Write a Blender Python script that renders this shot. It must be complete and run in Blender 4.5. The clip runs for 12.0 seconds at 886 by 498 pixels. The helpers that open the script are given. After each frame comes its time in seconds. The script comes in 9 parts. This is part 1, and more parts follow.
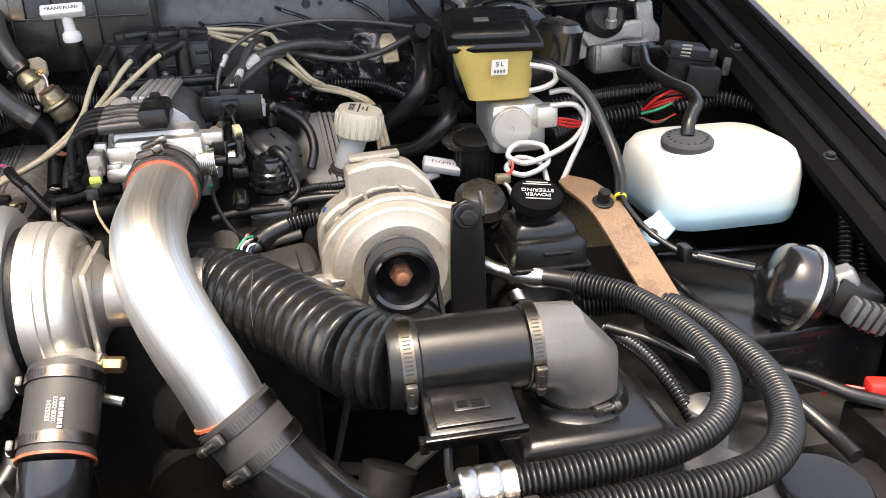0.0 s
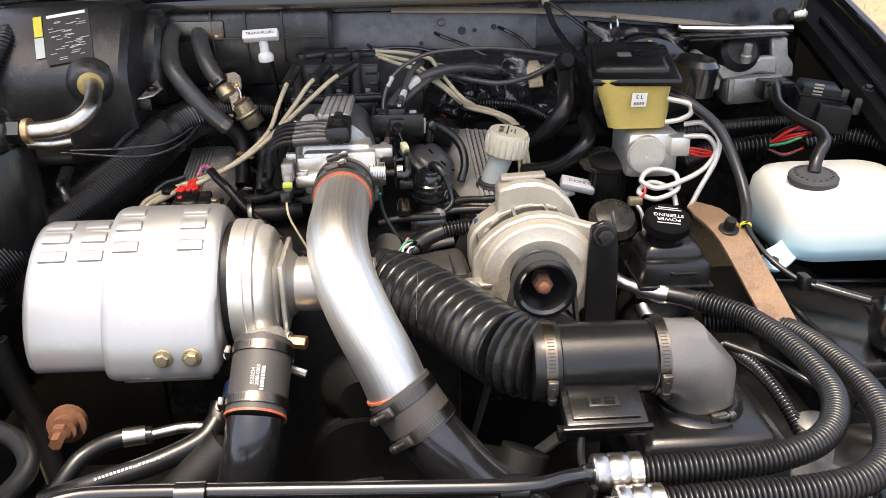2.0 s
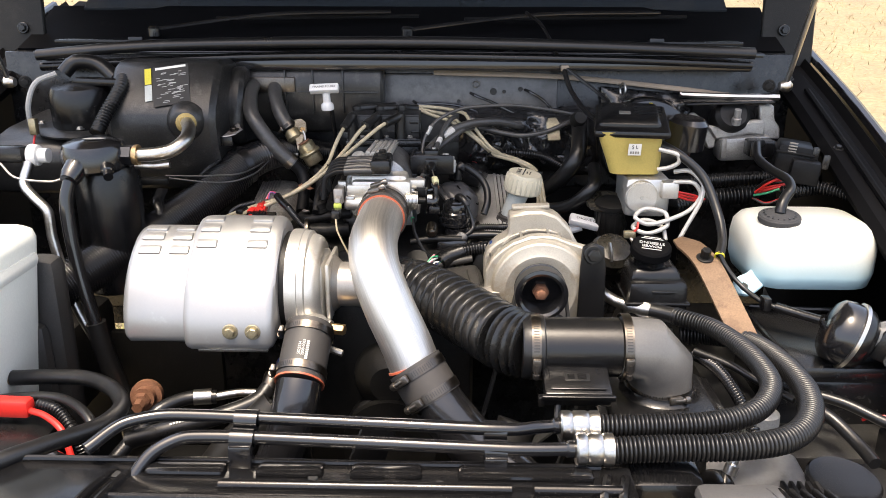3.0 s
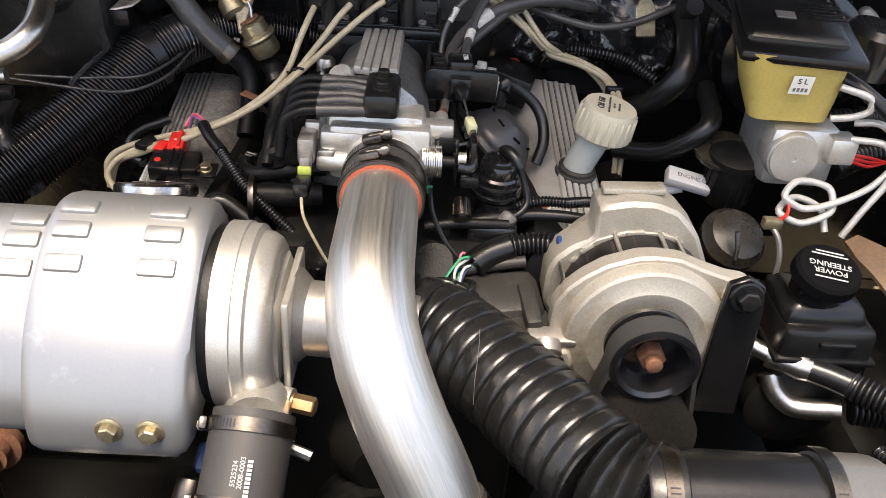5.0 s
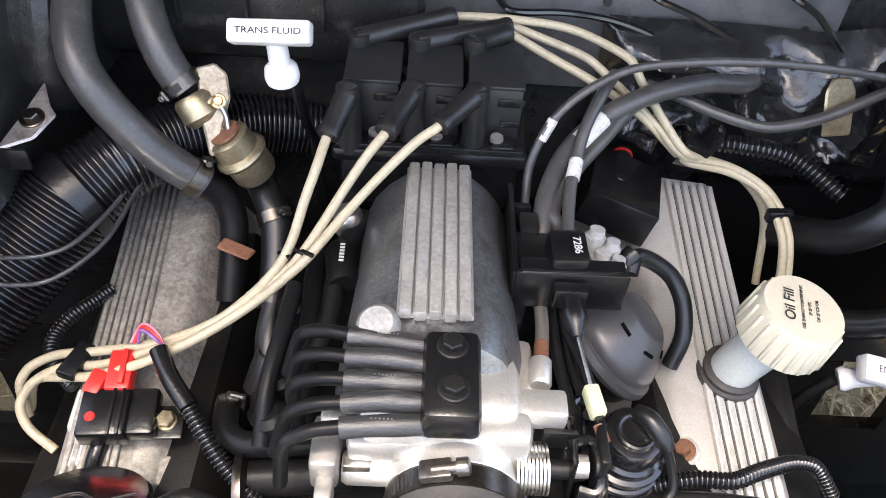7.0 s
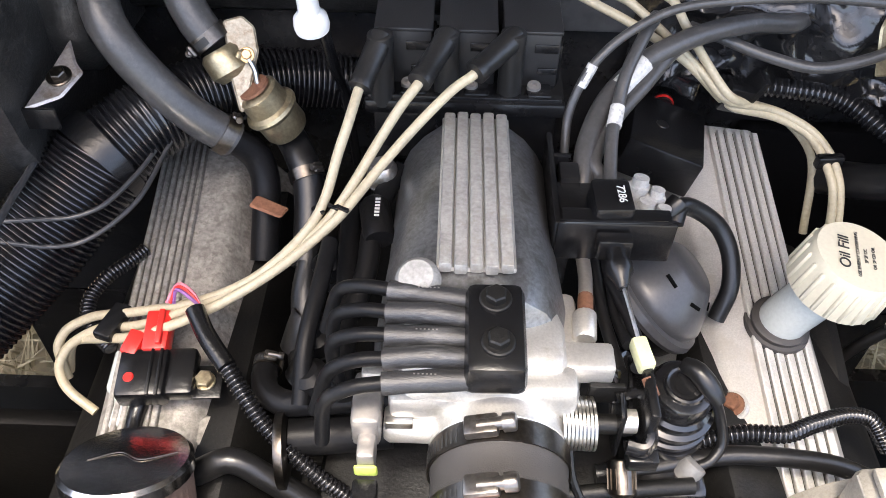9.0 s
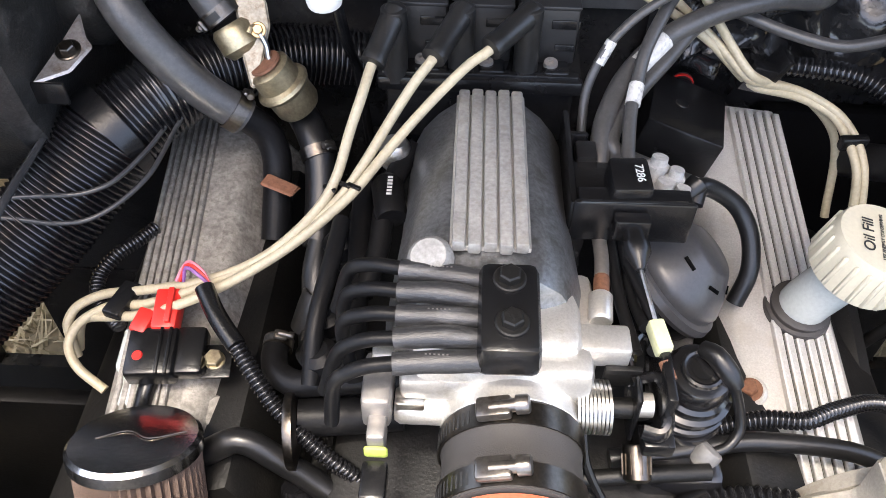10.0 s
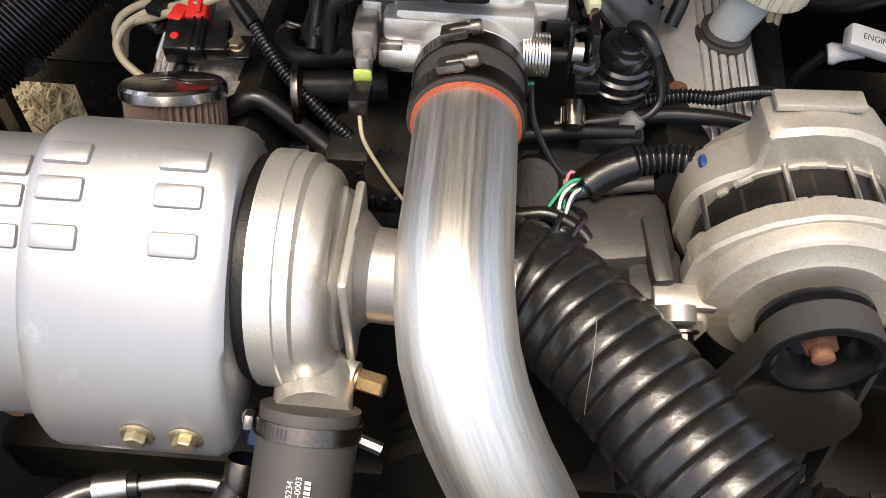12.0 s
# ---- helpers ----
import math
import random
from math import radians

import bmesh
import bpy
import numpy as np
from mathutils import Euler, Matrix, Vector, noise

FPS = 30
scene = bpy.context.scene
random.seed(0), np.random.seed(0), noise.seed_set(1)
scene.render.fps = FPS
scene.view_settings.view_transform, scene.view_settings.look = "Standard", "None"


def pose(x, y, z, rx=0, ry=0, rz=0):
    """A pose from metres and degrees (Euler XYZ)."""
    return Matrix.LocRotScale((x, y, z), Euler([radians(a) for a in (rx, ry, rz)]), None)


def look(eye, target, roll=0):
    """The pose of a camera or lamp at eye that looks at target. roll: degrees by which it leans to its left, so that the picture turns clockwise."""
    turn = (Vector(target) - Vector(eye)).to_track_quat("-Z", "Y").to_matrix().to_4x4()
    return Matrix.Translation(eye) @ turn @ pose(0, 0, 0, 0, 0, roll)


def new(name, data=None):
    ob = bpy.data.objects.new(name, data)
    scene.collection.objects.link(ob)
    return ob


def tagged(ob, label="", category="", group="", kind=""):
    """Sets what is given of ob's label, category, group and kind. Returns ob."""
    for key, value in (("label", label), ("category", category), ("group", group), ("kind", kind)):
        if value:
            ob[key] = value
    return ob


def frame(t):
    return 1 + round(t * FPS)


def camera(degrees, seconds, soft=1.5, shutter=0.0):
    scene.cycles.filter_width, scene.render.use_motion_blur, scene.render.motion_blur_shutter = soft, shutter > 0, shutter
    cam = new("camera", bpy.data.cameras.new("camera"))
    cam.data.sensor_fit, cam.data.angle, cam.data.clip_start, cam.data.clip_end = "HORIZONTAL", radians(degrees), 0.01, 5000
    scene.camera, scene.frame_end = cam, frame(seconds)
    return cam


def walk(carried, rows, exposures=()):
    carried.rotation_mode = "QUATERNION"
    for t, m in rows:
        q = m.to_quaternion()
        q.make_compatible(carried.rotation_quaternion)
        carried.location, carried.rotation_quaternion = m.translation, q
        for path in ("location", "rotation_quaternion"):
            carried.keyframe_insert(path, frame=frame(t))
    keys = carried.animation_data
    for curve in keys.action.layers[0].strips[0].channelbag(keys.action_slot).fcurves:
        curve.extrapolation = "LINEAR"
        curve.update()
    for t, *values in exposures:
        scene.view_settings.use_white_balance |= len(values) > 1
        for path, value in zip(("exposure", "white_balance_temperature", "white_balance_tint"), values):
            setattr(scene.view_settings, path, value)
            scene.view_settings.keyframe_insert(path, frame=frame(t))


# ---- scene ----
# The car stands level; everything below is written in the engine's own axes, and TIP turns them into the world's.
TIP = Matrix.Translation((0, 0.9, 0.82)) @ Matrix.Rotation(radians(-9.0), 4, "X") @ Matrix.Translation((0, -0.9, -0.8))

cam = camera(57.4, 12.0, soft=0.9)
PATH = [
    (0, (0.159, 0.017, 1.129), (0.495, 1.821, 0.334), -1.7),
    (0.5, (0.104, 0.018, 1.157), (0.415, 1.83, 0.371), 0.6),
    (1, (0.092, -0.004, 1.181), (0.341, 1.8, 0.355), -1.1),
    (1.5, (0.089, -0.028, 1.177), (0.28, 1.759, 0.299), -1.5),
    (2, (0.095, -0.086, 1.197), (0.18, 1.745, 0.398), -1.0),
    (2.5, (0.146, -0.228, 1.208), (0.128, 1.655, 0.535), -0.4),
    (3, (0.144, -0.325, 1.195), (0.092, 1.574, 0.569), 0.1),
    (3.2, (0.126, -0.337, 1.195), (0.084, 1.565, 0.579), 0.3),
    (4.8, (0.097, 0.158, 1.201), (0.144, 1.906, 0.229), 4.3),
    (5, (0.049, 0.255, 1.205), (0.112, 1.941, 0.132), 4.5),
    (5.5, (0.006, 0.471, 1.232), (0.093, 2.024, -0.024), 5.0),
    (6, (0.004, 0.611, 1.241), (0.078, 2.104, -0.087), 5.0),
    (6.5, (-0.006, 0.685, 1.272), (0.052, 2.145, -0.093), 4.6),
    (7, (-0.013, 0.712, 1.276), (0.04, 2.147, -0.116), 4.4),
    (7.2, (-0.014, 0.713, 1.271), (0.046, 2.132, -0.137), 4.6),
    (9, (-0.02, 0.718, 1.26), (-0.03, 2.087, -0.198), 1.5),
    (9.5, (-0.023, 0.722, 1.254), (-0.051, 2.078, -0.216), 1.0),
    (10, (-0.02, 0.722, 1.25), (-0.061, 2.064, -0.233), 1.0),
    (10.5, (-0.005, 0.697, 1.251), (-0.044, 2.041, -0.23), 1.5),
    (11, (0.004, 0.648, 1.241), (-0.034, 1.967, -0.262), 1.9),
    (11.5, (0.019, 0.564, 1.225), (-0.029, 1.835, -0.318), 2.1),
    (12, (0.022, 0.495, 1.214), (-0.046, 1.742, -0.347), 1.7),
]
EXPOSURES = [(0.0, 2.35, 7700, 10), (0.5, 2.4, 7700, 10), (1.0, 2.35, 7700, 10), (1.5, 2.2, 7700, 10), (3.2, 2.15, 7700, 10), (5.0, 1.95, 7700, 10), (5.5, 1.65, 7600, 10), (6.0, 2.45, 7200, 10), (7.0, 2.95, 7100, 10), (9.0, 2.95, 7150, 10), (10.0, 2.9, 7100, 10), (11.0, 2.65, 7100, 10), (11.5, 2.3, 7300, 10), (12.0, 1.85, 7600, 10)]
walk(cam, [(t, TIP @ look(eye, target, roll)) for t, eye, target, roll in PATH], EXPOSURES)

# ---- light ----
world = bpy.data.worlds.new("sky")
scene.world = world
world.use_nodes = True
wn = world.node_tree.nodes
sky = wn.new("ShaderNodeTexSky")
sky.sky_type = "NISHITA"
sky.sun_disc = False
sky.sun_elevation, sky.sun_rotation = radians(82), radians(231)
sky.air_density, sky.dust_density, sky.ozone_density = 0.8, 4.0, 0.6
wn["Background"].inputs["Strength"].default_value = 0.15
world.node_tree.links.new(sky.outputs["Color"], wn["Background"].inputs["Color"])
sun_data = bpy.data.lights.new("sun", "SUN")
sun_data.energy, sun_data.angle, sun_data.color = 1.1, radians(11), (1.0, 0.98, 0.95)
sun = new("sun", sun_data)
sun.matrix_world = look((-0.5, -0.4, 4.5), (0, 0, 0))


# ---- materials ----
def surface(name, base, rough=0.5, metal=0.0, vary=0.25, grain=60.0, wear=0.0, wear_colour=(0.3, 0.28, 0.26), bump=0.15, coat=0.0, transmit=0.0, stretch=(1, 1, 1), patch=7.0, spec=0.5, along=False, dust=0.0):
    """A procedural surface: base colour varied at two scales, roughness variation, fine relief, and worn or dusty patches."""
    m = bpy.data.materials.new(name)
    m.use_nodes = True
    nt = m.node_tree
    b = nt.nodes["Principled BSDF"]

    def put(kind, **values):
        n = nt.nodes.new(kind)
        for k, v in values.items():
            n.inputs[k].default_value = v
        return n
    tc = nt.nodes.new("ShaderNodeTexCoord")
    mp = put("ShaderNodeMapping", Scale=stretch)
    nt.links.new(tc.outputs["UV" if along else "Object"], mp.inputs["Vector"])
    fine = put("ShaderNodeTexNoise", Scale=grain * 6, Detail=5.0, Roughness=0.6)
    broad = put("ShaderNodeTexNoise", Scale=patch, Detail=6.0, Roughness=0.62)
    for n in (fine, broad):
        nt.links.new(mp.outputs["Vector"], n.inputs["Vector"])
    mixed = nt.nodes.new("ShaderNodeMath")
    mixed.operation = "ADD"
    nt.links.new(fine.outputs["Fac"], mixed.inputs[0])
    nt.links.new(broad.outputs["Fac"], mixed.inputs[1])
    ramp = nt.nodes.new("ShaderNodeValToRGB")
    e = ramp.color_ramp.elements
    e[0].position, e[1].position = 0.36, 0.66
    lo, hi = 1 - vary, 1 + vary
    e[0].color = (*[c * lo for c in base], 1)
    e[1].color = (*[min(1, c * hi) for c in base], 1)
    half = nt.nodes.new("ShaderNodeMath")
    half.operation = "MULTIPLY"
    half.inputs[1].default_value = 0.5
    nt.links.new(mixed.outputs[0], half.inputs[0])
    nt.links.new(half.outputs[0], ramp.inputs["Fac"])
    colour = ramp.outputs["Color"]
    if wear:
        spots = put("ShaderNodeTexNoise", Scale=patch * 3.1, Detail=9.0, Roughness=0.7)
        nt.links.new(mp.outputs["Vector"], spots.inputs["Vector"])
        cut = put("ShaderNodeMapRange")
        cut.inputs["From Min"].default_value = 0.62 - 0.16 * wear
        cut.inputs["From Max"].default_value = 0.74 - 0.10 * wear
        nt.links.new(spots.outputs["Fac"], cut.inputs["Value"])
        mix = nt.nodes.new("ShaderNodeMix")
        mix.data_type = "RGBA"
        nt.links.new(cut.outputs["Result"], mix.inputs["Factor"])
        nt.links.new(colour, mix.inputs["A"])
        mix.inputs["B"].default_value = (*wear_colour, 1)
        colour = mix.outputs["Result"]
    if dust:
        specks = put("ShaderNodeTexNoise", Scale=grain * 11, Detail=3.0, Roughness=0.7)
        nt.links.new(mp.outputs["Vector"], specks.inputs["Vector"])
        cut = put("ShaderNodeMapRange")
        cut.inputs["From Min"].default_value, cut.inputs["From Max"].default_value = 0.60, 0.72
        cut.inputs["To Max"].default_value = dust
        nt.links.new(specks.outputs["Fac"], cut.inputs["Value"])
        mix = nt.nodes.new("ShaderNodeMix")
        mix.data_type = "RGBA"
        nt.links.new(cut.outputs["Result"], mix.inputs["Factor"])
        nt.links.new(colour, mix.inputs["A"])
        mix.inputs["B"].default_value = (0.16, 0.15, 0.135, 1)
        colour = mix.outputs["Result"]
    nt.links.new(colour, b.inputs["Base Color"])
    rr = put("ShaderNodeMapRange")
    rr.inputs["To Min"].default_value = max(0.03, rough * 0.75)
    rr.inputs["To Max"].default_value = min(1, rough * 1.3)
    nt.links.new(broad.outputs["Fac"], rr.inputs["Value"])
    nt.links.new(rr.outputs["Result"], b.inputs["Roughness"])
    b.inputs["Metallic"].default_value = metal
    b.inputs["Specular IOR Level"].default_value = spec
    b.inputs["Coat Weight"].default_value = coat
    b.inputs["Coat Roughness"].default_value = 0.15
    b.inputs["Transmission Weight"].default_value = transmit
    if bump:
        bp = put("ShaderNodeBump", Strength=bump, Distance=0.0012)
        nt.links.new(half.outputs[0], bp.inputs["Height"])
        nt.links.new(bp.outputs["Normal"], b.inputs["Normal"])
    return m


M_PLASTIC = surface("black_plastic", (0.006, 0.006, 0.0065), 0.25, vary=0.4, wear=0.35, wear_colour=(0.013, 0.0125, 0.012), bump=0.35, patch=14, spec=0.45, dust=0.06)
M_RUBBER = surface("black_rubber", (0.008, 0.008, 0.0085), 0.3, vary=0.35, wear=0.35, wear_colour=(0.018, 0.0175, 0.0165), bump=0.25, patch=12, spec=0.45, dust=0.06)
M_GLOSS = surface("black_gloss", (0.008, 0.008, 0.009), 0.16, vary=0.25, wear=0.15, wear_colour=(0.03, 0.028, 0.026), bump=0.05, coat=0.5)
M_DIRT = surface("dirty_black", (0.0055, 0.0053, 0.005), 0.48, vary=0.5, wear=0.45, wear_colour=(0.013, 0.012, 0.011), bump=0.6, spec=0.3, dust=0.12)
M_PAINT = surface("body_paint_black", (0.008, 0.008, 0.009), 0.12, vary=0.1, bump=0.0, coat=0.5)
M_CAST = surface("cast_aluminium", (0.62, 0.60, 0.56), 0.36, 0.75, vary=0.14, wear=0.35, wear_colour=(0.42, 0.38, 0.31), bump=0.3, grain=110)
M_ALTER = surface("dull_cast_aluminium", (0.42, 0.39, 0.335), 0.46, 0.5, vary=0.18, wear=0.55, wear_colour=(0.3, 0.25, 0.185), bump=0.35, grain=90, patch=9)
M_BRUSH = surface("brushed_steel", (0.64, 0.615, 0.58), 0.42, 1.0, vary=0.24, bump=0.05, stretch=(9, 0.16, 1), patch=40, grain=60, along=True)
M_GREYPIPE = surface("grey_cast_pipe", (0.33, 0.31, 0.29), 0.42, 0.75, vary=0.12, bump=0.2, wear=0.25, wear_colour=(0.2, 0.19, 0.17))
M_SHIELD = surface("silver_heat_paint", (0.35, 0.348, 0.346), 0.38, 0.75, vary=0.04, bump=0.03, wear=0.08, wear_colour=(0.45, 0.455, 0.46))
M_VALVE = surface("bare_aluminium", (0.60, 0.585, 0.555), 0.34, 0.5, vary=0.2, wear=0.5, wear_colour=(0.48, 0.45, 0.4), bump=0.3, grain=130)
# darker than the fins, for the floor between them
M_VALVEGROOVE = surface("groove_dark", (0.07, 0.065, 0.058), 0.7, vary=0.3, spec=0.2)
M_STEEL = surface("zinc_steel", (0.55, 0.53, 0.5), 0.3, 1.0, vary=0.2, wear=0.4, wear_colour=(0.3, 0.22, 0.15), bump=0.1)
M_FENDER = surface("inner_fender_black", (0.005, 0.005, 0.0055), 0.6, vary=0.2, wear=0.15, wear_colour=(0.012, 0.0115, 0.011), bump=0.1, spec=0.02)
M_PANEL = surface("panel_gloss_black", (0.005, 0.005, 0.0055), 0.13, vary=0.2, wear=0.2, wear_colour=(0.02, 0.019, 0.018), bump=0.12, spec=0.4, patch=10, dust=0.3)
M_FIREWALL = surface("firewall_gloss", (0.016, 0.016, 0.0165), 0.22, vary=0.5, wear=0.45, wear_colour=(0.034, 0.033, 0.032), bump=0.8, grain=7, patch=9, spec=0.5, dust=0.1)
M_PRESSING = surface("grey_painted_steel", (0.085, 0.085, 0.087), 0.3, vary=0.35, wear=0.5, wear_colour=(0.05, 0.049, 0.048), bump=0.3, grain=12, patch=12, spec=0.5)
M_CLAMP = surface("dull_clamp_steel", (0.13, 0.115, 0.10), 0.3, 1.0, vary=0.3, wear=0.5, wear_colour=(0.11, 0.085, 0.06), bump=0.1, patch=20)
M_VALVEOLD = surface("dull_old_aluminium", (0.34, 0.32, 0.29), 0.5, 0.4, vary=0.4, wear=0.85, wear_colour=(0.2, 0.185, 0.165), bump=0.7, grain=45, patch=70)
M_DUCT = surface("duct_rubber", (0.009, 0.009, 0.0092), 0.26, vary=0.35, wear=0.4, wear_colour=(0.02, 0.0195, 0.0185), bump=0.3, patch=16, dust=0.15)
M_FOIL = surface("black_foil", (0.018, 0.018, 0.019), 0.16, vary=0.4, bump=0.6, grain=12, patch=18, spec=0.7)
M_SLEEVE = surface("sleeve_plastic", (0.007, 0.007, 0.0075), 0.34, vary=0.3, wear=0.3, wear_colour=(0.014, 0.0135, 0.013), bump=0.1, spec=0.55)
M_HOUSING = surface("worn_clamp_housing", (0.17, 0.155, 0.14), 0.3, 0.9, vary=0.3, wear=0.4, wear_colour=(0.1, 0.08, 0.06), bump=0.2, patch=30)
M_GOLD = surface("yellow_zinc", (0.40, 0.34, 0.22), 0.38, 0.85, vary=0.3, wear=0.6, wear_colour=(0.22, 0.17, 0.12), bump=0.25, patch=16)
M_BRASS = surface("brass", (0.5, 0.34, 0.18), 0.35, 0.9, vary=0.2, bump=0.15)
M_RUST = surface("rusty_steel", (0.19, 0.085, 0.048), 0.75, 0.2, vary=0.4, wear=0.6, wear_colour=(0.12, 0.055, 0.03), bump=0.5)
M_TANRUST = surface("rust_stained_strap", (0.17, 0.105, 0.062), 0.55, 0.2, vary=0.35, wear=0.6, wear_colour=(0.09, 0.05, 0.03), bump=0.35, patch=12)
M_CREAM = surface("cream_plastic", (0.49, 0.455, 0.35), 0.45, vary=0.08, bump=0.1, wear=0.15, wear_colour=(0.4, 0.36, 0.27))
M_WIRE = surface("cream_wire_jacket", (0.40, 0.345, 0.235), 0.42, vary=0.18, bump=0.06, wear=0.45, wear_colour=(0.26, 0.22, 0.15))
M_BLUEGREY = surface("blue_grey_plastic", (0.44, 0.47, 0.45), 0.22, vary=0.1, bump=0.05, wear=0.3, wear_colour=(0.36, 0.36, 0.32))
M_WHITE = surface("white_plastic", (0.62, 0.62, 0.61), 0.38, vary=0.08, bump=0.05, wear=0.15, wear_colour=(0.42, 0.41, 0.39))
M_AMBER = surface("yellowed_nylon", (0.52, 0.4, 0.12), 0.4, vary=0.12, bump=0.08, wear=0.3, wear_colour=(0.4, 0.28, 0.07))
M_RED = surface("red_plastic", (0.6, 0.025, 0.02), 0.38, vary=0.1, bump=0.05)
M_ORANGE = surface("orange_silicone", (0.38, 0.085, 0.04), 0.5, vary=0.3, bump=0.1, wear=0.5, wear_colour=(0.34, 0.17, 0.10))
M_SILICONE = surface("grey_silicone_hose", (0.036, 0.033, 0.031), 0.55, vary=0.15, bump=0.3, grain=200)
M_CHROME = surface("chrome", (0.6, 0.59, 0.58), 0.18, 1.0, vary=0.25, bump=0.15, wear=0.45, wear_colour=(0.36, 0.34, 0.32), patch=26)
M_MESH = surface("filter_gauze", (0.13, 0.09, 0.072), 0.7, 0.2, vary=0.5, grain=300, bump=0.8)
M_LABEL = surface("paper_label", (0.72, 0.71, 0.66), 0.6, vary=0.06)
# black for printed lettering, and for the painted shade inside holes and slots
M_INKHOLE = surface("ink_and_hole_black", (0.015, 0.015, 0.015), 0.6, vary=0.05, bump=0)
M_WHITEINK = surface("white_ink", (0.5, 0.5, 0.48), 0.6, vary=0.1, bump=0)
M_YELLOW = surface("yellow_plastic", (0.6, 0.52, 0.04), 0.45, vary=0.1)
M_GREEN = surface("green_plastic", (0.03, 0.33, 0.16), 0.4, vary=0.1)
M_BLUE = surface("blue_plastic", (0.02, 0.05, 0.16), 0.4, vary=0.1)
M_PINK = surface("pink_wire", (0.6, 0.2, 0.26), 0.45, vary=0.1)
M_COPPER = surface("copper_winding", (0.04, 0.028, 0.023), 0.4, 0.5, vary=0.4)
M_GREYBOX = surface("grey_fibre_box", (0.018, 0.0177, 0.0173), 0.3, vary=0.5, wear=0.5, wear_colour=(0.055, 0.052, 0.049), bump=0.8, patch=13, dust=0.25)
M_GLASS = surface("windscreen", (0.03, 0.035, 0.04), 0.05, vary=0.0, bump=0.0, coat=1.0)
M_TANTRIM = surface("tan_seal", (0.25, 0.2, 0.15), 0.6, vary=0.15, bump=0.2)
M_BELT = surface("rib_belt", (0.02, 0.02, 0.02), 0.7, vary=0.3)


def jug_material():
    """Translucent milky plastic, with blue fluid standing in its lower half."""
    m = surface("milky_jug", (0.60, 0.605, 0.555), 0.4, vary=0.05, bump=0.05)
    nt = m.node_tree
    b = nt.nodes["Principled BSDF"]
    old = b.inputs["Base Color"].links[0].from_socket
    tc = nt.nodes.new("ShaderNodeTexCoord")
    sep = nt.nodes.new("ShaderNodeSeparateXYZ")
    nt.links.new(tc.outputs["Object"], sep.inputs["Vector"])
    rng = nt.nodes.new("ShaderNodeMapRange")
    rng.inputs["From Min"].default_value, rng.inputs["From Max"].default_value = 0.058, 0.020
    nt.links.new(sep.outputs["Z"], rng.inputs["Value"])
    mix = nt.nodes.new("ShaderNodeMix")
    mix.data_type = "RGBA"
    mix.inputs["B"].default_value = (0.36, 0.54, 0.60, 1)
    nt.links.new(rng.outputs["Result"], mix.inputs["Factor"])
    nt.links.new(old, mix.inputs["A"])
    nt.links.new(mix.outputs["Result"], b.inputs["Base Color"])
    b.inputs["Subsurface Weight"].default_value = 0.25
    b.inputs["Subsurface Radius"].default_value = (0.01, 0.01, 0.01)
    return m


M_JUG = jug_material()
M_HOSE = surface("weathered_hose", (0.05, 0.0485, 0.047), 0.3, vary=0.3, wear=0.4, wear_colour=(0.085, 0.082, 0.078), bump=0.3, patch=25, dust=0.15)
M_DUSTY = surface("dusty_moulding", (0.015, 0.0147, 0.014), 0.32, vary=0.4, wear=0.5, wear_colour=(0.055, 0.053, 0.05), bump=0.4, patch=9, dust=0.3)
M_RAIL = surface("oily_black_plastic", (0.006, 0.006, 0.0065), 0.4, vary=0.4, wear=0.3, wear_colour=(0.02, 0.019, 0.018), bump=0.3, spec=0.15)


# ---- making things ----
ORIGIN = {}


def thing(name, at, label, category, group="", kind=""):
    ob = new(name)
    ob.empty_display_size = 0.02
    ob.matrix_world = TIP @ Matrix.Translation(at)
    ORIGIN[ob.name] = Vector(at)
    return tagged(ob, label, category, group, kind)


def part(name, bm, material, parent=None, label="", sharp=38, category="", group="", kind=""):
    """Link a bmesh, given in the engine's axes, as one mesh: under a thing, or as a thing of its own."""
    bmesh.ops.recalc_face_normals(bm, faces=bm.faces)
    me = bpy.data.meshes.new(name)
    if parent is None:
        xs = [v.co for v in bm.verts]
        at = Vector([(min(c[i] for c in xs) + max(c[i] for c in xs)) / 2 for i in range(2)] + [min(c[2] for c in xs)])
    else:
        at = ORIGIN[parent.name]
    bmesh.ops.translate(bm, verts=bm.verts, vec=-at)
    bm.to_mesh(me)
    bm.free()
    me.polygons.foreach_set("use_smooth", [True] * len(me.polygons))
    me.set_sharp_from_angle(angle=radians(sharp))
    me.materials.append(material)
    ob = new(name, me)
    if parent is None:
        ob.matrix_world = TIP @ Matrix.Translation(at)
    else:
        ob.parent = parent
    ORIGIN[ob.name] = at
    return tagged(ob, label, category, group, kind)


def shifted(ob, by):
    """Move a finished thing, with its parts, in the engine's axes."""
    ob.matrix_world = TIP @ Matrix.Translation(ORIGIN[ob.name] + Vector(by))
    return ob


def aim(at, axis, spin=0.0):
    """A frame at a point whose z lies along the axis."""
    q = Vector(axis).normalized().to_track_quat("Z", "Y").to_matrix().to_4x4()
    return Matrix.Translation(at) @ q @ Matrix.Rotation(radians(spin), 4, "Z")


def join(*bms):
    """All the given bmeshes as one."""
    out = bms[0]
    for b in bms[1:]:
        me = bpy.data.meshes.new("join")
        b.to_mesh(me)
        b.free()
        out.from_mesh(me)
        bpy.data.meshes.remove(me)
    return out


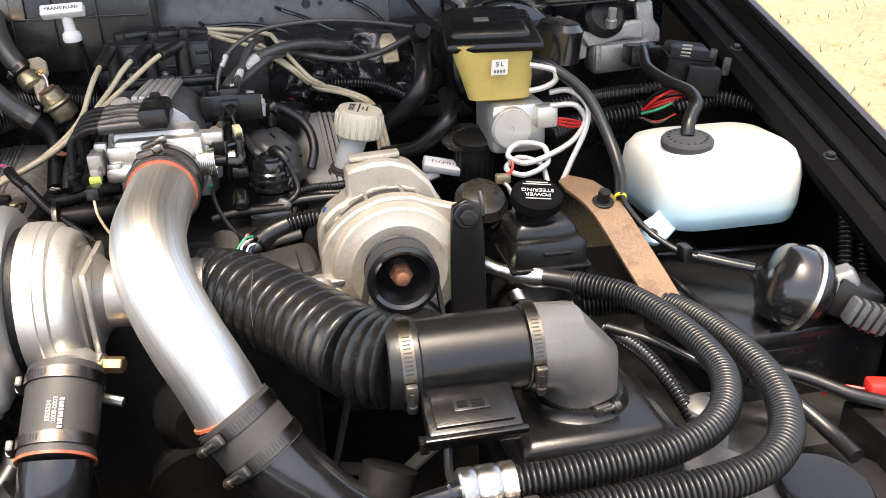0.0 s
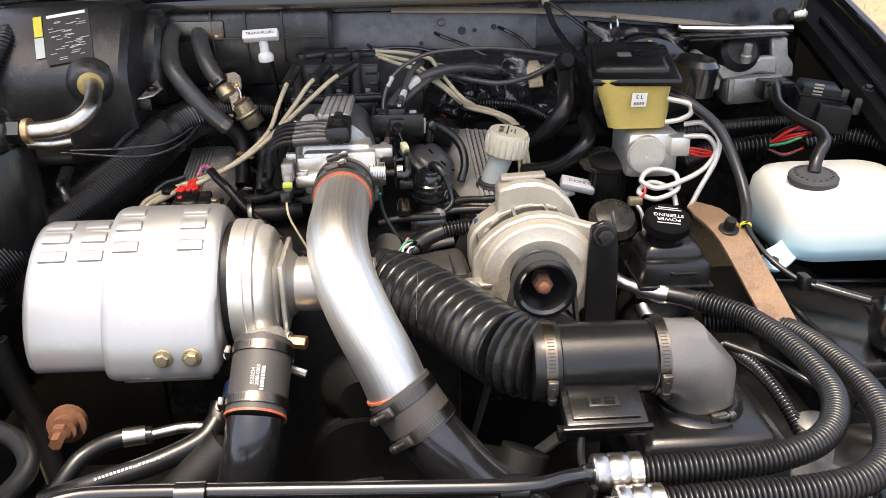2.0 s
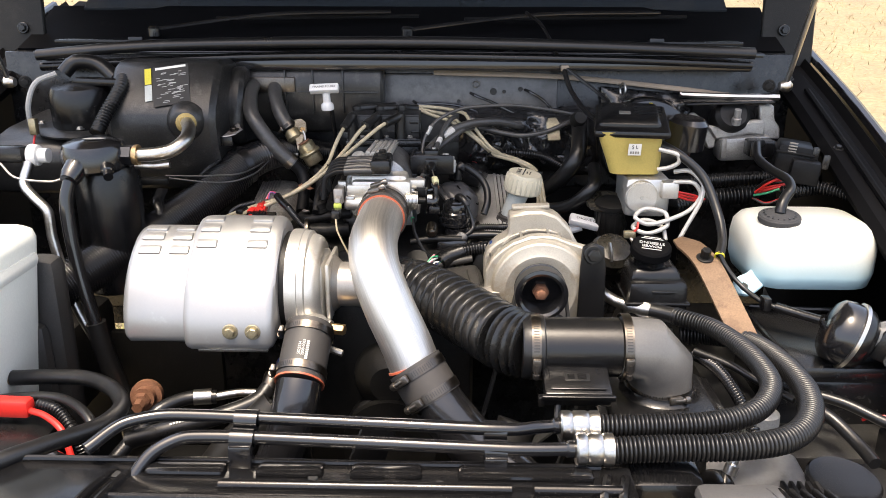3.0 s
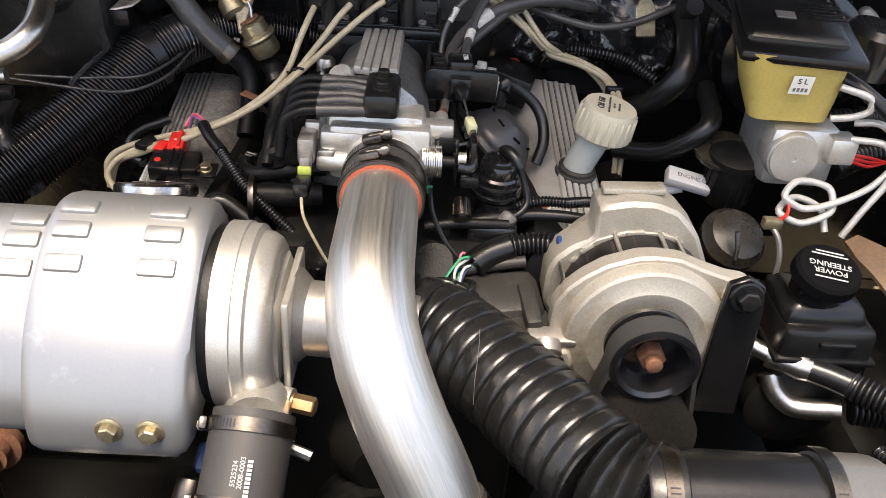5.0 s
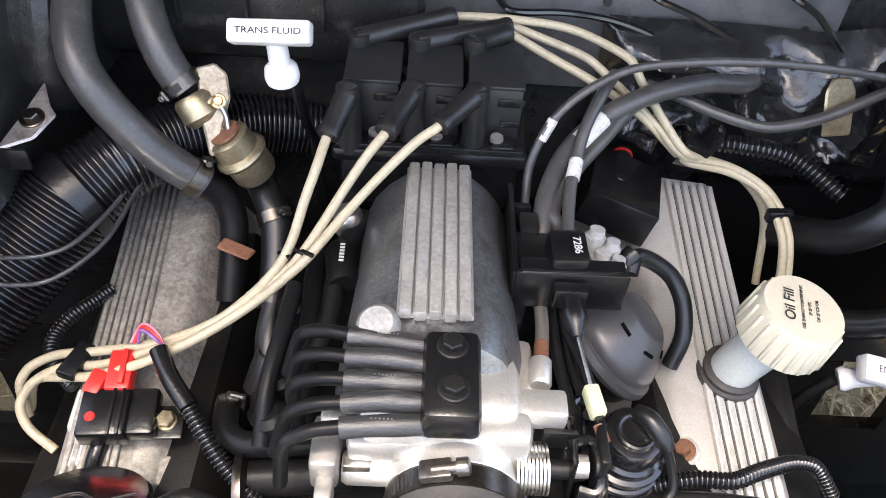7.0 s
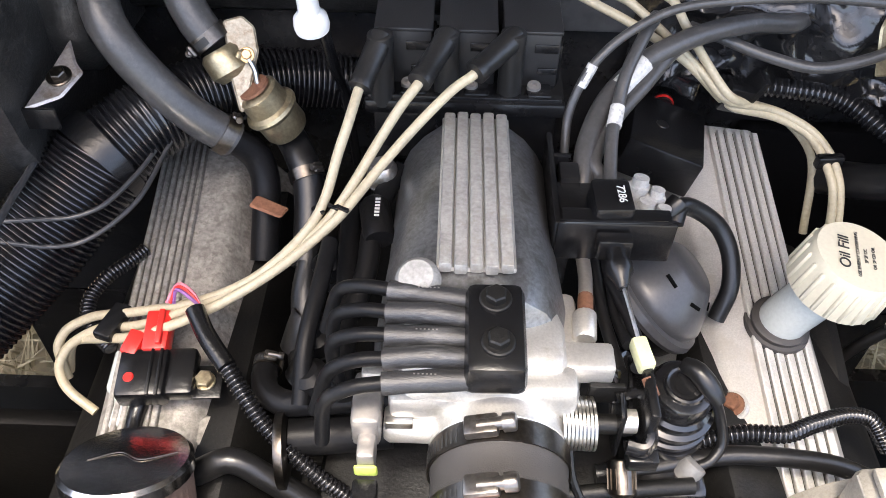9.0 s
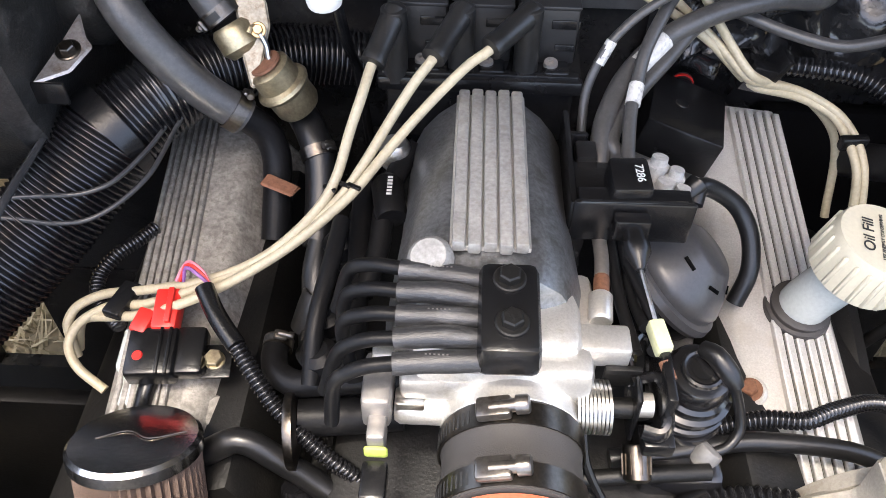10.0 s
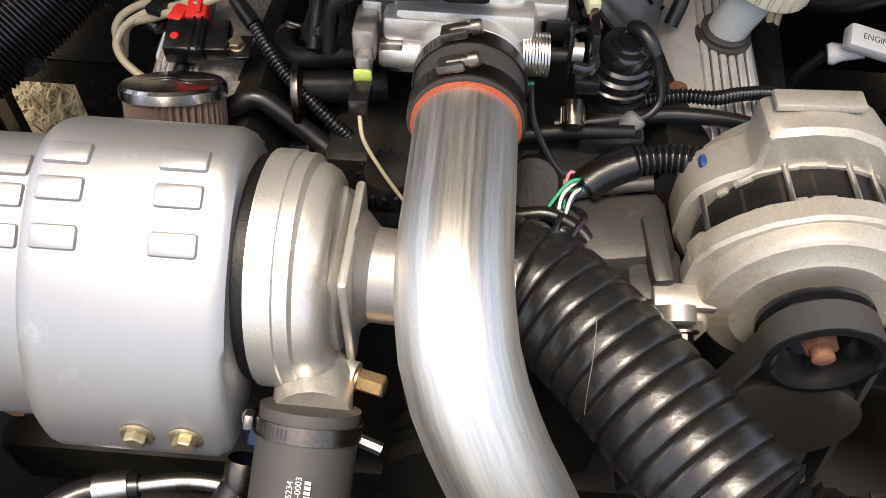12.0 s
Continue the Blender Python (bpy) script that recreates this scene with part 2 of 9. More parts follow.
def box(size, m=None, bevel=0.003, taper=(1, 1), segments=2):
    """A bevelled box standing on z = 0 of the frame m; taper shrinks its top."""
    bm = bmesh.new()
    bmesh.ops.create_cube(bm, size=1.0)
    for v in bm.verts:
        top = v.co.z > 0
        v.co = Vector((v.co.x * size[0] * (taper[0] if top else 1), v.co.y * size[1] * (taper[1] if top else 1), (v.co.z + 0.5) * size[2]))
    if bevel:
        bmesh.ops.bevel(bm, geom=bm.edges[:], offset=bevel, segments=segments, affect="EDGES", profile=0.5)
    if m is not None:
        bmesh.ops.transform(bm, matrix=m, verts=bm.verts)
    return bm


def slab(x0, x1, y0, y1, z0, z1, bevel=0.003, taper=(1, 1)):
    return box((x1 - x0, y1 - y0, z1 - z0), Matrix.Translation(((x0 + x1) / 2, (y0 + y1) / 2, z0)), bevel, taper)


def lathe(profile, at, axis, seg=24, spin=0.0, squash=(1, 1), caps=True):
    """A turned body: (radius, height) pairs along the axis."""
    bm = bmesh.new()
    rings = []
    for r, h in profile:
        rings.append([bm.verts.new((max(r, 1e-5) * squash[0] * math.cos(2 * math.pi * i / seg), max(r, 1e-5) * squash[1] * math.sin(2 * math.pi * i / seg), h)) for i in range(seg)])
    for a, b in zip(rings, rings[1:]):
        for i in range(seg):
            j = (i + 1) % seg
            bm.faces.new((a[i], a[j], b[j], b[i]))
    if caps:
        bm.faces.new(rings[0][::-1])
        bm.faces.new(rings[-1])
    bmesh.ops.transform(bm, matrix=aim(at, axis, spin), verts=bm.verts)
    return bm


def curve_points(pts, step):
    """Evenly spaced points on a smooth curve through pts."""
    p = [Vector(q) for q in pts]
    if len(p) == 2:
        dense = [p[0].lerp(p[1], i / 60) for i in range(61)]
    else:
        ext = [p[0] * 2 - p[1], *p, p[-1] * 2 - p[-2]]
        dense = []
        for i in range(1, len(ext) - 2):
            a, b, c, d = ext[i - 1:i + 3]
            t1 = (c - a) * 0.5
            t2 = (d - b) * 0.5
            k = (c - b).length / max(1e-6, ((b - a).length + (d - c).length) * 0.5)
            t1, t2 = t1 * min(1, k), t2 * min(1, k)
            for s in range(40):
                u = s / 40
                h1, h2, h3, h4 = 2 * u**3 - 3 * u**2 + 1, u**3 - 2 * u**2 + u, -2 * u**3 + 3 * u**2, u**3 - u**2
                dense.append(b * h1 + t1 * h2 + c * h3 + t2 * h4)
        dense.append(p[-1])
    run = [0.0]
    for a, b in zip(dense, dense[1:]):
        run.append(run[-1] + (b - a).length)
    n = max(2, int(run[-1] / step))
    out, k = [], 0
    for i in range(n + 1):
        s = run[-1] * i / n
        while k < len(run) - 2 and run[k + 1] < s:
            k += 1
        u = (s - run[k]) / max(1e-9, run[k + 1] - run[k])
        out.append(dense[k].lerp(dense[k + 1], min(1, max(0, u))))
    return out, run[-1]


def tube(pts, radius, seg=12, step=None, ribs=None, radii=None, caps=True, flat=1.0, rib_steps=4, sharpness=1.0, crush=0.0):
    """A hose, pipe or wire through pts. ribs = (pitch, depth) makes it corrugated; radii varies it along its way."""
    if ribs:
        pitch, depth = ribs
        line, length = curve_points(pts, pitch / rib_steps)
    else:
        line, length = curve_points(pts, step or max(radius * 0.7, 0.003))
    bm = bmesh.new()
    up, rings = None, []
    n = len(line)
    dents = random.Random(n)
    lean = 0.0
    for i, c in enumerate(line):
        d = (line[min(i + 1, n - 1)] - line[max(i - 1, 0)]).normalized()
        if up is None:
            up = d.orthogonal().normalized()
        up = (up - d * up.dot(d)).normalized()
        side = d.cross(up)
        r = radius
        if radii:
            u = i / (n - 1) * (len(radii) - 1)
            k = min(int(u), len(radii) - 2)
            r = radii[k] + (radii[k + 1] - radii[k]) * (u - k)
        if ribs:
            if crush and i % rib_steps == 0:
                lean = dents.uniform(-crush, crush)
                r += 0.004 * lean
            c = c + up * lean * 0.004
            k = i % rib_steps / rib_steps
            r -= depth * abs(2 * k - 1) ** sharpness
        rings.append([bm.verts.new(c + (up * math.cos(2 * math.pi * k / seg) + side * flat * math.sin(2 * math.pi * k / seg)) * r) for k in range(seg)])
    uv = bm.loops.layers.uv.new("along")
    run = [0.0]
    for p, q in zip(line, line[1:]):
        run.append(run[-1] + (q - p).length)
    for n_ring, (a, b) in enumerate(zip(rings, rings[1:])):
        for i in range(seg):
            j = (i + 1) % seg
            f = bm.faces.new((a[i], a[j], b[j], b[i]))
            for loop, place in zip(f.loops, ((i, 0), (i + 1, 0), (i + 1, 1), (i, 1))):
                loop[uv].uv = (2 * math.pi * radius * place[0] / seg, run[n_ring + place[1]])
    if caps:
        bm.faces.new(rings[0][::-1])
        bm.faces.new(rings[-1])
    return bm


def plate(outline, thick, m, bevel=0.0015):
    """A flat piece cut to an outline in the frame m, with thickness along its z."""
    bm = bmesh.new()
    vs = [bm.verts.new((x, y, 0)) for x, y in outline]
    f = bm.faces.new(vs)
    ext = bmesh.ops.extrude_face_region(bm, geom=[f])
    bmesh.ops.translate(bm, verts=[g for g in ext["geom"] if isinstance(g, bmesh.types.BMVert)], vec=(0, 0, thick))
    if bevel:
        bmesh.ops.bevel(bm, geom=bm.edges[:], offset=bevel, segments=1, affect="EDGES")
    bmesh.ops.transform(bm, matrix=m, verts=bm.verts)
    return bm


def frame_of(at, right, up):
    """A frame with x along right and y along up (made square), z out of the face."""
    x = Vector(right).normalized()
    z = x.cross(Vector(up)).normalized()
    y = z.cross(x)
    return Matrix(((x.x, y.x, z.x, at[0]), (x.y, y.y, z.y, at[1]), (x.z, y.z, z.z, at[2]), (0, 0, 0, 1)))


def ring(at, axis, radius, width, thick=0.0015, seg=32):
    """A band round an axis, centred on the point."""
    r, w = radius, width / 2
    bm = lathe([(r, -w), (r + thick, -w), (r + thick, w), (r, w), (r, -w)], at, axis, seg, caps=False)
    return bm


def hexbolt(name, at, axis, r, material, parent, height=None, washer=1.5, label=""):
    h = height or r * 0.9
    bm = lathe([(r * washer, 0), (r * washer, r * 0.22), (r * washer * 0.9, r * 0.3)], at, axis, 20)
    m = aim(at, axis)
    head = lathe([(r, r * 0.3), (r, h), (r * 0.85, h + r * 0.15), (r * 0.1, h + r * 0.18)], at, axis, 6, spin=random.uniform(0, 60))
    return part(name, join(bm, head), material, parent, label, sharp=25)


def hose_clamp(at, axis, radius, facing, parent, width=0.012):
    """A worm-drive clamp: slotted band, screw housing and screw, on the side given by facing."""
    axis = Vector(axis).normalized()
    out = (Vector(facing) - axis * Vector(facing).dot(axis)).normalized()
    round_way = axis.cross(out).normalized()
    band = part("clamp_band", ring(at, axis, radius, width, 0.001), M_CLAMP, parent, "slotted steel clamp band")
    c = Vector(at) + out * (radius + 0.003)
    m = frame_of(c, round_way, axis)
    k = min(1.0, max(0.5, radius / 0.036))
    body = box((0.019 * k, width * 0.95, 0.007 * k), m @ Matrix.Translation((0, 0, -0.002)), 0.002)
    part("clamp_housing", body, M_HOUSING, band)
    screw = lathe([(0.0036 * k, 0), (0.0036 * k, 0.014 * k), (0.0052 * k, 0.014 * k), (0.0052 * k, 0.020 * k), (0.0045 * k, 0.021 * k)], c + round_way * -0.002 + out * 0.0025 * k, round_way, 10)
    part("clamp_screw", screw, M_HOUSING, band)
    # raised black bars paint the dark of the band's slots
    for i in range(10):
        a = radians(22 + i * 5)
        d = out * math.cos(a) - round_way * math.sin(a)
        t = out * -math.sin(a) - round_way * math.cos(a)
        part("slot", box((0.0013, width * 0.6, 0.0006), frame_of(Vector(at) + d * (radius + 0.001), t, axis), 0), M_INKHOLE, band)
    return band


def words(name, text, height, m, material, parent, label="", squeeze=1.0):
    """Lettering with Blender's own font, lying in the frame m, centred."""
    cu = bpy.data.curves.new(name, "FONT")
    cu.body, cu.size, cu.align_x, cu.align_y, cu.extrude = text, height * 1.35, "CENTER", "CENTER", 0.0002
    tmp = new("tmp", cu)
    me = bpy.data.meshes.new_from_object(tmp.evaluated_get(bpy.context.evaluated_depsgraph_get()))
    bpy.data.objects.remove(tmp)
    bm = bmesh.new()
    bm.from_mesh(me)
    bpy.data.meshes.remove(me)
    bmesh.ops.transform(bm, matrix=m @ Matrix.Diagonal((squeeze, 1, 1, 1)), verts=bm.verts)
    return part(name, bm, material, parent, label, sharp=20)


def bars(name, rows, m, material, parent, gap=0.25):
    """Plain bars in place of writing: rows of (x, y, width, height) in the frame m."""
    bm = bmesh.new()
    for x, y, w, h in rows:
        bm = join(bm, box((w, h, 0.0004), m @ Matrix.Translation((x, y, 0)), 0))
    return part(name, bm, material, parent)


def wire(name, pts, r, material, parent=None, label="", category="wire", seg=8, **kw):
    return part(name, tube(pts, r, seg, **kw), material, parent, label, category=category if parent is None else "")


# ---- setting ----
def sheet(name, rows, material, label="", thick=0.004, kind="structure", category="", sharp=30):
    """A surface lofted through rows of points, with thickness."""
    bm = bmesh.new()
    grid = [[bm.verts.new(p) for p in r] for r in rows]
    for a, b in zip(grid, grid[1:]):
        for i in range(len(a) - 1):
            bm.faces.new((a[i], a[i + 1], b[i + 1], b[i]))
    bmesh.ops.recalc_face_normals(bm, faces=bm.faces)
    bmesh.ops.solidify(bm, geom=bm.faces[:], thickness=thick)
    return part(name, bm, material, None, label, sharp, category, "", kind)


def ground_material():
    m = surface("dry_grass", (0.21, 0.165, 0.095), 0.9, vary=0.35, grain=5, wear=0.5, wear_colour=(0.14, 0.13, 0.05), bump=0.6, patch=2.2)
    return m


def make_ground():
    m = ground_material()
    bm = bmesh.new()
    bmesh.ops.create_grid(bm, x_segments=60, y_segments=60, size=1.0)
    for v in bm.verts:
        r = max(abs(v.co.x), abs(v.co.y))
        k = 1.5 + 2500 * r**7
        v.co.x, v.co.y = v.co.x * k * 3, v.co.y * k * 3
        v.co.z = 0.02 * noise.noise(v.co * 0.9) if v.co.length < 40 else 0
    me = bpy.data.meshes.new("ground")
    bm.to_mesh(me)
    bm.free()
    me.materials.append(m)
    tagged(new("ground", me), "dry straw-coloured grass with green patches", "ground", kind="structure")
    # straw blades round the car
    rnd = random.Random(4)
    verts, faces = [], []
    for k in range(44000):
        x, y = (rnd.uniform(-1.3, -0.4), rnd.uniform(1.2, 2.5)) if k < 8000 else (rnd.uniform(0.4, 1.3), rnd.uniform(1.2, 2.5)) if k < 16000 else rnd.choice(((rnd.uniform(0.95, 7.5), rnd.uniform(-0.5, 9)), (rnd.uniform(-6, -0.3), rnd.uniform(-0.5, 8))))
        a, h, w = rnd.uniform(0, 6.28), rnd.uniform(0.02, 0.07), rnd.uniform(0.0015, 0.004)
        dx, dy = math.cos(a), math.sin(a)
        n = len(verts)
        lean = rnd.uniform(0.3, 2.0) * h
        verts += [(x - dy * w, y + dx * w, 0), (x + dy * w, y - dx * w, 0), (x + dx * lean, y + dy * lean, h)]
        faces.append((n, n + 1, n + 2))
    me = bpy.data.meshes.new("grass")
    me.from_pydata(verts, [], faces)
    me.materials.append(surface("straw", (0.28, 0.225, 0.13), 0.85, vary=0.4, grain=3, wear=0.4, wear_colour=(0.17, 0.2, 0.06), bump=0, patch=1.5))
    tagged(new("grass", me), "loose dry straw and short grass blades", "grass", kind="stuff")


make_ground()


def fender_z(y):
    return 0.955 + 0.33 * (y - 1.15) - 0.05 * (y - 1.15) ** 2


def make_fender(side, name, label):
    def top(y):
        return fender_z(y) - (0.016 + 0.035 * max(0, 1.3 - y) if side > 0 else 0)
    ys = [0.28 + i * 0.1 for i in range(16)]
    # inner apron, flange and outer wing as one pressed run
    sec = [(0.84, -0.50), (0.855, -0.30), (0.855, -0.045), (0.79, -0.03), (0.782, -0.012), (0.79, 0.0), (0.83, 0.003), (0.845, -0.012), (0.858, -0.012), (0.868, 0.004)]
    rows = [[(side * (x - 0.05 * max(0, 0.7 - y)), y, top(y) + dz) for x, dz in sec] for y in ys]
    f = sheet(name, rows, M_FENDER, label, 0.003, "structure", "fender")
    sec2 = [(0.886, -0.008), (0.891, 0.003), (0.899, 0.005), (0.908, 0.0), (0.918, -0.02), (0.93, -0.10), (0.935, -0.30), (0.93, -0.55)]
    rows = [[(side * (x - 0.05 * max(0, 0.7 - y)), y, top(y) + dz) for x, dz in sec2] for y in ys]
    wing = sheet(name + "_outer", rows, M_PAINT, "gloss black painted fender top", 0.003, "structure", "fender")
    seal = tube([(side * (0.815 - 0.05 * max(0, 0.7 - y)), y, top(y) + 0.006) for y in (0.3, 0.7, 1.0, 1.3)], 0.006, 8, flat=1.6)
    part("fender_seal", seal, M_FENDER, f, "rubber hood seal")
    for y in (0.62, 0.86, 1.1, 1.36):
        hexbolt("bolt", (side * 0.80, y, top(y) + 0.003), (0, -0.3, 1), 0.006, M_DIRT, f)
    return f


make_fender(1, "fender_1", "black inner fender with flange and rubber seal")
make_fender(-1, "fender_2", "black inner fender beside the air conditioning parts")

# firewall, with stamped reliefs
fw_panels = [(-0.80, 0.80, 0.50, 1.06), (-0.80, -0.665, 0.16, 0.50), (-0.665, -0.55, 0.16, 0.28), (-0.665, -0.55, 0.46, 0.50), (-0.55, 0.52, 0.16, 0.50), (0.52, 0.62, 0.16, 0.36), (0.62, 0.80, 0.16, 0.50)]
fw = part("wall_firewall", slab(*fw_panels[0][:2], 1.345, 1.365, *fw_panels[0][2:], 0.004), M_FIREWALL, None, "glossy dark painted steel firewall", category="firewall", kind="structure")
# added matt sheet: hides ground reflections so the lower firewall reads as shade
part("lower_dark_sheet", slab(0.25, 0.60, 1.325, 1.343, 0.58, 0.79, 0.006), M_FENDER, fw, "matt black sheet added to keep the lower firewall dark")
for a, b, c, d in fw_panels[1:]:
    part("lower_panel", slab(a, b, 1.345, 1.365, c, d, 0), M_FIREWALL, fw)
part("pressing", slab(-0.06, 0.33, 1.335, 1.347, 0.88, 1.02, 0.005), M_PRESSING, fw, "grey pressed panel with small holes")
# flat black discs, their colour standing for the shade in each hole
for x, z, r in ((0.20, 0.985, 0.007), (0.222, 0.985, 0.004), (0.255, 0.99, 0.005), (0.13, 0.965, 0.004), (0.30, 0.95, 0.004)):
    part("hole", lathe([(r, 0), (r * 0.9, 0.002)], (x, 1.335, z), (0, -1, 0), 14), M_INKHOLE, fw)
part("stud_ring", ring((0.165, 1.33, 1.0), (0, 1, 0.3), 0.006, 0.002, 0.0012, 16), M_STEEL, fw)


def crumpled(x0, x1, z0, z1, y, amp, seed):
    """A crumpled sheet standing before the firewall."""
    bm = bmesh.new()
    nx, nz = int((x1 - x0) / 0.006), int((z1 - z0) / 0.006)
    grid = []
    for j in range(nz + 1):
        row = []
        for i in range(nx + 1):
            x, z = x0 + (x1 - x0) * i / nx, z0 + (z1 - z0) * j / nz
            q = Vector((x * 22, z * 22, seed))
            fold = abs(noise.noise(q)) + 0.5 * abs(noise.noise(q * 2.3))
            edge = min(i, nx - i, j, nz - j) / 4
            row.append(bm.verts.new((x + 0.010 * noise.noise(q * 0.7), y - amp * (1 - fold) * min(1, edge), z + 0.012 * noise.noise(q * 0.6 + Vector((9, 0, 0))))))
        grid.append(row)
    for a, b in zip(grid, grid[1:]):
        for i in range(nx):
            bm.faces.new((a[i], a[i + 1], b[i + 1], b[i]))
    return bm


part("blanket", crumpled(0.13, 0.41, 0.82, 0.955, 1.330, 0.045, 3.0), M_FOIL, fw, "crumpled black foil insulation", sharp=80)
part("blanket", crumpled(0.42, 0.60, 0.86, 0.99, 1.334, 0.03, 7.0), M_FOIL, fw, "crumpled black foil insulation", sharp=80)

# cowl: seals along the rear edge, ledge, windscreen and wipers
cowl = part("trim_cowl", slab(-0.74, 0.74, 1.345, 1.50, 1.05, 1.062, 0.003), M_GLOSS, None, "black cowl shelf below the windscreen", category="cowl", kind="structure")
part("rear_seal", tube([(-0.70, 1.285, 1.058), (-0.45, 1.285, 1.078), (0.0, 1.29, 1.085), (0.4, 1.29, 1.078), (0.70, 1.29, 1.066)], 0.012, 12, flat=0.8), M_RUBBER, cowl, "rubber bulb seal")
part("lower_seal", tube([(-0.70, 1.295, 1.035), (-0.2, 1.30, 1.056), (0.4, 1.30, 1.052), (0.70, 1.30, 1.042)], 0.009, 10), M_PLASTIC, cowl)
part("cowl_lip", slab(-0.70, 0.70, 1.295, 1.35, 1.03, 1.05, 0.003), M_GLOSS, cowl)
part("cowl_grille", slab(-0.70, 0.70, 1.36, 1.40, 1.075, 1.082, 0.002), M_PLASTIC, cowl)
for i in range(5):
    part("clip", box((0.03, 0.012, 0.016), Matrix.Translation((-0.52 + i * 0.26, 1.335, 1.075)), 0.003), M_PLASTIC, cowl)
part("seal_strip", tube([(0.08, 1.32, 1.024), (0.34, 1.32, 1.016), (0.57, 1.32, 0.994), (0.74, 1.32, 0.972)], 0.006, 8, flat=0.6), M_TANTRIM, cowl, "dusty tan seal strip")
part("seal_lower", tube([(0.57, 1.315, 0.985), (0.65, 1.31, 0.972), (0.745, 1.31, 0.966)], 0.005, 8), M_STEEL, cowl)
sheet("trim_vent", [[(x, 1.40, 1.062), (x, 1.50, 1.10), (x, 1.585, 1.143)] for x in (-0.80, -0.4, 0, 0.4, 0.80)], M_FENDER, "glossy black cowl vent panel under the wipers", 0.005, "structure", "cowl")
sheet("window_1", [[(x, 1.56 + 0.62 * k + 0.05 * (1 - (x / 0.7) ** 2), 1.138 + 0.42 * k) for x in (-0.72, -0.4, 0, 0.4, 0.72)] for k in (0, 0.5, 1)], M_GLASS, "curved windscreen glass reflecting the sky", 0.005, "structure", "windscreen")
for x0, x1 in ((-0.52, -0.02), (0.02, 0.56)):
    w = thing("windscreen_wiper", (x0, 1.45, 1.09), "thin black wiper arm with blade resting on the windscreen", "wiper", "wipers")
    part("arm", tube([(x0, 1.44, 1.10), ((x0 + x1) / 2, 1.47, 1.13), (x1, 1.50, 1.135)], 0.005, 8, flat=0.5), M_GLOSS, w)
    part("blade", tube([(x0 + 0.12, 1.49, 1.12), (x1 + 0.06, 1.51, 1.125)], 0.004, 6), M_RUBBER, w)
    part("pivot", lathe([(0.014, 0), (0.014, 0.016), (0.008, 0.022)], (x0, 1.44, 1.085), (0, 0, 1), 16), M_GLOSS, w)

# the open hood overhead, hinged at the cowl
hood = thing("hood", (0, 1.62, 1.19), "raised black hood with ribbed underside", "hood")
hm = Matrix.Translation((0, 1.70, 1.205)) @ Matrix.Rotation(radians(-38), 4, "X")
bm = box((1.72, 1.36, 0.012), hm @ Matrix.Translation((0, -0.68, 0.02)), 0.004)
part("skin", bm, M_PAINT, hood)
for x in (-0.62, -0.2, 0.2, 0.62):
    part("rib", box((0.07, 1.15, 0.02), hm @ Matrix.Translation((x, -0.62, 0)), 0.006), M_PLASTIC, hood)
for y in (-0.08, -1.18):
    part("rib", box((1.36, 0.08, 0.02), hm @ Matrix.Translation((0, y, -0.001)), 0.006), M_PLASTIC, hood)
for s in (1, -1):
    st = thing("gas_strut", (s * 0.765, 1.29, 1.0), "black hood strut with steel rod", "strut", "hood struts")
    a, b = Vector((s * 0.765, 1.285, 1.005)), Vector((s * 0.80, 0.98, 1.745))
    part("rod", tube([a, a.lerp(b, 0.45)], 0.005, 10), M_STEEL, st)
    part("cylinder", tube([a.lerp(b, 0.27), b], 0.011, 12), M_GLOSS, st)
    part("ball_mount", lathe([(0.008, 0), (0.012, 0.008), (0.012, 0.018), (0.006, 0.024)], a + Vector((-s * 0.012, 0, 0)), (s, 0, 0), 12), M_STEEL, st)
    hexbolt("mount_bolt", (s * 0.735, 1.29, 1.005), (-0.4 * s, -1, 0), 0.008, M_DIRT, st)

for s in (1, -1):
    hinge = part("hinge", plate([(-0.055, -0.06), (0.055, -0.06), (0.055, 0.09), (0.02, 0.12), (-0.055, 0.12)], 0.012, frame_of((s * 0.825, 1.475, 1.075), (1, 0, 0), (0, 0.1, 1)), 0.003), M_DIRT, hood, "black pressed steel hinge")
    hexbolt("bolt", (s * 0.815, 1.462, 1.10), (0, -1, 0.1), 0.008, M_PLASTIC, hinge)

# nose: radiator support panel with pressings
rs = part("panel_radiator", slab(-0.76, 0.335, 0.30, 0.475, 0.655, 0.675, 0.006), M_PANEL, None, "glossy black stamped radiator support panel", category="panel", kind="structure")
part("front_drop", slab(-0.76, 0.335, 0.285, 0.30, 0.30, 0.67, 0.004), M_DIRT, rs)
part("low_shelf", slab(0.335, 0.76, 0.28, 0.49, 0.555, 0.575, 0.004), M_RAIL, rs)
part("low_drop", slab(0.335, 0.76, 0.265, 0.28, 0.30, 0.57, 0.004), M_DIRT, rs)
part("rear_drop", slab(-0.42, 0.30, 0.455, 0.475, 0.40, 0.665, 0.004), M_DIRT, rs)
for x0, x1 in ((-0.21, -0.12), (-0.085, -0.01), (0.02, 0.10), (0.14, 0.29)):
    part("pressing", slab(x0, x1, 0.440, 0.462, 0.672, 0.681, 0.005), M_PANEL, rs)
part("ledge", tube([(-0.235, 0.402, 0.674), (-0.05, 0.400, 0.675), (0.10, 0.400, 0.675), (0.30, 0.402, 0.674)], 0.0045, 8), M_PANEL, rs)
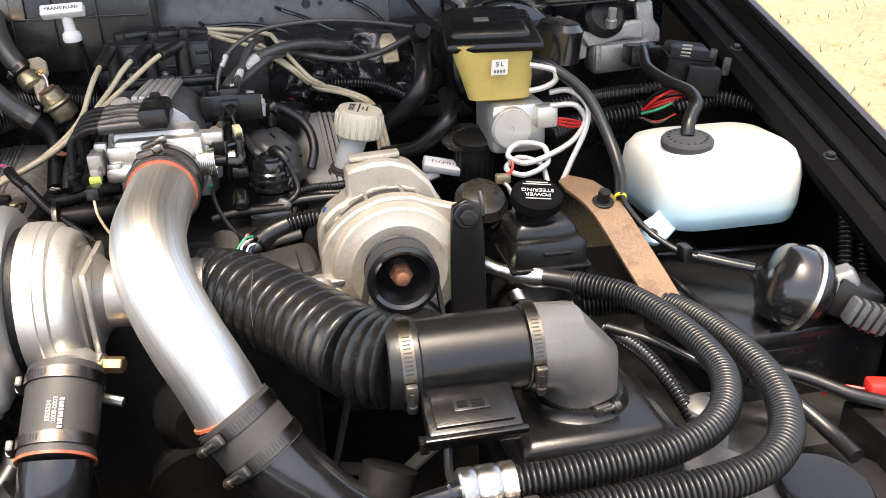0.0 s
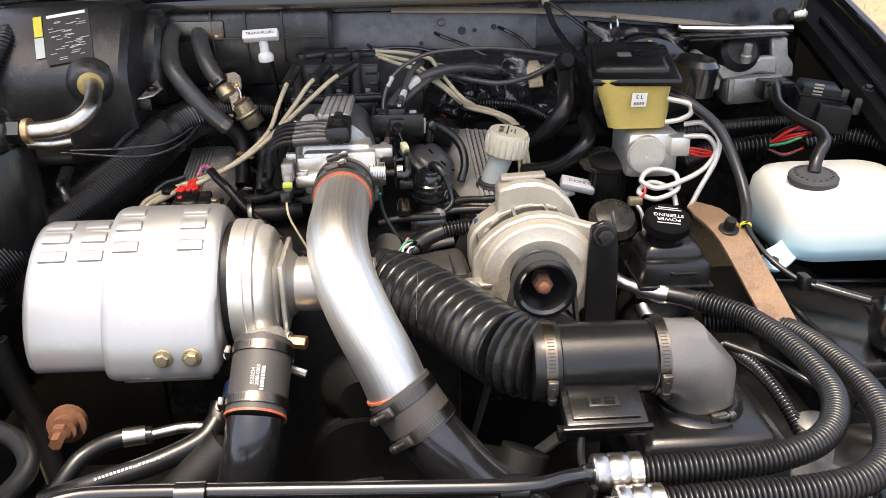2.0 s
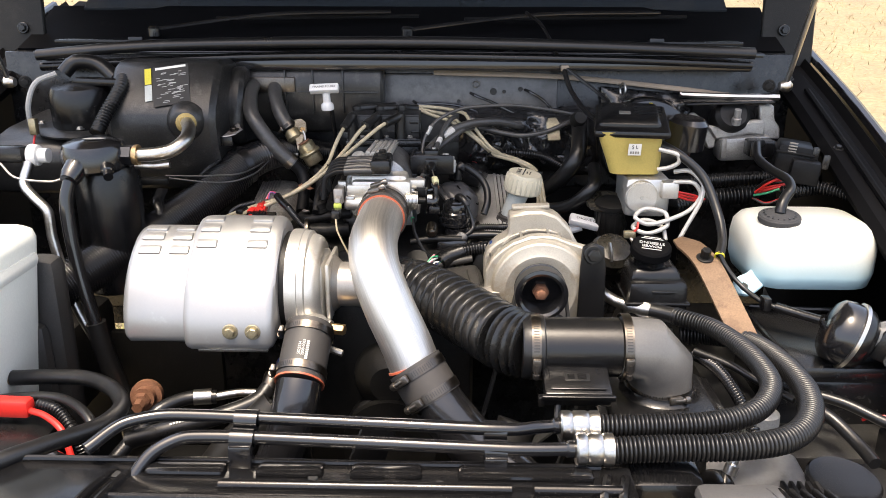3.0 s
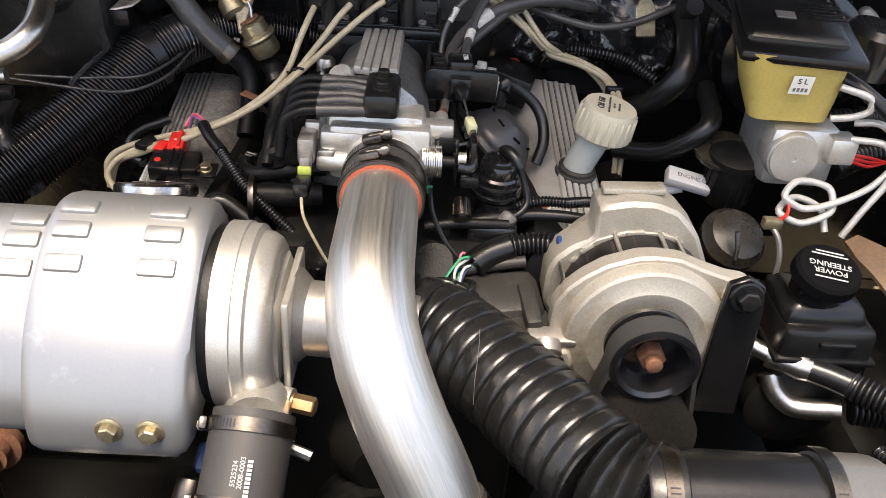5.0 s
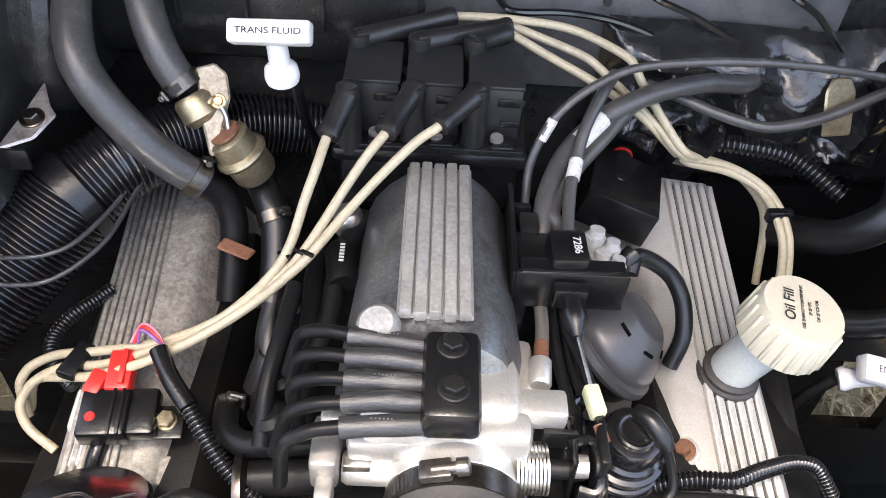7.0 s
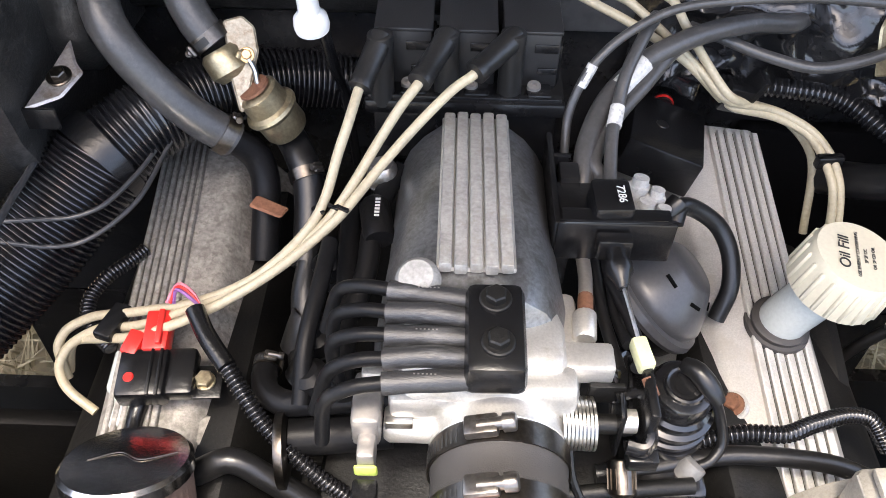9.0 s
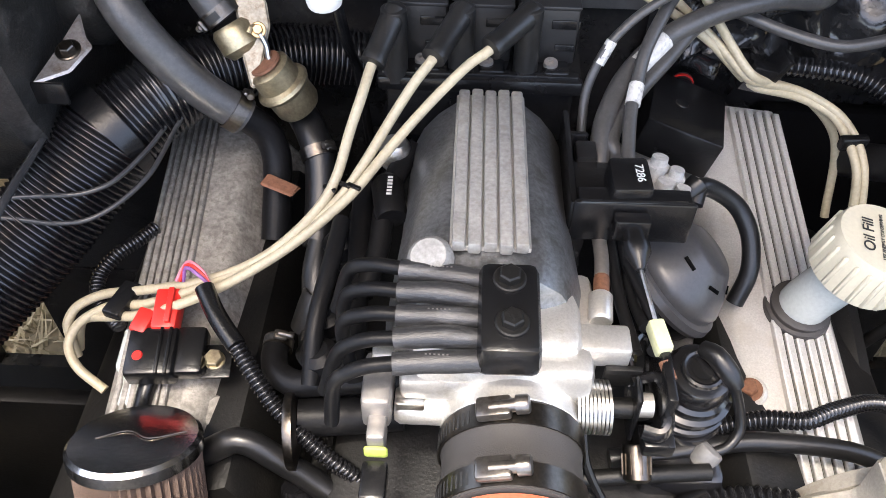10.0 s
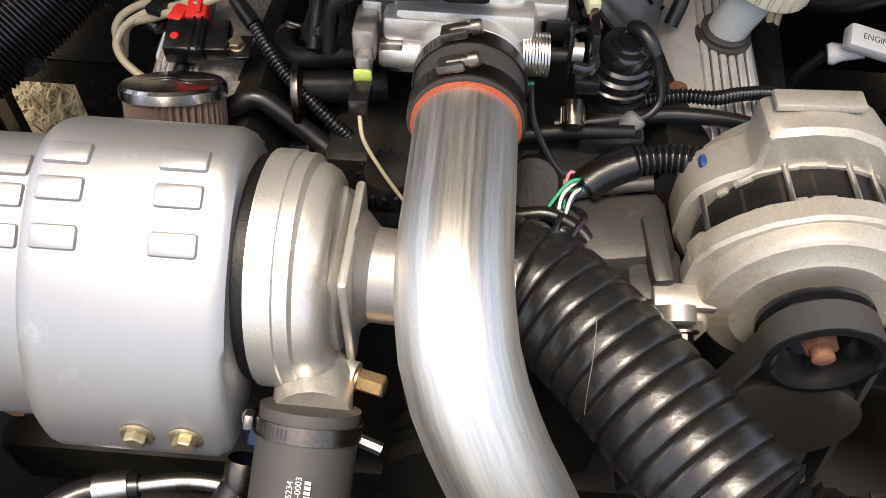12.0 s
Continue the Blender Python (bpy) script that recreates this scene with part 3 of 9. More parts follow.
for y in (0.422, 0.37):
    part("rib", tube([(-0.119, y, 0.677), (0.198, y, 0.677)], 0.007, 10), M_PANEL, rs)
    part("rib", tube([(0.222, y, 0.677), (0.316, y, 0.677)], 0.007, 10), M_PANEL, rs)
for x in (-0.245, -0.225, 0.305, 0.325):
    part("fold", tube([(x, 0.45, 0.674), (x - 0.012, 0.40, 0.676), (x - 0.02, 0.33, 0.674)], 0.006, 8), M_PANEL, rs)
part("rear_flange", tube([(-0.42, 0.468, 0.676), (-0.1, 0.468, 0.677), (0.30, 0.468, 0.676)], 0.004, 8), M_PANEL, rs)
# black discs laid on the panel paint the darkness of its holes
for x, y in ((-0.10, 0.43), (-0.02, 0.44), (0.12, 0.432), (0.16, 0.455), (-0.24, 0.44)):
    part("hole", lathe([(0.006, 0), (0.005, 0.0015)], (x, y, 0.6755), (0, 0, 1), 12), M_INKHOLE, rs)
part("floor_bay", slab(-0.80, 0.80, 0.30, 1.36, 0.20, 0.22, 0.004), M_DIRT, None, "dirty black underbody below the engine", category="floor", kind="structure")
part("floor_cabin", slab(-0.88, 0.88, 1.37, 2.5, 0.47, 0.50, 0.004), M_DIRT, None, "flat black underbody behind the firewall", category="floor", kind="structure")
part("panel_wheel", slab(-0.72, -0.34, 1.14, 1.16, 0.22, 0.53, 0.004), M_DIRT, None, "black splash panel before the firewall", category="panel", kind="structure")
part("beam_cross", slab(-0.5, 0.8, 0.85, 1.02, 0.26, 0.36, 0.02), M_DIRT, None, "grimy black frame crossmember", category="beam", kind="structure")
for s in (1, -1):
    part("apron_%d" % (1 if s > 0 else 2), slab(*((0.52, 0.80) if s > 0 else (-0.80, -0.56)), 0.62, 1.19, 0.42, 0.60, 0.03), M_DUSTY, None, "sloping black wheel housing", category="wheel housing", kind="structure")

# fan shroud and lower radiator
sh = thing("fan_shroud", (0, 0.52, 0.4), "black plastic fan shroud behind the radiator", "shroud")
part("shell", slab(-0.34, 0.24, 0.476, 0.53, 0.36, 0.63, 0.012), M_PLASTIC, sh)
part("lip", slab(-0.35, 0.25, 0.47, 0.485, 0.625, 0.64, 0.004), M_GLOSS, sh)
for k in range(5):
    a = radians(k * 72 + 20)
    part("fan_blade", box((0.05, 0.006, 0.15), Matrix.Translation((-0.02, 0.56, 0.5)) @ Matrix.Rotation(a, 4, "Y") @ Matrix.Rotation(radians(28), 4, "Z") @ Matrix.Translation((0, 0, 0.03)), 0.002), M_PLASTIC, sh)

# engine block and heads under everything
blk = thing("engine_block", (0, 1.05, 0.4), "grimy black engine block between the valve covers", "engine")
part("block", slab(-0.13, 0.16, 0.90, 1.30, 0.40, 0.70, 0.02), M_DIRT, blk)
part("valley", slab(-0.10, 0.13, 0.93, 1.28, 0.69, 0.77, 0.012), M_DIRT, blk)
part("timing_cover", slab(-0.11, 0.16, 0.84, 0.905, 0.42, 0.72, 0.015), M_DIRT, blk)
for s, x in ((-1, -0.19), (1, 0.20)):
    part("head", box((0.15, 0.30, 0.10), Matrix.Translation((x, 1.09, 0.66)) @ Matrix.Rotation(radians(-s * -22), 4, "Y"), 0.01), M_DIRT, blk)
    part("exhaust_log", tube([(x + s * 0.10, 0.98, 0.62), (x + s * 0.11, 1.1, 0.61), (x + s * 0.10, 1.22, 0.60)], 0.03, 12), M_RUST, blk, "rusty exhaust manifold")
part("front_pulley", lathe([(0.075, 0), (0.075, 0.012), (0.068, 0.016), (0.075, 0.02), (0.068, 0.026), (0.075, 0.03), (0.075, 0.045), (0.03, 0.045)], (0.03, 0.835, 0.50), (0, -1, 0), 32), M_DIRT, blk)
part("water_pump", lathe([(0.06, 0), (0.055, 0.02), (0.03, 0.04)], (0.03, 0.84, 0.60), (0, -1, 0), 24), M_DIRT, blk)

# thin wires clipped along the firewall
for pts in ([(0.05, 1.318, 0.961), (0.093, 1.318, 0.962), (0.131, 1.318, 0.958), (0.166, 1.318, 0.947), (0.176, 1.318, 0.938)],
            [(0.166, 1.318, 0.978), (0.199, 1.318, 0.965), (0.248, 1.318, 0.942), (0.301, 1.318, 0.929), (0.369, 1.318, 0.928)],
            [(0.276, 1.318, 0.985), (0.299, 1.318, 0.971), (0.329, 1.318, 0.942)]):
    wall_end = [(pts[0][0] - 0.012, 1.334, pts[0][2] + 0.004)]
    far_end = [(pts[-1][0] + 0.012, 1.334, pts[-1][2] - 0.006)]
    part("firewall_wire", tube(wall_end + pts + far_end, 0.003, 8), M_GLOSS, None, "thin glossy black wire along the firewall", category="wire", group="firewall wires")



# ---- turbocharger and its plumbing ----
def shield_section(x0, x1, prof, round_left, round_right):
    """A pressed cover: a profile in y and z swept across x, closed at the ends with rounded shoulders."""
    bm = bmesh.new()
    cy = sum(p[0] for p in prof) / len(prof)
    cz = sum(p[1] for p in prof) / len(prof)
    xs = [(x0, round_left), (x0 + 0.003, round_left * 0.45), (x0 + 0.010, 0), (x1 - 0.012, 0), (x1 - 0.004, round_right * 0.35), (x1, round_right)]
    rows = [[bm.verts.new((x, y + (cy - y) * k, z + (cz - z) * k)) for y, z in prof] for x, k in xs]
    for a, b in zip(rows, rows[1:]):
        for i in range(len(a) - 1):
            bm.faces.new((a[i], a[i + 1], b[i + 1], b[i]))
    for r in (rows[0], rows[-1]):
        bm.faces.new(r)
    return bm


def smooth_profile(pts, step=0.006):
    line, _ = curve_points([(0, y, z) for y, z in pts], step)
    return [(p.y, p.z) for p in line]


SHIELD = smooth_profile([(0.745, 0.697), (0.717, 0.697), (0.712, 0.705), (0.716, 0.740), (0.737, 0.783), (0.764, 0.814), (0.795, 0.8375), (0.82, 0.851), (0.845, 0.857), (0.87, 0.852), (0.892, 0.833), (0.905, 0.80), (0.908, 0.75)])
turbo_shield = thing("turbo_heat_shield", (-0.23, 0.80, 0.70), "smooth silver-painted two-step heat shield over the turbocharger", "heat shield")
part("main_shell", shield_section(-0.252, -0.124, SHIELD, 0.05, 0.10), M_SHIELD, turbo_shield, sharp=50)
SHIELD2 = [(0.728 + (y - 0.709) * 0.86, 0.703 + (z - 0.70) * 0.88) for y, z in SHIELD]
part("step_shell", shield_section(-0.347, -0.249, SHIELD2, 0.12, 0.0), M_SHIELD, turbo_shield, sharp=50)


def shield_tab(x0, x1, y, prof, lift=0.003):
    """A raised pressed tab following the cover's curve, centred at y on its upper side."""
    i = min((k for k in range(3, len(prof) - 3) if prof[k][1] > 0.78), key=lambda k: abs(prof[k][0] - y))
    (ya, za), (yb, zb) = prof[i - 1], prof[i + 1]
    m = frame_of(((x0 + x1) / 2, prof[i][0], prof[i][1]), (1, 0, 0), (0, yb - ya, zb - za))
    part("raised_tab", box((x1 - x0, 0.0165, lift + 0.004), m @ Matrix.Translation((0, 0, -0.004)), 0.0025, (0.96, 0.92)), M_SHIELD, turbo_shield)


for y in (0.789, 0.814, 0.838):
    shield_tab(-0.2455, -0.2150, y, SHIELD)
    shield_tab(-0.1726, -0.1410, y, SHIELD)
for y in (0.795, 0.818, 0.838):
    shield_tab(-0.336, -0.302, y, SHIELD2)
    shield_tab(-0.290, -0.260, y, SHIELD2)
for x in (-0.1845, -0.1525):
    hexbolt("flange_bolt", (x, 0.7135, 0.7265), (0, -1, 0.05), 0.0075, M_GOLD, turbo_shield, label="yellow zinc flange bolt")
part("under_bracket", slab(-0.235, -0.135, 0.72, 0.735, 0.692, 0.697, 0.001), M_STEEL, turbo_shield)

turbo = thing("turbocharger", (-0.09, 0.835, 0.66), "cast aluminium turbocharger compressor with bolted back plate", "turbocharger")
TC = Vector((-0.09, 0.835, 0.755))
part("back_plate", lathe([(0.07, -0.036), (0.080, -0.035), (0.080, -0.026), (0.074, -0.022)], TC, (1, 0, 0), 40), M_DIRT, turbo)
vol = bmesh.new()
rows = []
for k in range(41):
    a = 2 * math.pi * k / 40
    grow = 0.015 + 0.009 * (k / 40)
    c = Vector((0, math.cos(a), math.sin(a)))
    ringv = []
    for j in range(14):
        b = 2 * math.pi * j / 14
        ringv.append(vol.verts.new(TC + Vector((0.003, 0, 0)) + c * 0.063 + c * (grow * 0.85 * math.cos(b)) + Vector((grow * 1.1 * math.sin(b), 0, 0))))
    rows.append(ringv)
for a, b in zip(rows, rows[1:]):
    for i in range(14):
        j = (i + 1) % 14
        vol.faces.new((a[i], a[j], b[j], b[i]))
part("volute", vol, M_CAST, turbo)
part("cover", lathe([(0.078, -0.026), (0.084, -0.025), (0.084, -0.008), (0.0825, -0.007), (0.082, 0.002), (0.076, 0.006), (0.062, 0.014), (0.052, 0.018), (0.046, 0.02)], TC, (1, 0, 0), 40), M_CAST, turbo)
part("inlet_boss", box((0.036, 0.096, 0.094), Matrix.Translation((-0.080, TC.y, TC.z - 0.047)), 0.012), M_CAST, turbo)
part("inlet_flange", box((0.007, 0.094, 0.092), Matrix.Translation((-0.0575, TC.y, TC.z - 0.046)), 0.003), M_CAST, turbo)
part("inlet_tube", lathe([(0.046, 0), (0.042, 0.004), (0.034, 0.012), (0.034, 0.11)], (-0.0555, TC.y, TC.z), (1, -0.06, 0), 32), M_GREYPIPE, turbo, "grey machined inlet tube")
for dy, dz in ((-0.020, 0.078), (-0.077, 0.030), (-0.07, -0.04), (0.05, 0.065)):
    hexbolt("housing_bolt", (-0.128, TC.y + dy * 0.98, TC.z + dz * 0.98), (-0.2, dy, dz), 0.006, M_GOLD, turbo)
part("outlet", tube([(-0.085, 0.80, 0.70), (-0.080, 0.765, 0.708), (-0.077, 0.742, 0.712)], 0.029, 18, radii=[0.02, 0.028, 0.027]), M_CAST, turbo)
hexbolt("brass_plug", (-0.052, 0.778, 0.705), (1, -0.25, 0), 0.0085, M_BRASS, turbo, 0.02, 1.0, "brass hexagon plug")
part("boss", lathe([(0.012, 0), (0.012, 0.016)], (-0.068, 0.782, 0.705), (1, -0.25, 0), 16), M_CAST, turbo)
part("hose_barb", tube([(-0.05, 0.74, 0.69), (-0.03, 0.735, 0.685)], 0.005, 8), M_STEEL, turbo)

outlet_hose = thing("compressor_outlet_hose", (-0.08, 0.70, 0.6), "dark grey silicone coupling with orange edge and steel clamps", "hose")
axis = (Vector((-0.082, 0.675, 0.668)) - Vector((-0.077, 0.745, 0.722)))
A = Vector((-0.077, 0.745, 0.722))
B = A + axis
part("coupling", tube([A, A.lerp(B, 0.5), B], 0.034, 24), M_SILICONE, outlet_hose)
part("orange_edge", ring(B, axis, 0.0325, 0.0028, 0.0024), M_ORANGE, outlet_hose, "orange silicone lining edge")
part("black_pipe", tube([B, (-0.084, 0.66, 0.65), (-0.10, 0.64, 0.59), (-0.14, 0.63, 0.50), (-0.17, 0.62, 0.42)], 0.0315, 20), M_GLOSS, outlet_hose, "gloss black charge pipe")
for k in (0.15, 0.84):
    hose_clamp(A.lerp(B, k), axis, 0.035, (-1, -0.3, 0), outlet_hose, 0.011)
m = frame_of(A.lerp(B, 0.45) + Vector((0.004, -0.027, 0.0225)), Vector((-0.05, -0.79, -0.61)) * -1, Vector((-1, 0.05, 0)))
words("print", "5525234", 0.0042, m @ Matrix.Translation((-0.004, 0.0055, 0)), M_WHITEINK, outlet_hose)
words("print", "2008-0003", 0.0042, m @ Matrix.Translation((-0.003, 0.0, 0)), M_WHITEINK, outlet_hose)
bars("print", [(0.006 - k * 0.0032, -0.0058, 0.0022, 0.004) for k in range(9)], m, M_WHITEINK, outlet_hose)

bj = thing("oil_drain_fitting", (-0.125, 0.74, 0.655), "blue anodised fitting with a steel clamp beside the compressor", "fitting")
part("blue_body", lathe([(0.014, 0), (0.016, 0.004), (0.016, 0.022), (0.012, 0.026)], (-0.120, 0.770, 0.656), (-0.15, -0.7, -0.7), 6), M_BLUE, bj, "blue anodised hexagon body")
part("collar", lathe([(0.0125, 0), (0.0135, 0.004), (0.0135, 0.02), (0.0125, 0.024)], (-0.132, 0.735, 0.651), (-0.15, -0.7, -0.7), 18), M_CLAMP, bj)
part("braided_hose", tube([(-0.134, 0.725, 0.64), (-0.15, 0.70, 0.625), (-0.20, 0.672, 0.615), (-0.26, 0.655, 0.605), (-0.32, 0.645, 0.59)], 0.0125, 16), M_RUBBER, bj, "black rubber hose with white print")
bars("print", [(k * 0.0042 + (0.006 if k > 1 else 0), 0.0, 0.0026, 0.0028) for k in range(-8, 8)], frame_of((-0.225, 0.655, 0.6225), (1, 0.28, 0.16), (-0.2, 0.7, 0.7)), M_WHITEINK, bj)

up_pipe = thing("charge_pipe", (0.03, 0.75, 0.68), "brushed steel intercooler pipe bending up to the throttle", "pipe")
UP = [(0.013, 0.905, 0.842), (0.013, 0.84, 0.842), (0.0135, 0.775, 0.838), (0.022, 0.728, 0.815), (0.043, 0.698, 0.772), (0.066, 0.682, 0.728), (0.078, 0.672, 0.700)]
part("pipe", tube(UP, 0.035, 32), M_BRUSH, up_pipe)
part("orange_edge", ring((0.013, 0.898, 0.842), (0, 1, 0), 0.035, 0.0028, 0.0026), M_ORANGE, up_pipe, "orange silicone lining edge")
dn = Vector((0.012, -0.010, -0.028)).normalized()
part("lower_orange_edge", ring(Vector(UP[-1]), dn, 0.035, 0.0028, 0.0024), M_ORANGE, up_pipe, "orange silicone lining edge")

tb_hose = thing("throttle_coupling", (0.013, 0.925, 0.80), "brown-grey silicone hump coupling with two worm clamps", "hose")
part("coupling", lathe([(0.036, 0), (0.0395, 0.001), (0.0395, 0.018), (0.0385, 0.022), (0.0385, 0.034), (0.0395, 0.038), (0.0395, 0.056), (0.036, 0.057)], (0.013, 0.900, 0.842), (0, 1, 0), 36), M_SILICONE, tb_hose)
for y in (0.909, 0.943):
    hose_clamp((0.013, y, 0.842), (0, 1, 0), 0.0398, (-0.28, 0, 1), tb_hose, 0.013)

low_hose = thing("intercooler_coupling", (0.09, 0.66, 0.64), "grey silicone coupling with two worm clamps", "hose")
A = Vector(UP[-1])
B = A + Vector((0.030, -0.020, -0.042))
part("coupling", tube([A, A.lerp(B, 0.5), B], 0.0385, 24), M_SILICONE, low_hose)
for k in (0.2, 0.85):
    hose_clamp(A.lerp(B, k), B - A, 0.0388, (-0.5, -1, 0.1), low_hose)
part("black_elbow", tube([B, B + Vector((0.02, -0.012, -0.022)), (0.165, 0.625, 0.60), (0.22, 0.60, 0.565), (0.27, 0.56, 0.53)], 0.036, 22), M_GLOSS, low_hose, "gloss black intercooler elbow")
m = frame_of(A.lerp(B, 0.55) + Vector((0.018, -0.031, 0.006)), Vector((0.028, -0.025, -0.042)) * -1, (-1, -0.5, 0))
bars("print", [(0.006 - j * 0.0034, 0.008 - k * 0.005, 0.0022, 0.0026) for k in range(4) for j in range(4)], m, M_WHITEINK, low_hose)

# intake: corrugated duct, meter, elbow, air box
duct = thing("intake_duct", (0.13, 0.76, 0.68), "black corrugated rubber intake duct", "duct")
DUCT = [(0.035, 0.852, 0.745), (0.075, 0.836, 0.745), (0.12, 0.79, 0.742), (0.165, 0.735, 0.737), (0.20, 0.69, 0.734), (0.235, 0.664, 0.733)]
part("corrugated_body", tube(DUCT[:5], 0.046, 28, ribs=(0.0165, 0.0030), rib_steps=10, sharpness=6.0), M_DUCT, duct, sharp=30)
part("scratch", tube([(0.105, 0.7903, 0.7873), (0.1044, 0.776, 0.7831), (0.103, 0.7618, 0.7756), (0.1015, 0.75, 0.7643), (0.1016, 0.7406, 0.7483)], 0.00022, 5), M_GREYPIPE, duct, "fine pale scratch")
part("crumpled_end", tube([DUCT[4], (0.215, 0.676, 0.7335), (0.232, 0.665, 0.733)], 0.0455, 28, ribs=(0.0095, 0.008), rib_steps=6, sharpness=1.2, crush=0.5), M_DUCT, duct)
part("cuff", lathe([(0.041, 0), (0.0425, 0.002), (0.0425, 0.028), (0.040, 0.03)], (0.222, 0.664, 0.733), (1, 0, 0), 30), M_RUBBER, duct)
hose_clamp((0.239, 0.664, 0.733), (1, 0, 0), 0.043, (0, -1, -0.1), duct, 0.012)

maf = thing("air_flow_meter", (0.30, 0.66, 0.69), "satin black cylindrical air flow meter with square electronics box", "air meter")
part("barrel", lathe([(0.037, 0), (0.0395, 0.001), (0.0395, 0.105), (0.037, 0.106)], (0.246, 0.664, 0.734), (1, 0, 0), 36), M_PLASTIC, maf)
mb = frame_of((0.289, 0.603, 0.7165), (1, 0, 0), (0, 1, 0.28))
part("electronics_box", box((0.084, 0.052, 0.022), mb @ Matrix.Translation((0, 0, -0.022)), 0.003), M_PLASTIC, maf)
part("box_lid", box((0.07, 0.040, 0.003), mb, 0.0015), M_PLASTIC, maf)
part("box_lip", box((0.092, 0.006, 0.008), mb @ Matrix.Translation((0, -0.027, -0.010)), 0.0015), M_PLASTIC, maf)
part("mark", box((0.032, 0.014, 0.0012), mb @ Matrix.Translation((0, 0.001, 0.003)), 0.0005), M_RUBBER, maf)
bars("emblem", [(-0.008, 0.001, 0.009, 0.008), (0.006, 0.004, 0.011, 0.002), (0.006, 0.0, 0.011, 0.002), (0.006, -0.003, 0.011, 0.002)], mb @ Matrix.Translation((0, 0, 0.0043)), M_PLASTIC, maf)
part("side_tab", box((0.008, 0.012, 0.012), Matrix.Translation((0.243, 0.585, 0.69)), 0.001), M_PLASTIC, maf)
part("lead", tube([(0.265, 0.59, 0.695), (0.263, 0.575, 0.67), (0.27, 0.56, 0.64), (0.262, 0.57, 0.60)], 0.004, 8), M_RUBBER, maf)

elbow = thing("intake_elbow", (0.40, 0.66, 0.66), "satin grey plastic intake elbow with worm clamps", "elbow")
EL = [(0.352, 0.664, 0.735), (0.366, 0.664, 0.7355), (0.381, 0.665, 0.733), (0.394, 0.667, 0.727), (0.404, 0.670, 0.717), (0.410, 0.673, 0.704), (0.413, 0.675, 0.688), (0.413, 0.676, 0.668)]
part("elbow_body", tube(EL, 0.044, 30, radii=[0.041, 0.043, 0.0445, 0.0445, 0.044, 0.043]), surface("grey_satin_plastic", (0.125, 0.122, 0.118), 0.33, 0.25, vary=0.12, bump=0.2, wear=0.2, wear_colour=(0.16, 0.15, 0.14)), elbow)
hose_clamp((0.358, 0.664, 0.735), (1, 0, 0), 0.0435, (0, -1, -0.1), elbow, 0.012)
hose_clamp((0.413, 0.676, 0.672), (0, 0.04, 1), 0.0435, (0.25, -1, 0), elbow, 0.011)

airbox = thing("air_box", (0.41, 0.66, 0.5), "low black plastic air filter box", "air box")
part("lid", box((0.155, 0.145, 0.02), Matrix.Translation((0.412, 0.668, 0.645)), 0.008, (0.9, 0.88)), M_PLASTIC, airbox)
part("collar", lathe([(0.056, 0), (0.056, 0.004), (0.05, 0.008), (0.048, 0.014)], (0.413, 0.676, 0.660), (0, 0, 1), 32), M_PLASTIC, airbox)
part("body", box((0.17, 0.16, 0.2), Matrix.Translation((0.412, 0.668, 0.445)), 0.01), M_PLASTIC, airbox)
part("lip", box((0.175, 0.165, 0.006), Matrix.Translation((0.412, 0.668, 0.643)), 0.003), M_GLOSS, airbox)

# lamp housing, filler panel and round lid behind the nose panel
lh = thing("lamp_housing", (0.38, 0.49, 0.58), "glossy black moulded lamp housing behind the nose panel", "lamp housing")
part("housing", box((0.10, 0.085, 0.085), frame_of((0.375, 0.497, 0.585), (1, 0.02, 0), (0, 1, 0.1)), 0.014, (0.86, 0.86)), M_PANEL, lh)
part("shoulder", box((0.045, 0.07, 0.06), frame_of((0.438, 0.498, 0.585), (1, 0.1, -0.2), (0, 1, 0.1)), 0.012, (0.8, 0.86)), M_PANEL, lh)
part("adjuster", lathe([(0.008, 0), (0.008, 0.012), (0.005, 0.014), (0.005, 0.026)], (0.462, 0.515, 0.640), (0.3, 0.2, 0.8), 14), M_STEEL, lh)
fp = part("filler_panel", plate([(0.43, 0.49), (0.57, 0.485), (0.575, 0.60), (0.545, 0.63), (0.47, 0.63)], 0.004, frame_of((0, 0, 0.585), (1, 0, 0), (0, 1, 0.04)), 0.001), M_PRESSING, None, "dull grey sheet filler panel beside the air box", category="panel", kind="structure")
for k in range(5):
    part("fin", box((0.005, 0.040, 0.018), Matrix.Translation((0.530 + k * 0.010, 0.505, 0.608)), 0.001), M_RAIL, fp)
rlid = thing("round_lid", (0.607, 0.54, 0.59), "round black plastic lid on a filler neck", "lid")
part("neck", lathe([(0.036, 0), (0.036, 0.024)], (0.612, 0.545, 0.585), (0.05, -0.1, 1), 30), M_RAIL, rlid)
part("lid", lathe([(0.040, 0), (0.044, 0.003), (0.044, 0.010), (0.041, 0.013), (0.034, 0.0115), (0.0, 0.012)], (0.612, 0.543, 0.607), (0.05, -0.1, 1), 36), M_PLASTIC, rlid)

# ---- alternator ----
alt = thing("alternator", (0.257, 0.90, 0.69), "dull cast aluminium alternator with black pulley", "alternator")
AC = Vector((0.262, 0.0, 0.748))
PULLEY_Z = 0.757


def round_alternator(angle, radius, y):
    """A point on the alternator's rim and the way out from its axis."""
    d = Vector((math.cos(radians(angle)), 0, math.sin(radians(angle))))
    return Vector((AC.x, y, AC.z)) + d * radius, d


XZ = ((1, 0, 0), (0, 0, 1))
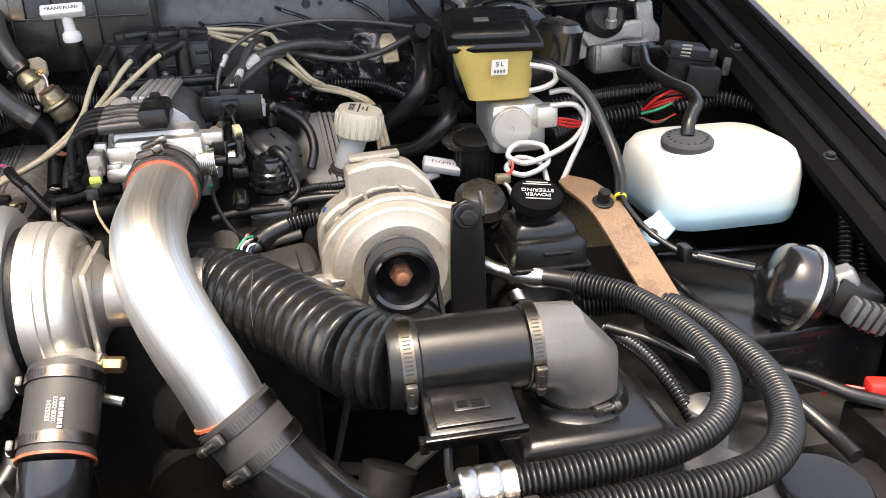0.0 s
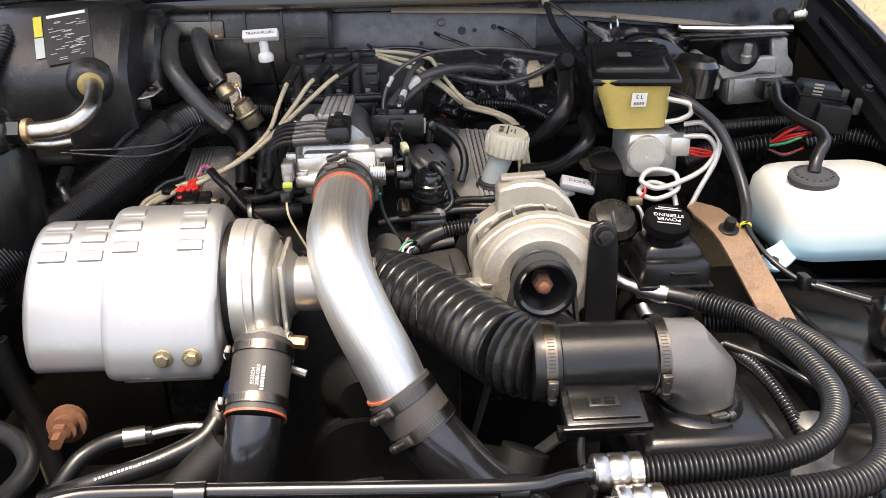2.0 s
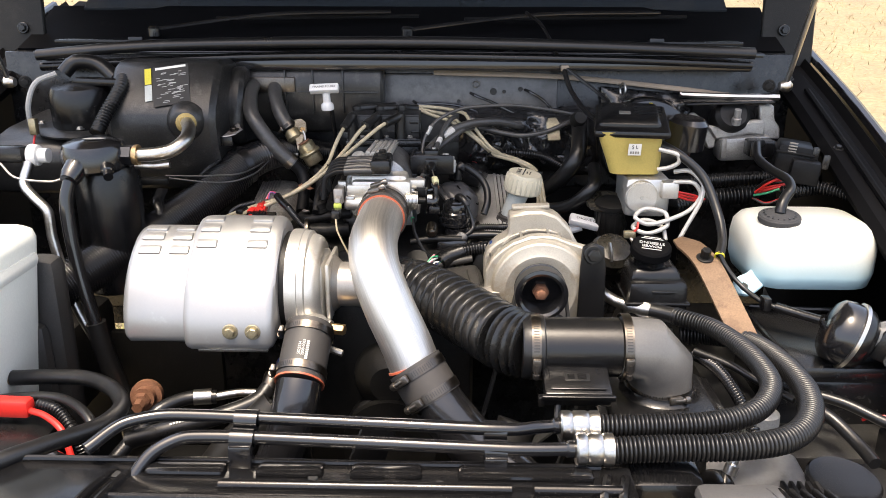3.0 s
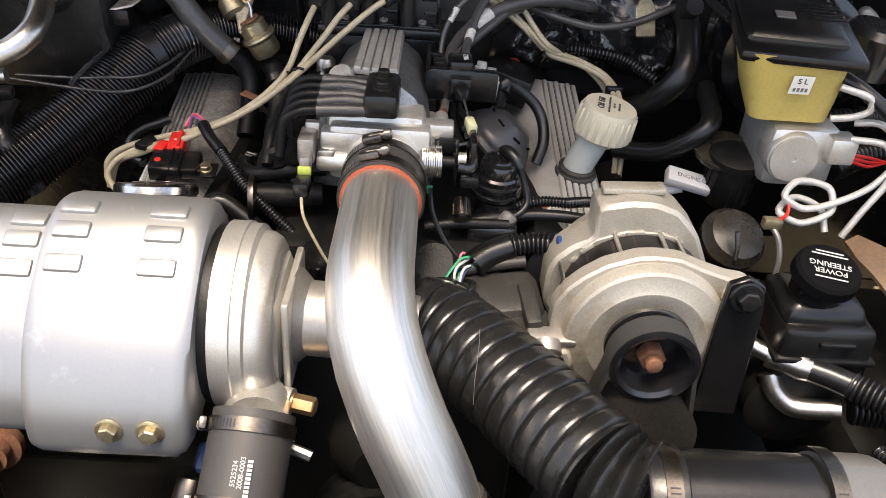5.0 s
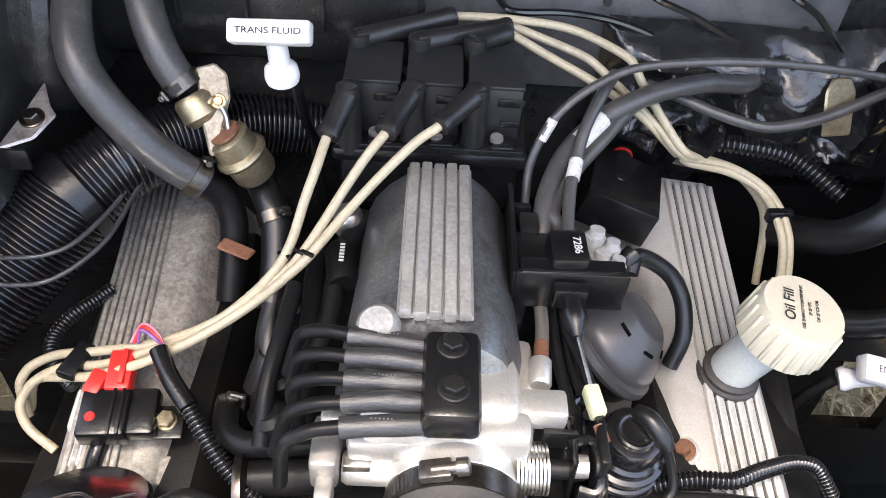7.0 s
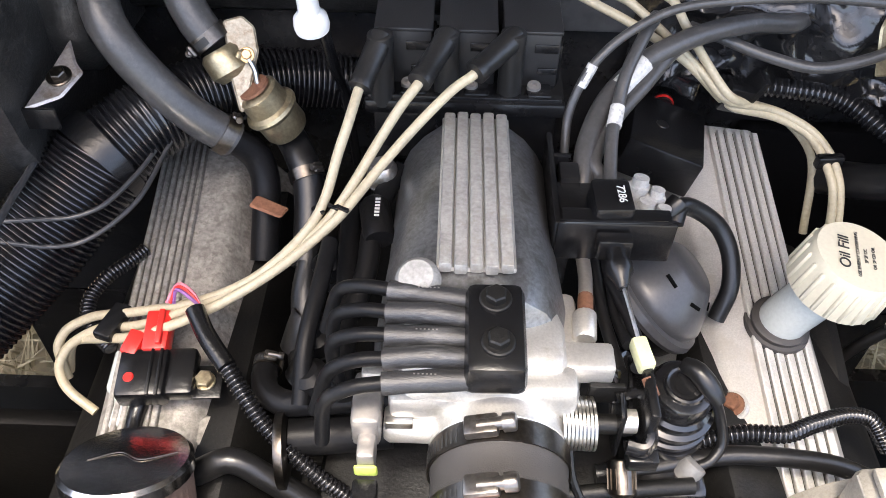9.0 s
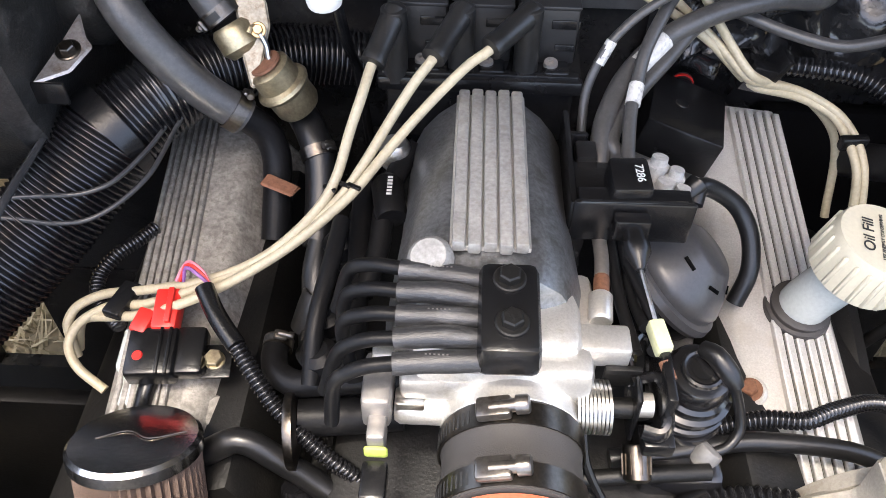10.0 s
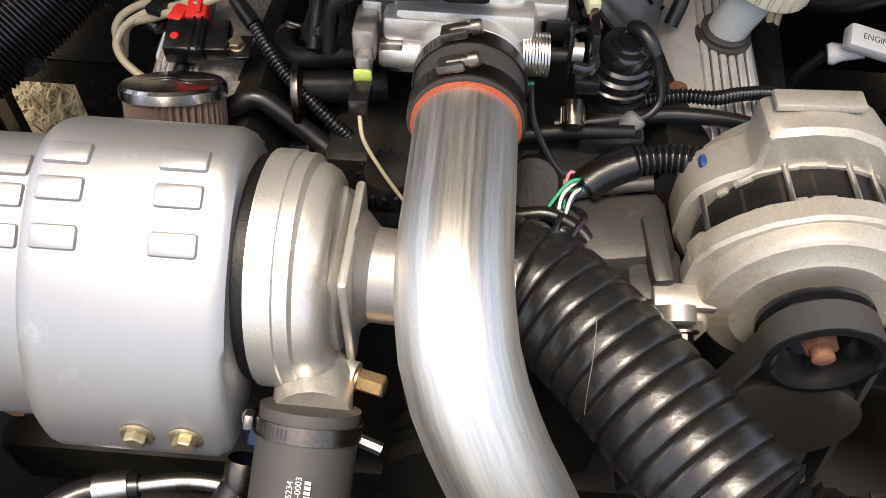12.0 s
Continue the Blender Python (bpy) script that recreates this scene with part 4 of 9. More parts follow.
part("front_housing", lathe([(0.03, 0.003), (0.047, 0.002), (0.052, 0.001), (0.0545, 0.001), (0.058, 0.003), (0.071, 0.0055), (0.0735, 0.0075), (0.0750, 0.012), (0.0765, 0.024), (0.070, 0.03)], (AC.x, 0.832, AC.z), (0, 1, 0), 64), M_ALTER, alt, sharp=24)
# the flange behind the front dish runs out to the mounting ear
FLANGE = [(0.176, 0.742), (0.1775, 0.772), (0.186, 0.789), (0.199, 0.803), (0.217, 0.8165), (0.245, 0.8275), (0.262, 0.829), (0.283, 0.8275), (0.305, 0.8185), (0.330, 0.8105), (0.346, 0.8085), (0.355, 0.803), (0.357, 0.794), (0.350, 0.784), (0.342, 0.772), (0.341, 0.74), (0.330, 0.706), (0.305, 0.682), (0.262, 0.670), (0.22, 0.681), (0.192, 0.706)]
part("front_flange", plate(FLANGE, 0.020, frame_of((0, 0.872, 0), *XZ), 0.0025), M_ALTER, alt)
part("stator", lathe([(0.072, 0), (0.0735, 0.004), (0.0735, 0.034), (0.072, 0.040)], (AC.x, 0.868, AC.z), (0, 1, 0), 56), surface("stator_steel", (0.016, 0.015, 0.0145), 0.35, 0.5, vary=0.6, stretch=(1, 60, 1), grain=10), alt, "dark laminated stator ring")
# rear housing with its square-shouldered top and tapered far side
REAR = [(0.176, 0.735), (0.176, 0.770), (0.181, 0.786), (0.196, 0.801), (0.2155, 0.812), (0.2135, 0.841), (0.2175, 0.8465), (0.2445, 0.8525), (0.268, 0.8525), (0.291, 0.8445), (0.313, 0.822), (0.329, 0.789), (0.334, 0.752), (0.326, 0.712), (0.302, 0.684), (0.262, 0.673), (0.222, 0.684), (0.190, 0.708)]
part("rear_housing", plate(REAR, 0.042, frame_of((0, 0.948, 0), *XZ), 0.004), M_ALTER, alt)
part("rear_cap", lathe([(0.080, 0), (0.078, 0.010), (0.060, 0.018), (0.02, 0.020)], (AC.x, 0.946, AC.z), (0, 1, 0), 40), M_ALTER, alt)
part("seam", plate([(0.205, 0.801), (0.217, 0.812), (0.245, 0.8235), (0.280, 0.8235), (0.300, 0.815), (0.300, 0.808), (0.262, 0.814), (0.225, 0.806)], 0.003, frame_of((0, 0.9065, 0), *XZ), 0.0008), M_ALTER, alt)
for a in (66, 80, 112, 155):
    p, d = round_alternator(a, 0.0762 if a < 150 else 0.083, 0.888)
    part("through_bolt", tube([p - Vector((0, 0.022, 0)), p + Vector((0, 0.022, 0))], 0.0022, 8), M_STEEL, alt)
    p, d = round_alternator(a, 0.0765, 0.868)
    part("bolt_boss", box((0.013, 0.010, 0.010), frame_of(p, (-d.z, 0, d.x), (0, 1, 0)), 0.002), M_ALTER, alt)
for a, w in ((73, 0.012), (90, 0.028), (103, 0.010), (126, 0.030), (142, 0.022)):
    p, d = round_alternator(a, 0.0725, 0.886)
    part("winding", box((w, 0.030, 0.005), frame_of(p, (-d.z, 0, d.x), (0, 1, 0)), 0.0015), M_COPPER, alt)
for a, w in ((74, 0.010), (97, 0.016), (108, 0.008), (134, 0.014), (147, 0.008)):
    for y in (0.8725, 0.9055):
        p, d = round_alternator(a, 0.0765, y)
        part("rim_tooth", box((w, 0.006, 0.005), frame_of(p, (-d.z, 0, d.x), (0, 1, 0)), 0.0012), M_ALTER, alt)
part("side_lug", box((0.024, 0.022, 0.020), Matrix.Translation((0.186, 0.866, 0.758)) @ Matrix.Rotation(radians(24), 4, "Y"), 0.004), M_ALTER, alt)
part("side_lug", box((0.022, 0.030, 0.022), Matrix.Translation((0.188, 0.922, 0.770)) @ Matrix.Rotation(radians(30), 4, "Y"), 0.004), M_ALTER, alt)
part("top_step", box((0.060, 0.018, 0.006), frame_of((0.250, 0.934, 0.851), (1, 0, 0.05), (0, 1, 0)), 0.002), M_ALTER, alt)
part("ear_boss", lathe([(0.0155, 0), (0.0155, 0.020), (0.014, 0.022)], (0.341, 0.866, 0.794), (0, -1, 0), 20), M_ALTER, alt)
part("lower_ear", plate([(-0.018, -0.016), (0.018, -0.016), (0.022, 0.0), (0.016, 0.016), (-0.012, 0.016)], 0.03, frame_of((0.178, 0.862, 0.718), *XZ), 0.003), M_ALTER, alt)
part("pulley", lathe([(0.036, 0), (0.039, -0.002), (0.039, -0.006), (0.034, -0.008), (0.034, -0.030), (0.039, -0.032), (0.039, -0.036), (0.034, -0.037), (0.030, -0.034), (0.026, -0.014), (0.012, -0.014)], (0.259, 0.824, PULLEY_Z), (0, 1, 0), 40), M_GLOSS, alt)
part("hub_nut", lathe([(0.0125, 0), (0.0125, 0.012), (0.011, 0.014)], (0.259, 0.812, PULLEY_Z), (0, -1, 0), 6), M_RUST, alt, "rusty pulley nut")
part("shaft", lathe([(0.0075, 0), (0.0075, 0.022), (0.006, 0.023)], (0.259, 0.812, PULLEY_Z), (0, -1, 0), 16), M_RUST, alt)
bolt_arm = thing("alternator_bracket", (0.33, 0.82, 0.7), "black steel alternator bracket with hexagon bolt", "bracket")
part("arm", plate([(-0.016, 0.012), (0.0, 0.02), (0.016, 0.012), (0.02, -0.02), (0.022, -0.13), (-0.02, -0.13), (-0.018, -0.02)], 0.008, frame_of((0.338, 0.838, 0.806), (1, -0.05, 0), (0, 0.06, 1)), 0.0015), M_PLASTIC, bolt_arm)
hexbolt("bolt", (0.338, 0.829, 0.808), (0, -1, 0.1), 0.010, M_PLASTIC, bolt_arm, 0.010)
belt = thing("drive_belt", (0.2, 0.80, 0.5), "black ribbed drive belt on the alternator pulley", "belt")
bm = bmesh.new()
loop = []
for k in range(25):
    a = radians(-8 + k * 196 / 24)
    loop.append((0.259 + 0.0355 * math.cos(a), PULLEY_Z + 0.0355 * math.sin(a)))
loop += [(0.19, 0.60), (0.17, 0.52), (0.25, 0.50), (0.32, 0.56)]
pts = [(x, 0.80, z) for x, z in loop] + [(loop[0][0], 0.80, loop[0][1])]
line = [Vector(p) for p in pts]
rowa, rowb, rowc, rowd = [], [], [], []
for i, p in enumerate(line):
    d = (line[(i + 1) % len(line)] - line[i - 1]).normalized()
    n = Vector((d.z, 0, -d.x))
    rowa.append(bm.verts.new(p + Vector((0, -0.011, 0))))
    rowb.append(bm.verts.new(p + Vector((0, 0.011, 0))))
    rowc.append(bm.verts.new(p + n * 0.004 + Vector((0, 0.011, 0))))
    rowd.append(bm.verts.new(p + n * 0.004 + Vector((0, -0.011, 0))))
for i in range(len(line) - 1):
    for a, b in ((rowa, rowb), (rowb, rowc), (rowc, rowd), (rowd, rowa)):
        bm.faces.new((a[i], a[i + 1], b[i + 1], b[i]))
part("belt_band", bm, M_BELT, belt)
for k in range(4):
    part("groove", tube([Vector(p) + Vector((0, -0.0085 + 0.0055 * k, 0.0008)) for p in pts[4:20]], 0.0009, 6), M_GLOSS, belt)
idler = thing("belt_tensioner", (0.27, 0.80, 0.6), "black grooved lower pulley under the alternator", "pulley")
part("pulley", lathe([(0.052, 0)] + [(r, 0.002 + k * 0.002) for k, r in enumerate([0.052, 0.048] * 7)] + [(0.052, 0.031), (0.02, 0.031)], (0.262, 0.818, 0.672), (0, -1, 0.05), 36), surface("grooved_pulley", (0.09, 0.087, 0.083), 0.3, 0.8, vary=0.3), idler)
part("yellow_tag", box((0.012, 0.004, 0.012), Matrix.Translation((0.30, 0.842, 0.735)), 0.001), M_YELLOW, idler)
part("yellow_mark", box((0.02, 0.004, 0.012), Matrix.Translation((0.318, 0.85, 0.715)), 0.001), M_YELLOW, idler)
bracket_cast = surface("dull_grey_bracket", (0.045, 0.043, 0.040), 0.5, 0.4, vary=0.25, wear=0.4, wear_colour=(0.07, 0.065, 0.06), bump=0.4, patch=14)
part("bracket_block", box((0.052, 0.060, 0.100), Matrix.Translation((0.160, 0.868, 0.640)), 0.010, (0.86, 0.9)), bracket_cast, idler, "dull grey accessory bracket")
part("bracket_top", box((0.105, 0.075, 0.034), frame_of((0.128, 0.905, 0.716), (1, 0.10, 0.12), (-0.1, 1, 0.1)), 0.012, (0.86, 0.84)), bracket_cast, idler)
part("bracket_rib", box((0.016, 0.060, 0.014), frame_of((0.160, 0.880, 0.742), (1, 0.1, 0.1), (-0.1, 1, 0.1)), 0.004), bracket_cast, idler)
part("bracket_rail", tube([(0.085, 0.925, 0.752), (0.120, 0.932, 0.757), (0.158, 0.934, 0.764)], 0.006, 10), bracket_cast, idler)
part("bracket_foot", box((0.046, 0.020, 0.010), frame_of((0.178, 0.846, 0.735), (1, 0, 0.02), (0, 1, 0.2)), 0.003), M_GREYPIPE, idler, "pale cast bracket foot")
hexbolt("ball_stud", (0.176, 0.822, 0.731), (0.05, -1, -0.5), 0.008, M_CLAMP, idler, 0.024)
part("stud_boss", lathe([(0.014, 0), (0.014, 0.012), (0.011, 0.014)], (0.172, 0.838, 0.738), (0.05, -1, -0.5), 18), M_GREYPIPE, idler, "pale cast stud boss")


# ---- top of the engine ----
def valve_cover(name, label, x, side, y0, y1, z0, z1, width, ribs, groove, tilt, metal, skew):
    """A finned aluminium cover; x is the inner edge of its fins at the front, side its outer way, z0 and z1 its height at front and rear."""
    c = thing(name, (x, (y0 + y1) / 2, z0 - 0.06), label, "valve cover", "valve covers")
    sec = [(-0.088, -0.095), (-0.082, -0.072), (-0.034, -0.012), (-0.028, -0.0035), (-0.022, -0.001), (0.0, 0.0), (width, -tilt * width), (width + 0.005, -tilt * width - 0.005), (width + 0.010, -tilt * width - 0.03), (width + 0.014, -0.095)]
    bm = bmesh.new()
    rows = []
    n = 9
    for u, sq in ((0, 0.35), (0.004, 0.10), (0.015, 0), *[(0.015 + 0.97 * j / n, 0) for j in range(1, n)], (0.985, 0), (0.996, 0.12), (1.0, 0.4)):
        y = y0 + (y1 - y0) * u
        z = z0 + (z1 - z0) * u
        rows.append([bm.verts.new((x + skew * u + side * dx, y, z + (dz if dz < -0.09 else dz * (1 - sq) - 0.095 * sq))) for dx, dz in sec])
    for a, b in zip(rows, rows[1:]):
        for i in range(len(a) - 1):
            bm.faces.new((a[i], a[i + 1], b[i + 1], b[i]))
    bm.faces.new(rows[0])
    bm.faces.new(rows[-1])
    part("cover_shell", bm, metal, c)
    ln = Vector((skew, y1 - y0, z1 - z0))
    mid = Vector((x + skew / 2 + side * width / 2, (y0 + y1) / 2, (z0 + z1) / 2 - 0.002 - tilt * width / 2))
    m = frame_of(mid, (ln.y, -ln.x, -side * tilt * ln.y), ln)
    part("groove_field", box((width, ln.length - 0.022, 0.003), m @ Matrix.Translation((0, 0, 0.0)), 0.001), groove, c)
    w = width / (ribs - 0.35)
    for k in range(ribs):
        off = -width / 2 + w * (k + 0.32)
        part("fin", box((w * 0.73, ln.length - 0.016 - (0.005 if k % 2 else 0), 0.0062), m @ Matrix.Translation((off, 0, 0.0)), 0.0009, segments=1), metal, c)
    return c


vr = valve_cover("valve_cover", "bright finned aluminium valve cover with oil filler", 0.212, 1, 0.962, 1.287, 0.7595, 0.8275, 0.044, 6, M_VALVEGROOVE, 0.11, M_VALVE, -0.016)
hexbolt("cover_bolt", (0.1835, 1.0334, 0.7735), (-0.35, -0.1, 0.9), 0.006, M_RUST, vr, 0.006, 1.5, "rusted cover bolt")
part("bolt_boss", lathe([(0.013, -0.02), (0.012, 0.0), (0.0105, 0.0015)], (0.1835, 1.0334, 0.7725), (-0.35, -0.1, 0.9), 20), M_VALVE, vr)
vl = valve_cover("valve_cover", "dull finned aluminium valve cover carrying a sensor", -0.212, -1, 0.975, 1.268, 0.7735, 0.8145, 0.037, 7, M_VALVEOLD, 0.11, M_VALVEOLD, -0.012)
part("bolt_boss", lathe([(0.015, -0.02), (0.014, 0.0), (0.012, 0.002)], (-0.176, 1.0, 0.768), (0.3, -0.1, 0.9), 20), M_VALVEOLD, vl)
# upper plenum with ribs, throttle body
pl = thing("intake_plenum", (0, 1.09, 0.80), "cast aluminium intake plenum with five ribs", "plenum")
bm = bmesh.new()
rows = []
for y, w, zt, drop in ((1.182, 0.034, 0.893, 0.03), (1.176, 0.046, 0.904, 0.05), (1.16, 0.051, 0.908, 0.06), (1.10, 0.052, 0.912, 0.07), (1.03, 0.056, 0.916, 0.07), (1.008, 0.052, 0.914, 0.06), (1.002, 0.045, 0.905, 0.05)):
    cx = -0.003
    rows.append([bm.verts.new((cx + sx * w, y, z)) for sx, z in ((-1.15, 0.80), (-1.1, 0.84), (-1.0, zt - drop * 0.55), (-0.78, zt - 0.014), (-0.5, zt - 0.003), (0, zt), (0.5, zt - 0.003), (0.78, zt - 0.014), (1.0, zt - drop * 0.55), (1.1, 0.84), (1.15, 0.80))])
for a, b in zip(rows, rows[1:]):
    for i in range(len(a) - 1):
        bm.faces.new((a[i], a[i + 1], b[i + 1], b[i]))
bm.faces.new(rows[0])
bm.faces.new(rows[-1])
part("plenum_body", bm, surface("grey_cast_aluminium", (0.25, 0.253, 0.257), 0.34, 0.85, vary=0.35, bump=0.35, wear=0.65, wear_colour=(0.15, 0.145, 0.135), patch=26), pl)
M_RIB = surface("weathered_rib", (0.38, 0.37, 0.345), 0.5, 0.5, vary=0.3, wear=0.5, wear_colour=(0.33, 0.31, 0.27), bump=0.6, grain=50, patch=30)
rib_frame = frame_of((-0.003, 1.098, 0.911), (1, 0, 0), (0, 1, -0.055))
part("rib_floor", box((0.046, 0.148, 0.004), rib_frame, 0.001), M_CAST, pl)
for k in range(5):
    part("rib", box((0.0077, 0.150 + 0.003 * (k % 2), 0.008), rib_frame @ Matrix.Translation((-0.0178 + k * 0.0089, 0, 0)), 0.0016), M_RIB, pl)
part("front_web", slab(0.024, 0.062, 0.985, 1.05, 0.84, 0.872, 0.006), M_CAST, pl)
part("front_neck", slab(-0.046, 0.05, 0.975, 1.02, 0.82, 0.894, 0.01), M_CAST, pl)
part("round_boss", lathe([(0.013, 0), (0.013, 0.012), (0.010, 0.016)], (-0.034, 1.022, 0.905), (-0.2, -0.4, 1), 20), surface("dull_boss", (0.3, 0.295, 0.28), 0.6, 0.3, vary=0.3, bump=0.5, patch=40, wear=0.5, wear_colour=(0.18, 0.175, 0.16)), pl)
part("bolt_lug", lathe([(0.013, -0.03), (0.013, 0.0), (0.012, 0.002)], (0.055, 1.060, 0.836), (0.1, -0.2, 1), 20), M_CAST, pl)
hexbolt("plenum_bolt", (0.055, 1.060, 0.838), (0.1, -0.2, 1), 0.007, M_STEEL, pl, 0.008, 1.3)
hexbolt("plenum_bolt", (0.039, 1.086, 0.8745), (0.1, -0.1, 1), 0.0062, M_RUST, pl, 0.008, 1.2, "rusty bolt head")
hexbolt("plenum_bolt", (-0.068, 1.155, 0.862), (0, 0, 1), 0.007, M_STEEL, pl)
part("dark_spacer", slab(0.028, 0.060, 1.078, 1.16, 0.84, 0.874, 0.003), M_PLASTIC, pl)
hexbolt("spacer_screw", (0.036, 1.118, 0.874), (0, 0, 1), 0.005, M_DIRT, pl)

tb = thing("air_throttle", (0.013, 0.965, 0.80), "bare aluminium throttle body with linkage spring", "throttle body")
part("bore", lathe([(0.036, 0), (0.040, 0.004), (0.041, 0.03), (0.044, 0.036)], (0.013, 0.948, 0.842), (0, 1, 0), 36), M_CAST, tb)
part("casting", slab(-0.042, 0.056, 0.962, 0.985, 0.83, 0.886, 0.006), M_CAST, tb)
part("left_arm", slab(-0.050, -0.005, 0.960, 0.980, 0.860, 0.880, 0.004), M_CAST, tb)
part("right_bar", slab(0.018, 0.078, 0.982, 1.002, 0.868, 0.884, 0.003), M_CAST, tb)
part("idle_boss", lathe([(0.011, 0), (0.011, 0.03), (0.009, 0.033)], (-0.02, 0.965, 0.848), (-1, 0, 0), 20), M_CAST, tb)
part("idle_plate", slab(-0.052, -0.036, 0.957, 0.962, 0.845, 0.861, 0.001), M_STEEL, tb)
for k in range(9):
    part("spring_coil", ring((0.049 + k * 0.0022, 0.966, 0.853), (1, 0.03, 0.03), 0.0145, 0.0015, 0.0012, 22), M_STEEL, tb)
part("shaft", tube([(0.045, 0.966, 0.853), (0.09, 0.966, 0.853)], 0.006, 10), M_DIRT, tb)
part("link_plate", plate([(-0.012, -0.02), (0.012, -0.02), (0.014, 0.012), (0.004, 0.024), (-0.01, 0.02)], 0.003, frame_of((0.08, 0.968, 0.852), (0, 1, 0), (0, 0, 1))), M_PLASTIC, tb)
part("link_bracket", slab(0.064, 0.085, 0.978, 0.982, 0.856, 0.872, 0.001), M_DIRT, tb)
part("white_roller", lathe([(0.007, 0), (0.007, 0.008)], (0.083, 0.966, 0.857), (1, 0, 0), 14), M_CAST, tb)
LP = frame_of((0.0868, 0.982, 0.853), (1, -0.12, -0.1), (0.12, 1, 0.15))
loop_line = [LP @ Vector(p) for p in ((-0.0055, -0.014, 0), (-0.003, -0.0185, 0), (0.003, -0.0185, 0), (0.006, -0.014, 0), (0.0055, 0.012, 0), (0.004, 0.030, 0), (0.0, 0.033, 0), (-0.004, 0.029, 0), (-0.0055, 0.012, 0), (-0.0055, -0.014, 0))]
part("lever_loop", tube(loop_line, 0.0032, 8, flat=1.0), M_GLOSS, tb, "black throttle lever loop")
part("lever_roller", lathe([(0.0045, 0), (0.0052, 0.002), (0.0045, 0.004)], LP @ Vector((-0.003, -0.003, 0)), LP.to_3x3() @ Vector((1, 0, 0.3)), 16), M_WHITE, tb, "white nylon roller")
part("spring_clip", tube([(0.0615, 0.990, 0.866), (0.063, 0.995, 0.868), (0.077, 0.993, 0.867), (0.081, 0.988, 0.862), (0.081, 0.978, 0.856)], 0.0026, 8), M_GLOSS, tb)
tps = thing("throttle_sensor", (-0.062, 0.955, 0.82), "grey throttle position sensor with black plug and green seal", "sensor")
part("sensor_body", slab(-0.070, -0.054, 0.948, 0.982, 0.850, 0.876, 0.003), M_GREYPIPE, tps)
part("sensor_cap", slab(-0.066, -0.052, 0.975, 0.984, 0.864, 0.882, 0.002), M_CAST, tps)
part("neck", slab(-0.066, -0.056, 0.934, 0.95, 0.846, 0.864, 0.002), M_GREYPIPE, tps)
part("seal", box((0.013, 0.003, 0.010), Matrix.Translation((-0.061, 0.933, 0.846)), 0.002), surface("lime_seal", (0.42, 0.5, 0.1), 0.5), tps, "lime green seal")
part("plug", box((0.014, 0.022, 0.014), Matrix.Translation((-0.061, 0.918, 0.836)), 0.002), M_PLASTIC, tps)
part("lead", tube([(-0.061, 0.91, 0.84), (-0.058, 0.902, 0.82), (-0.045, 0.90, 0.79), (-0.03, 0.90, 0.76)], 0.0015, 8), M_WIRE, tps, "pale wire")

# wire block on the plenum: black cover with two bolts and the sleeved leads
wb = thing("wire_block", (0.007, 0.982, 0.89), "black wire retaining block with two hexagon bolts", "wire holder")
bf = frame_of((0.0075, 0.982, 0.900), (1, 0, 0.02), (0, 1, 0.06))
part("block_cover", box((0.034, 0.060, 0.024), bf, 0.005, (0.93, 0.95)), M_PLASTIC, wb)
hexbolt("block_bolt", (0.007, 0.997, 0.9245), (0, -0.05, 1), 0.0062, M_DIRT, wb, 0.006, 1.45)
hexbolt("block_bolt", (0.008, 0.969, 0.9235), (0, -0.05, 1), 0.0062, M_DIRT, wb, 0.006, 1.45)
sleeve_material = surface("heat_shrink", (0.028, 0.028, 0.029), 0.33, vary=0.4, wear=0.5, wear_colour=(0.1, 0.1, 0.1), bump=0.5, stretch=(1, 4, 4))
for k in range(5):
    y = 1.006 - k * 0.0118
    z = 0.912 - 0.002 * k
    dy = 0.010 - k * 0.004
    s = part("lead_sleeve", tube([(-0.006, y, z), (-0.03, y + dy * 0.3, z + 0.002 * (k % 2)), (-0.052, y + dy * 0.6, z - 0.001)], 0.0062, 12, radii=[0.0058, 0.0066, 0.0060, 0.0064]), sleeve_material, wb, "black heat-shrink sleeve")
    part("lead", tube([(-0.05, y + dy * 0.6, z), (-0.068, y + dy, z - 0.002), (-0.082, y + dy * 1.4, z - 0.012), (-0.092 + 0.006 * (k % 3), y + dy * 1.5 - 0.004, z - 0.045)], 0.0042, 10), M_RAIL, s)
    bars("print", [(0.004 - 0.0022 * j, 0.0, 0.0010, 0.0006) for j in range(6)], frame_of((-0.028, y + dy * 0.3, z + 0.0066), (1, 0, 0), (0, 1, 0)), M_GREYPIPE, s)

# fuel rail, injectors and hoses left of the plenum
fr = thing("fuel_rail", (-0.10, 1.05, 0.78), "black fuel rail with injectors beside the plenum", "fuel rail")
part("rail_tube", tube([(-0.082, 0.99, 0.835), (-0.086, 1.06, 0.84), (-0.088, 1.15, 0.85), (-0.07, 1.20, 0.855)], 0.008, 12), M_RAIL, fr)
for k, y in enumerate((1.005, 1.035, 1.10)):
    inj = part("injector", lathe([(0.009, 0), (0.009, 0.02), (0.012, 0.022), (0.012, 0.038), (0.007, 0.042)], (-0.095, y, 0.80), (-0.25, 0, 1), 16), M_RAIL, fr)
    part("injector_clip", ring((-0.10, y, 0.825), (-0.25, 0, 1), 0.0125, 0.006, 0.002, 18), M_RAIL, inj)
part("pressure_hose", tube([(-0.055, 1.16, 0.872), (-0.065, 1.14, 0.868), (-0.072, 1.11, 0.86), (-0.074, 1.08, 0.85), (-0.082, 1.05, 0.84)], 0.0075, 12), M_RAIL, fr)
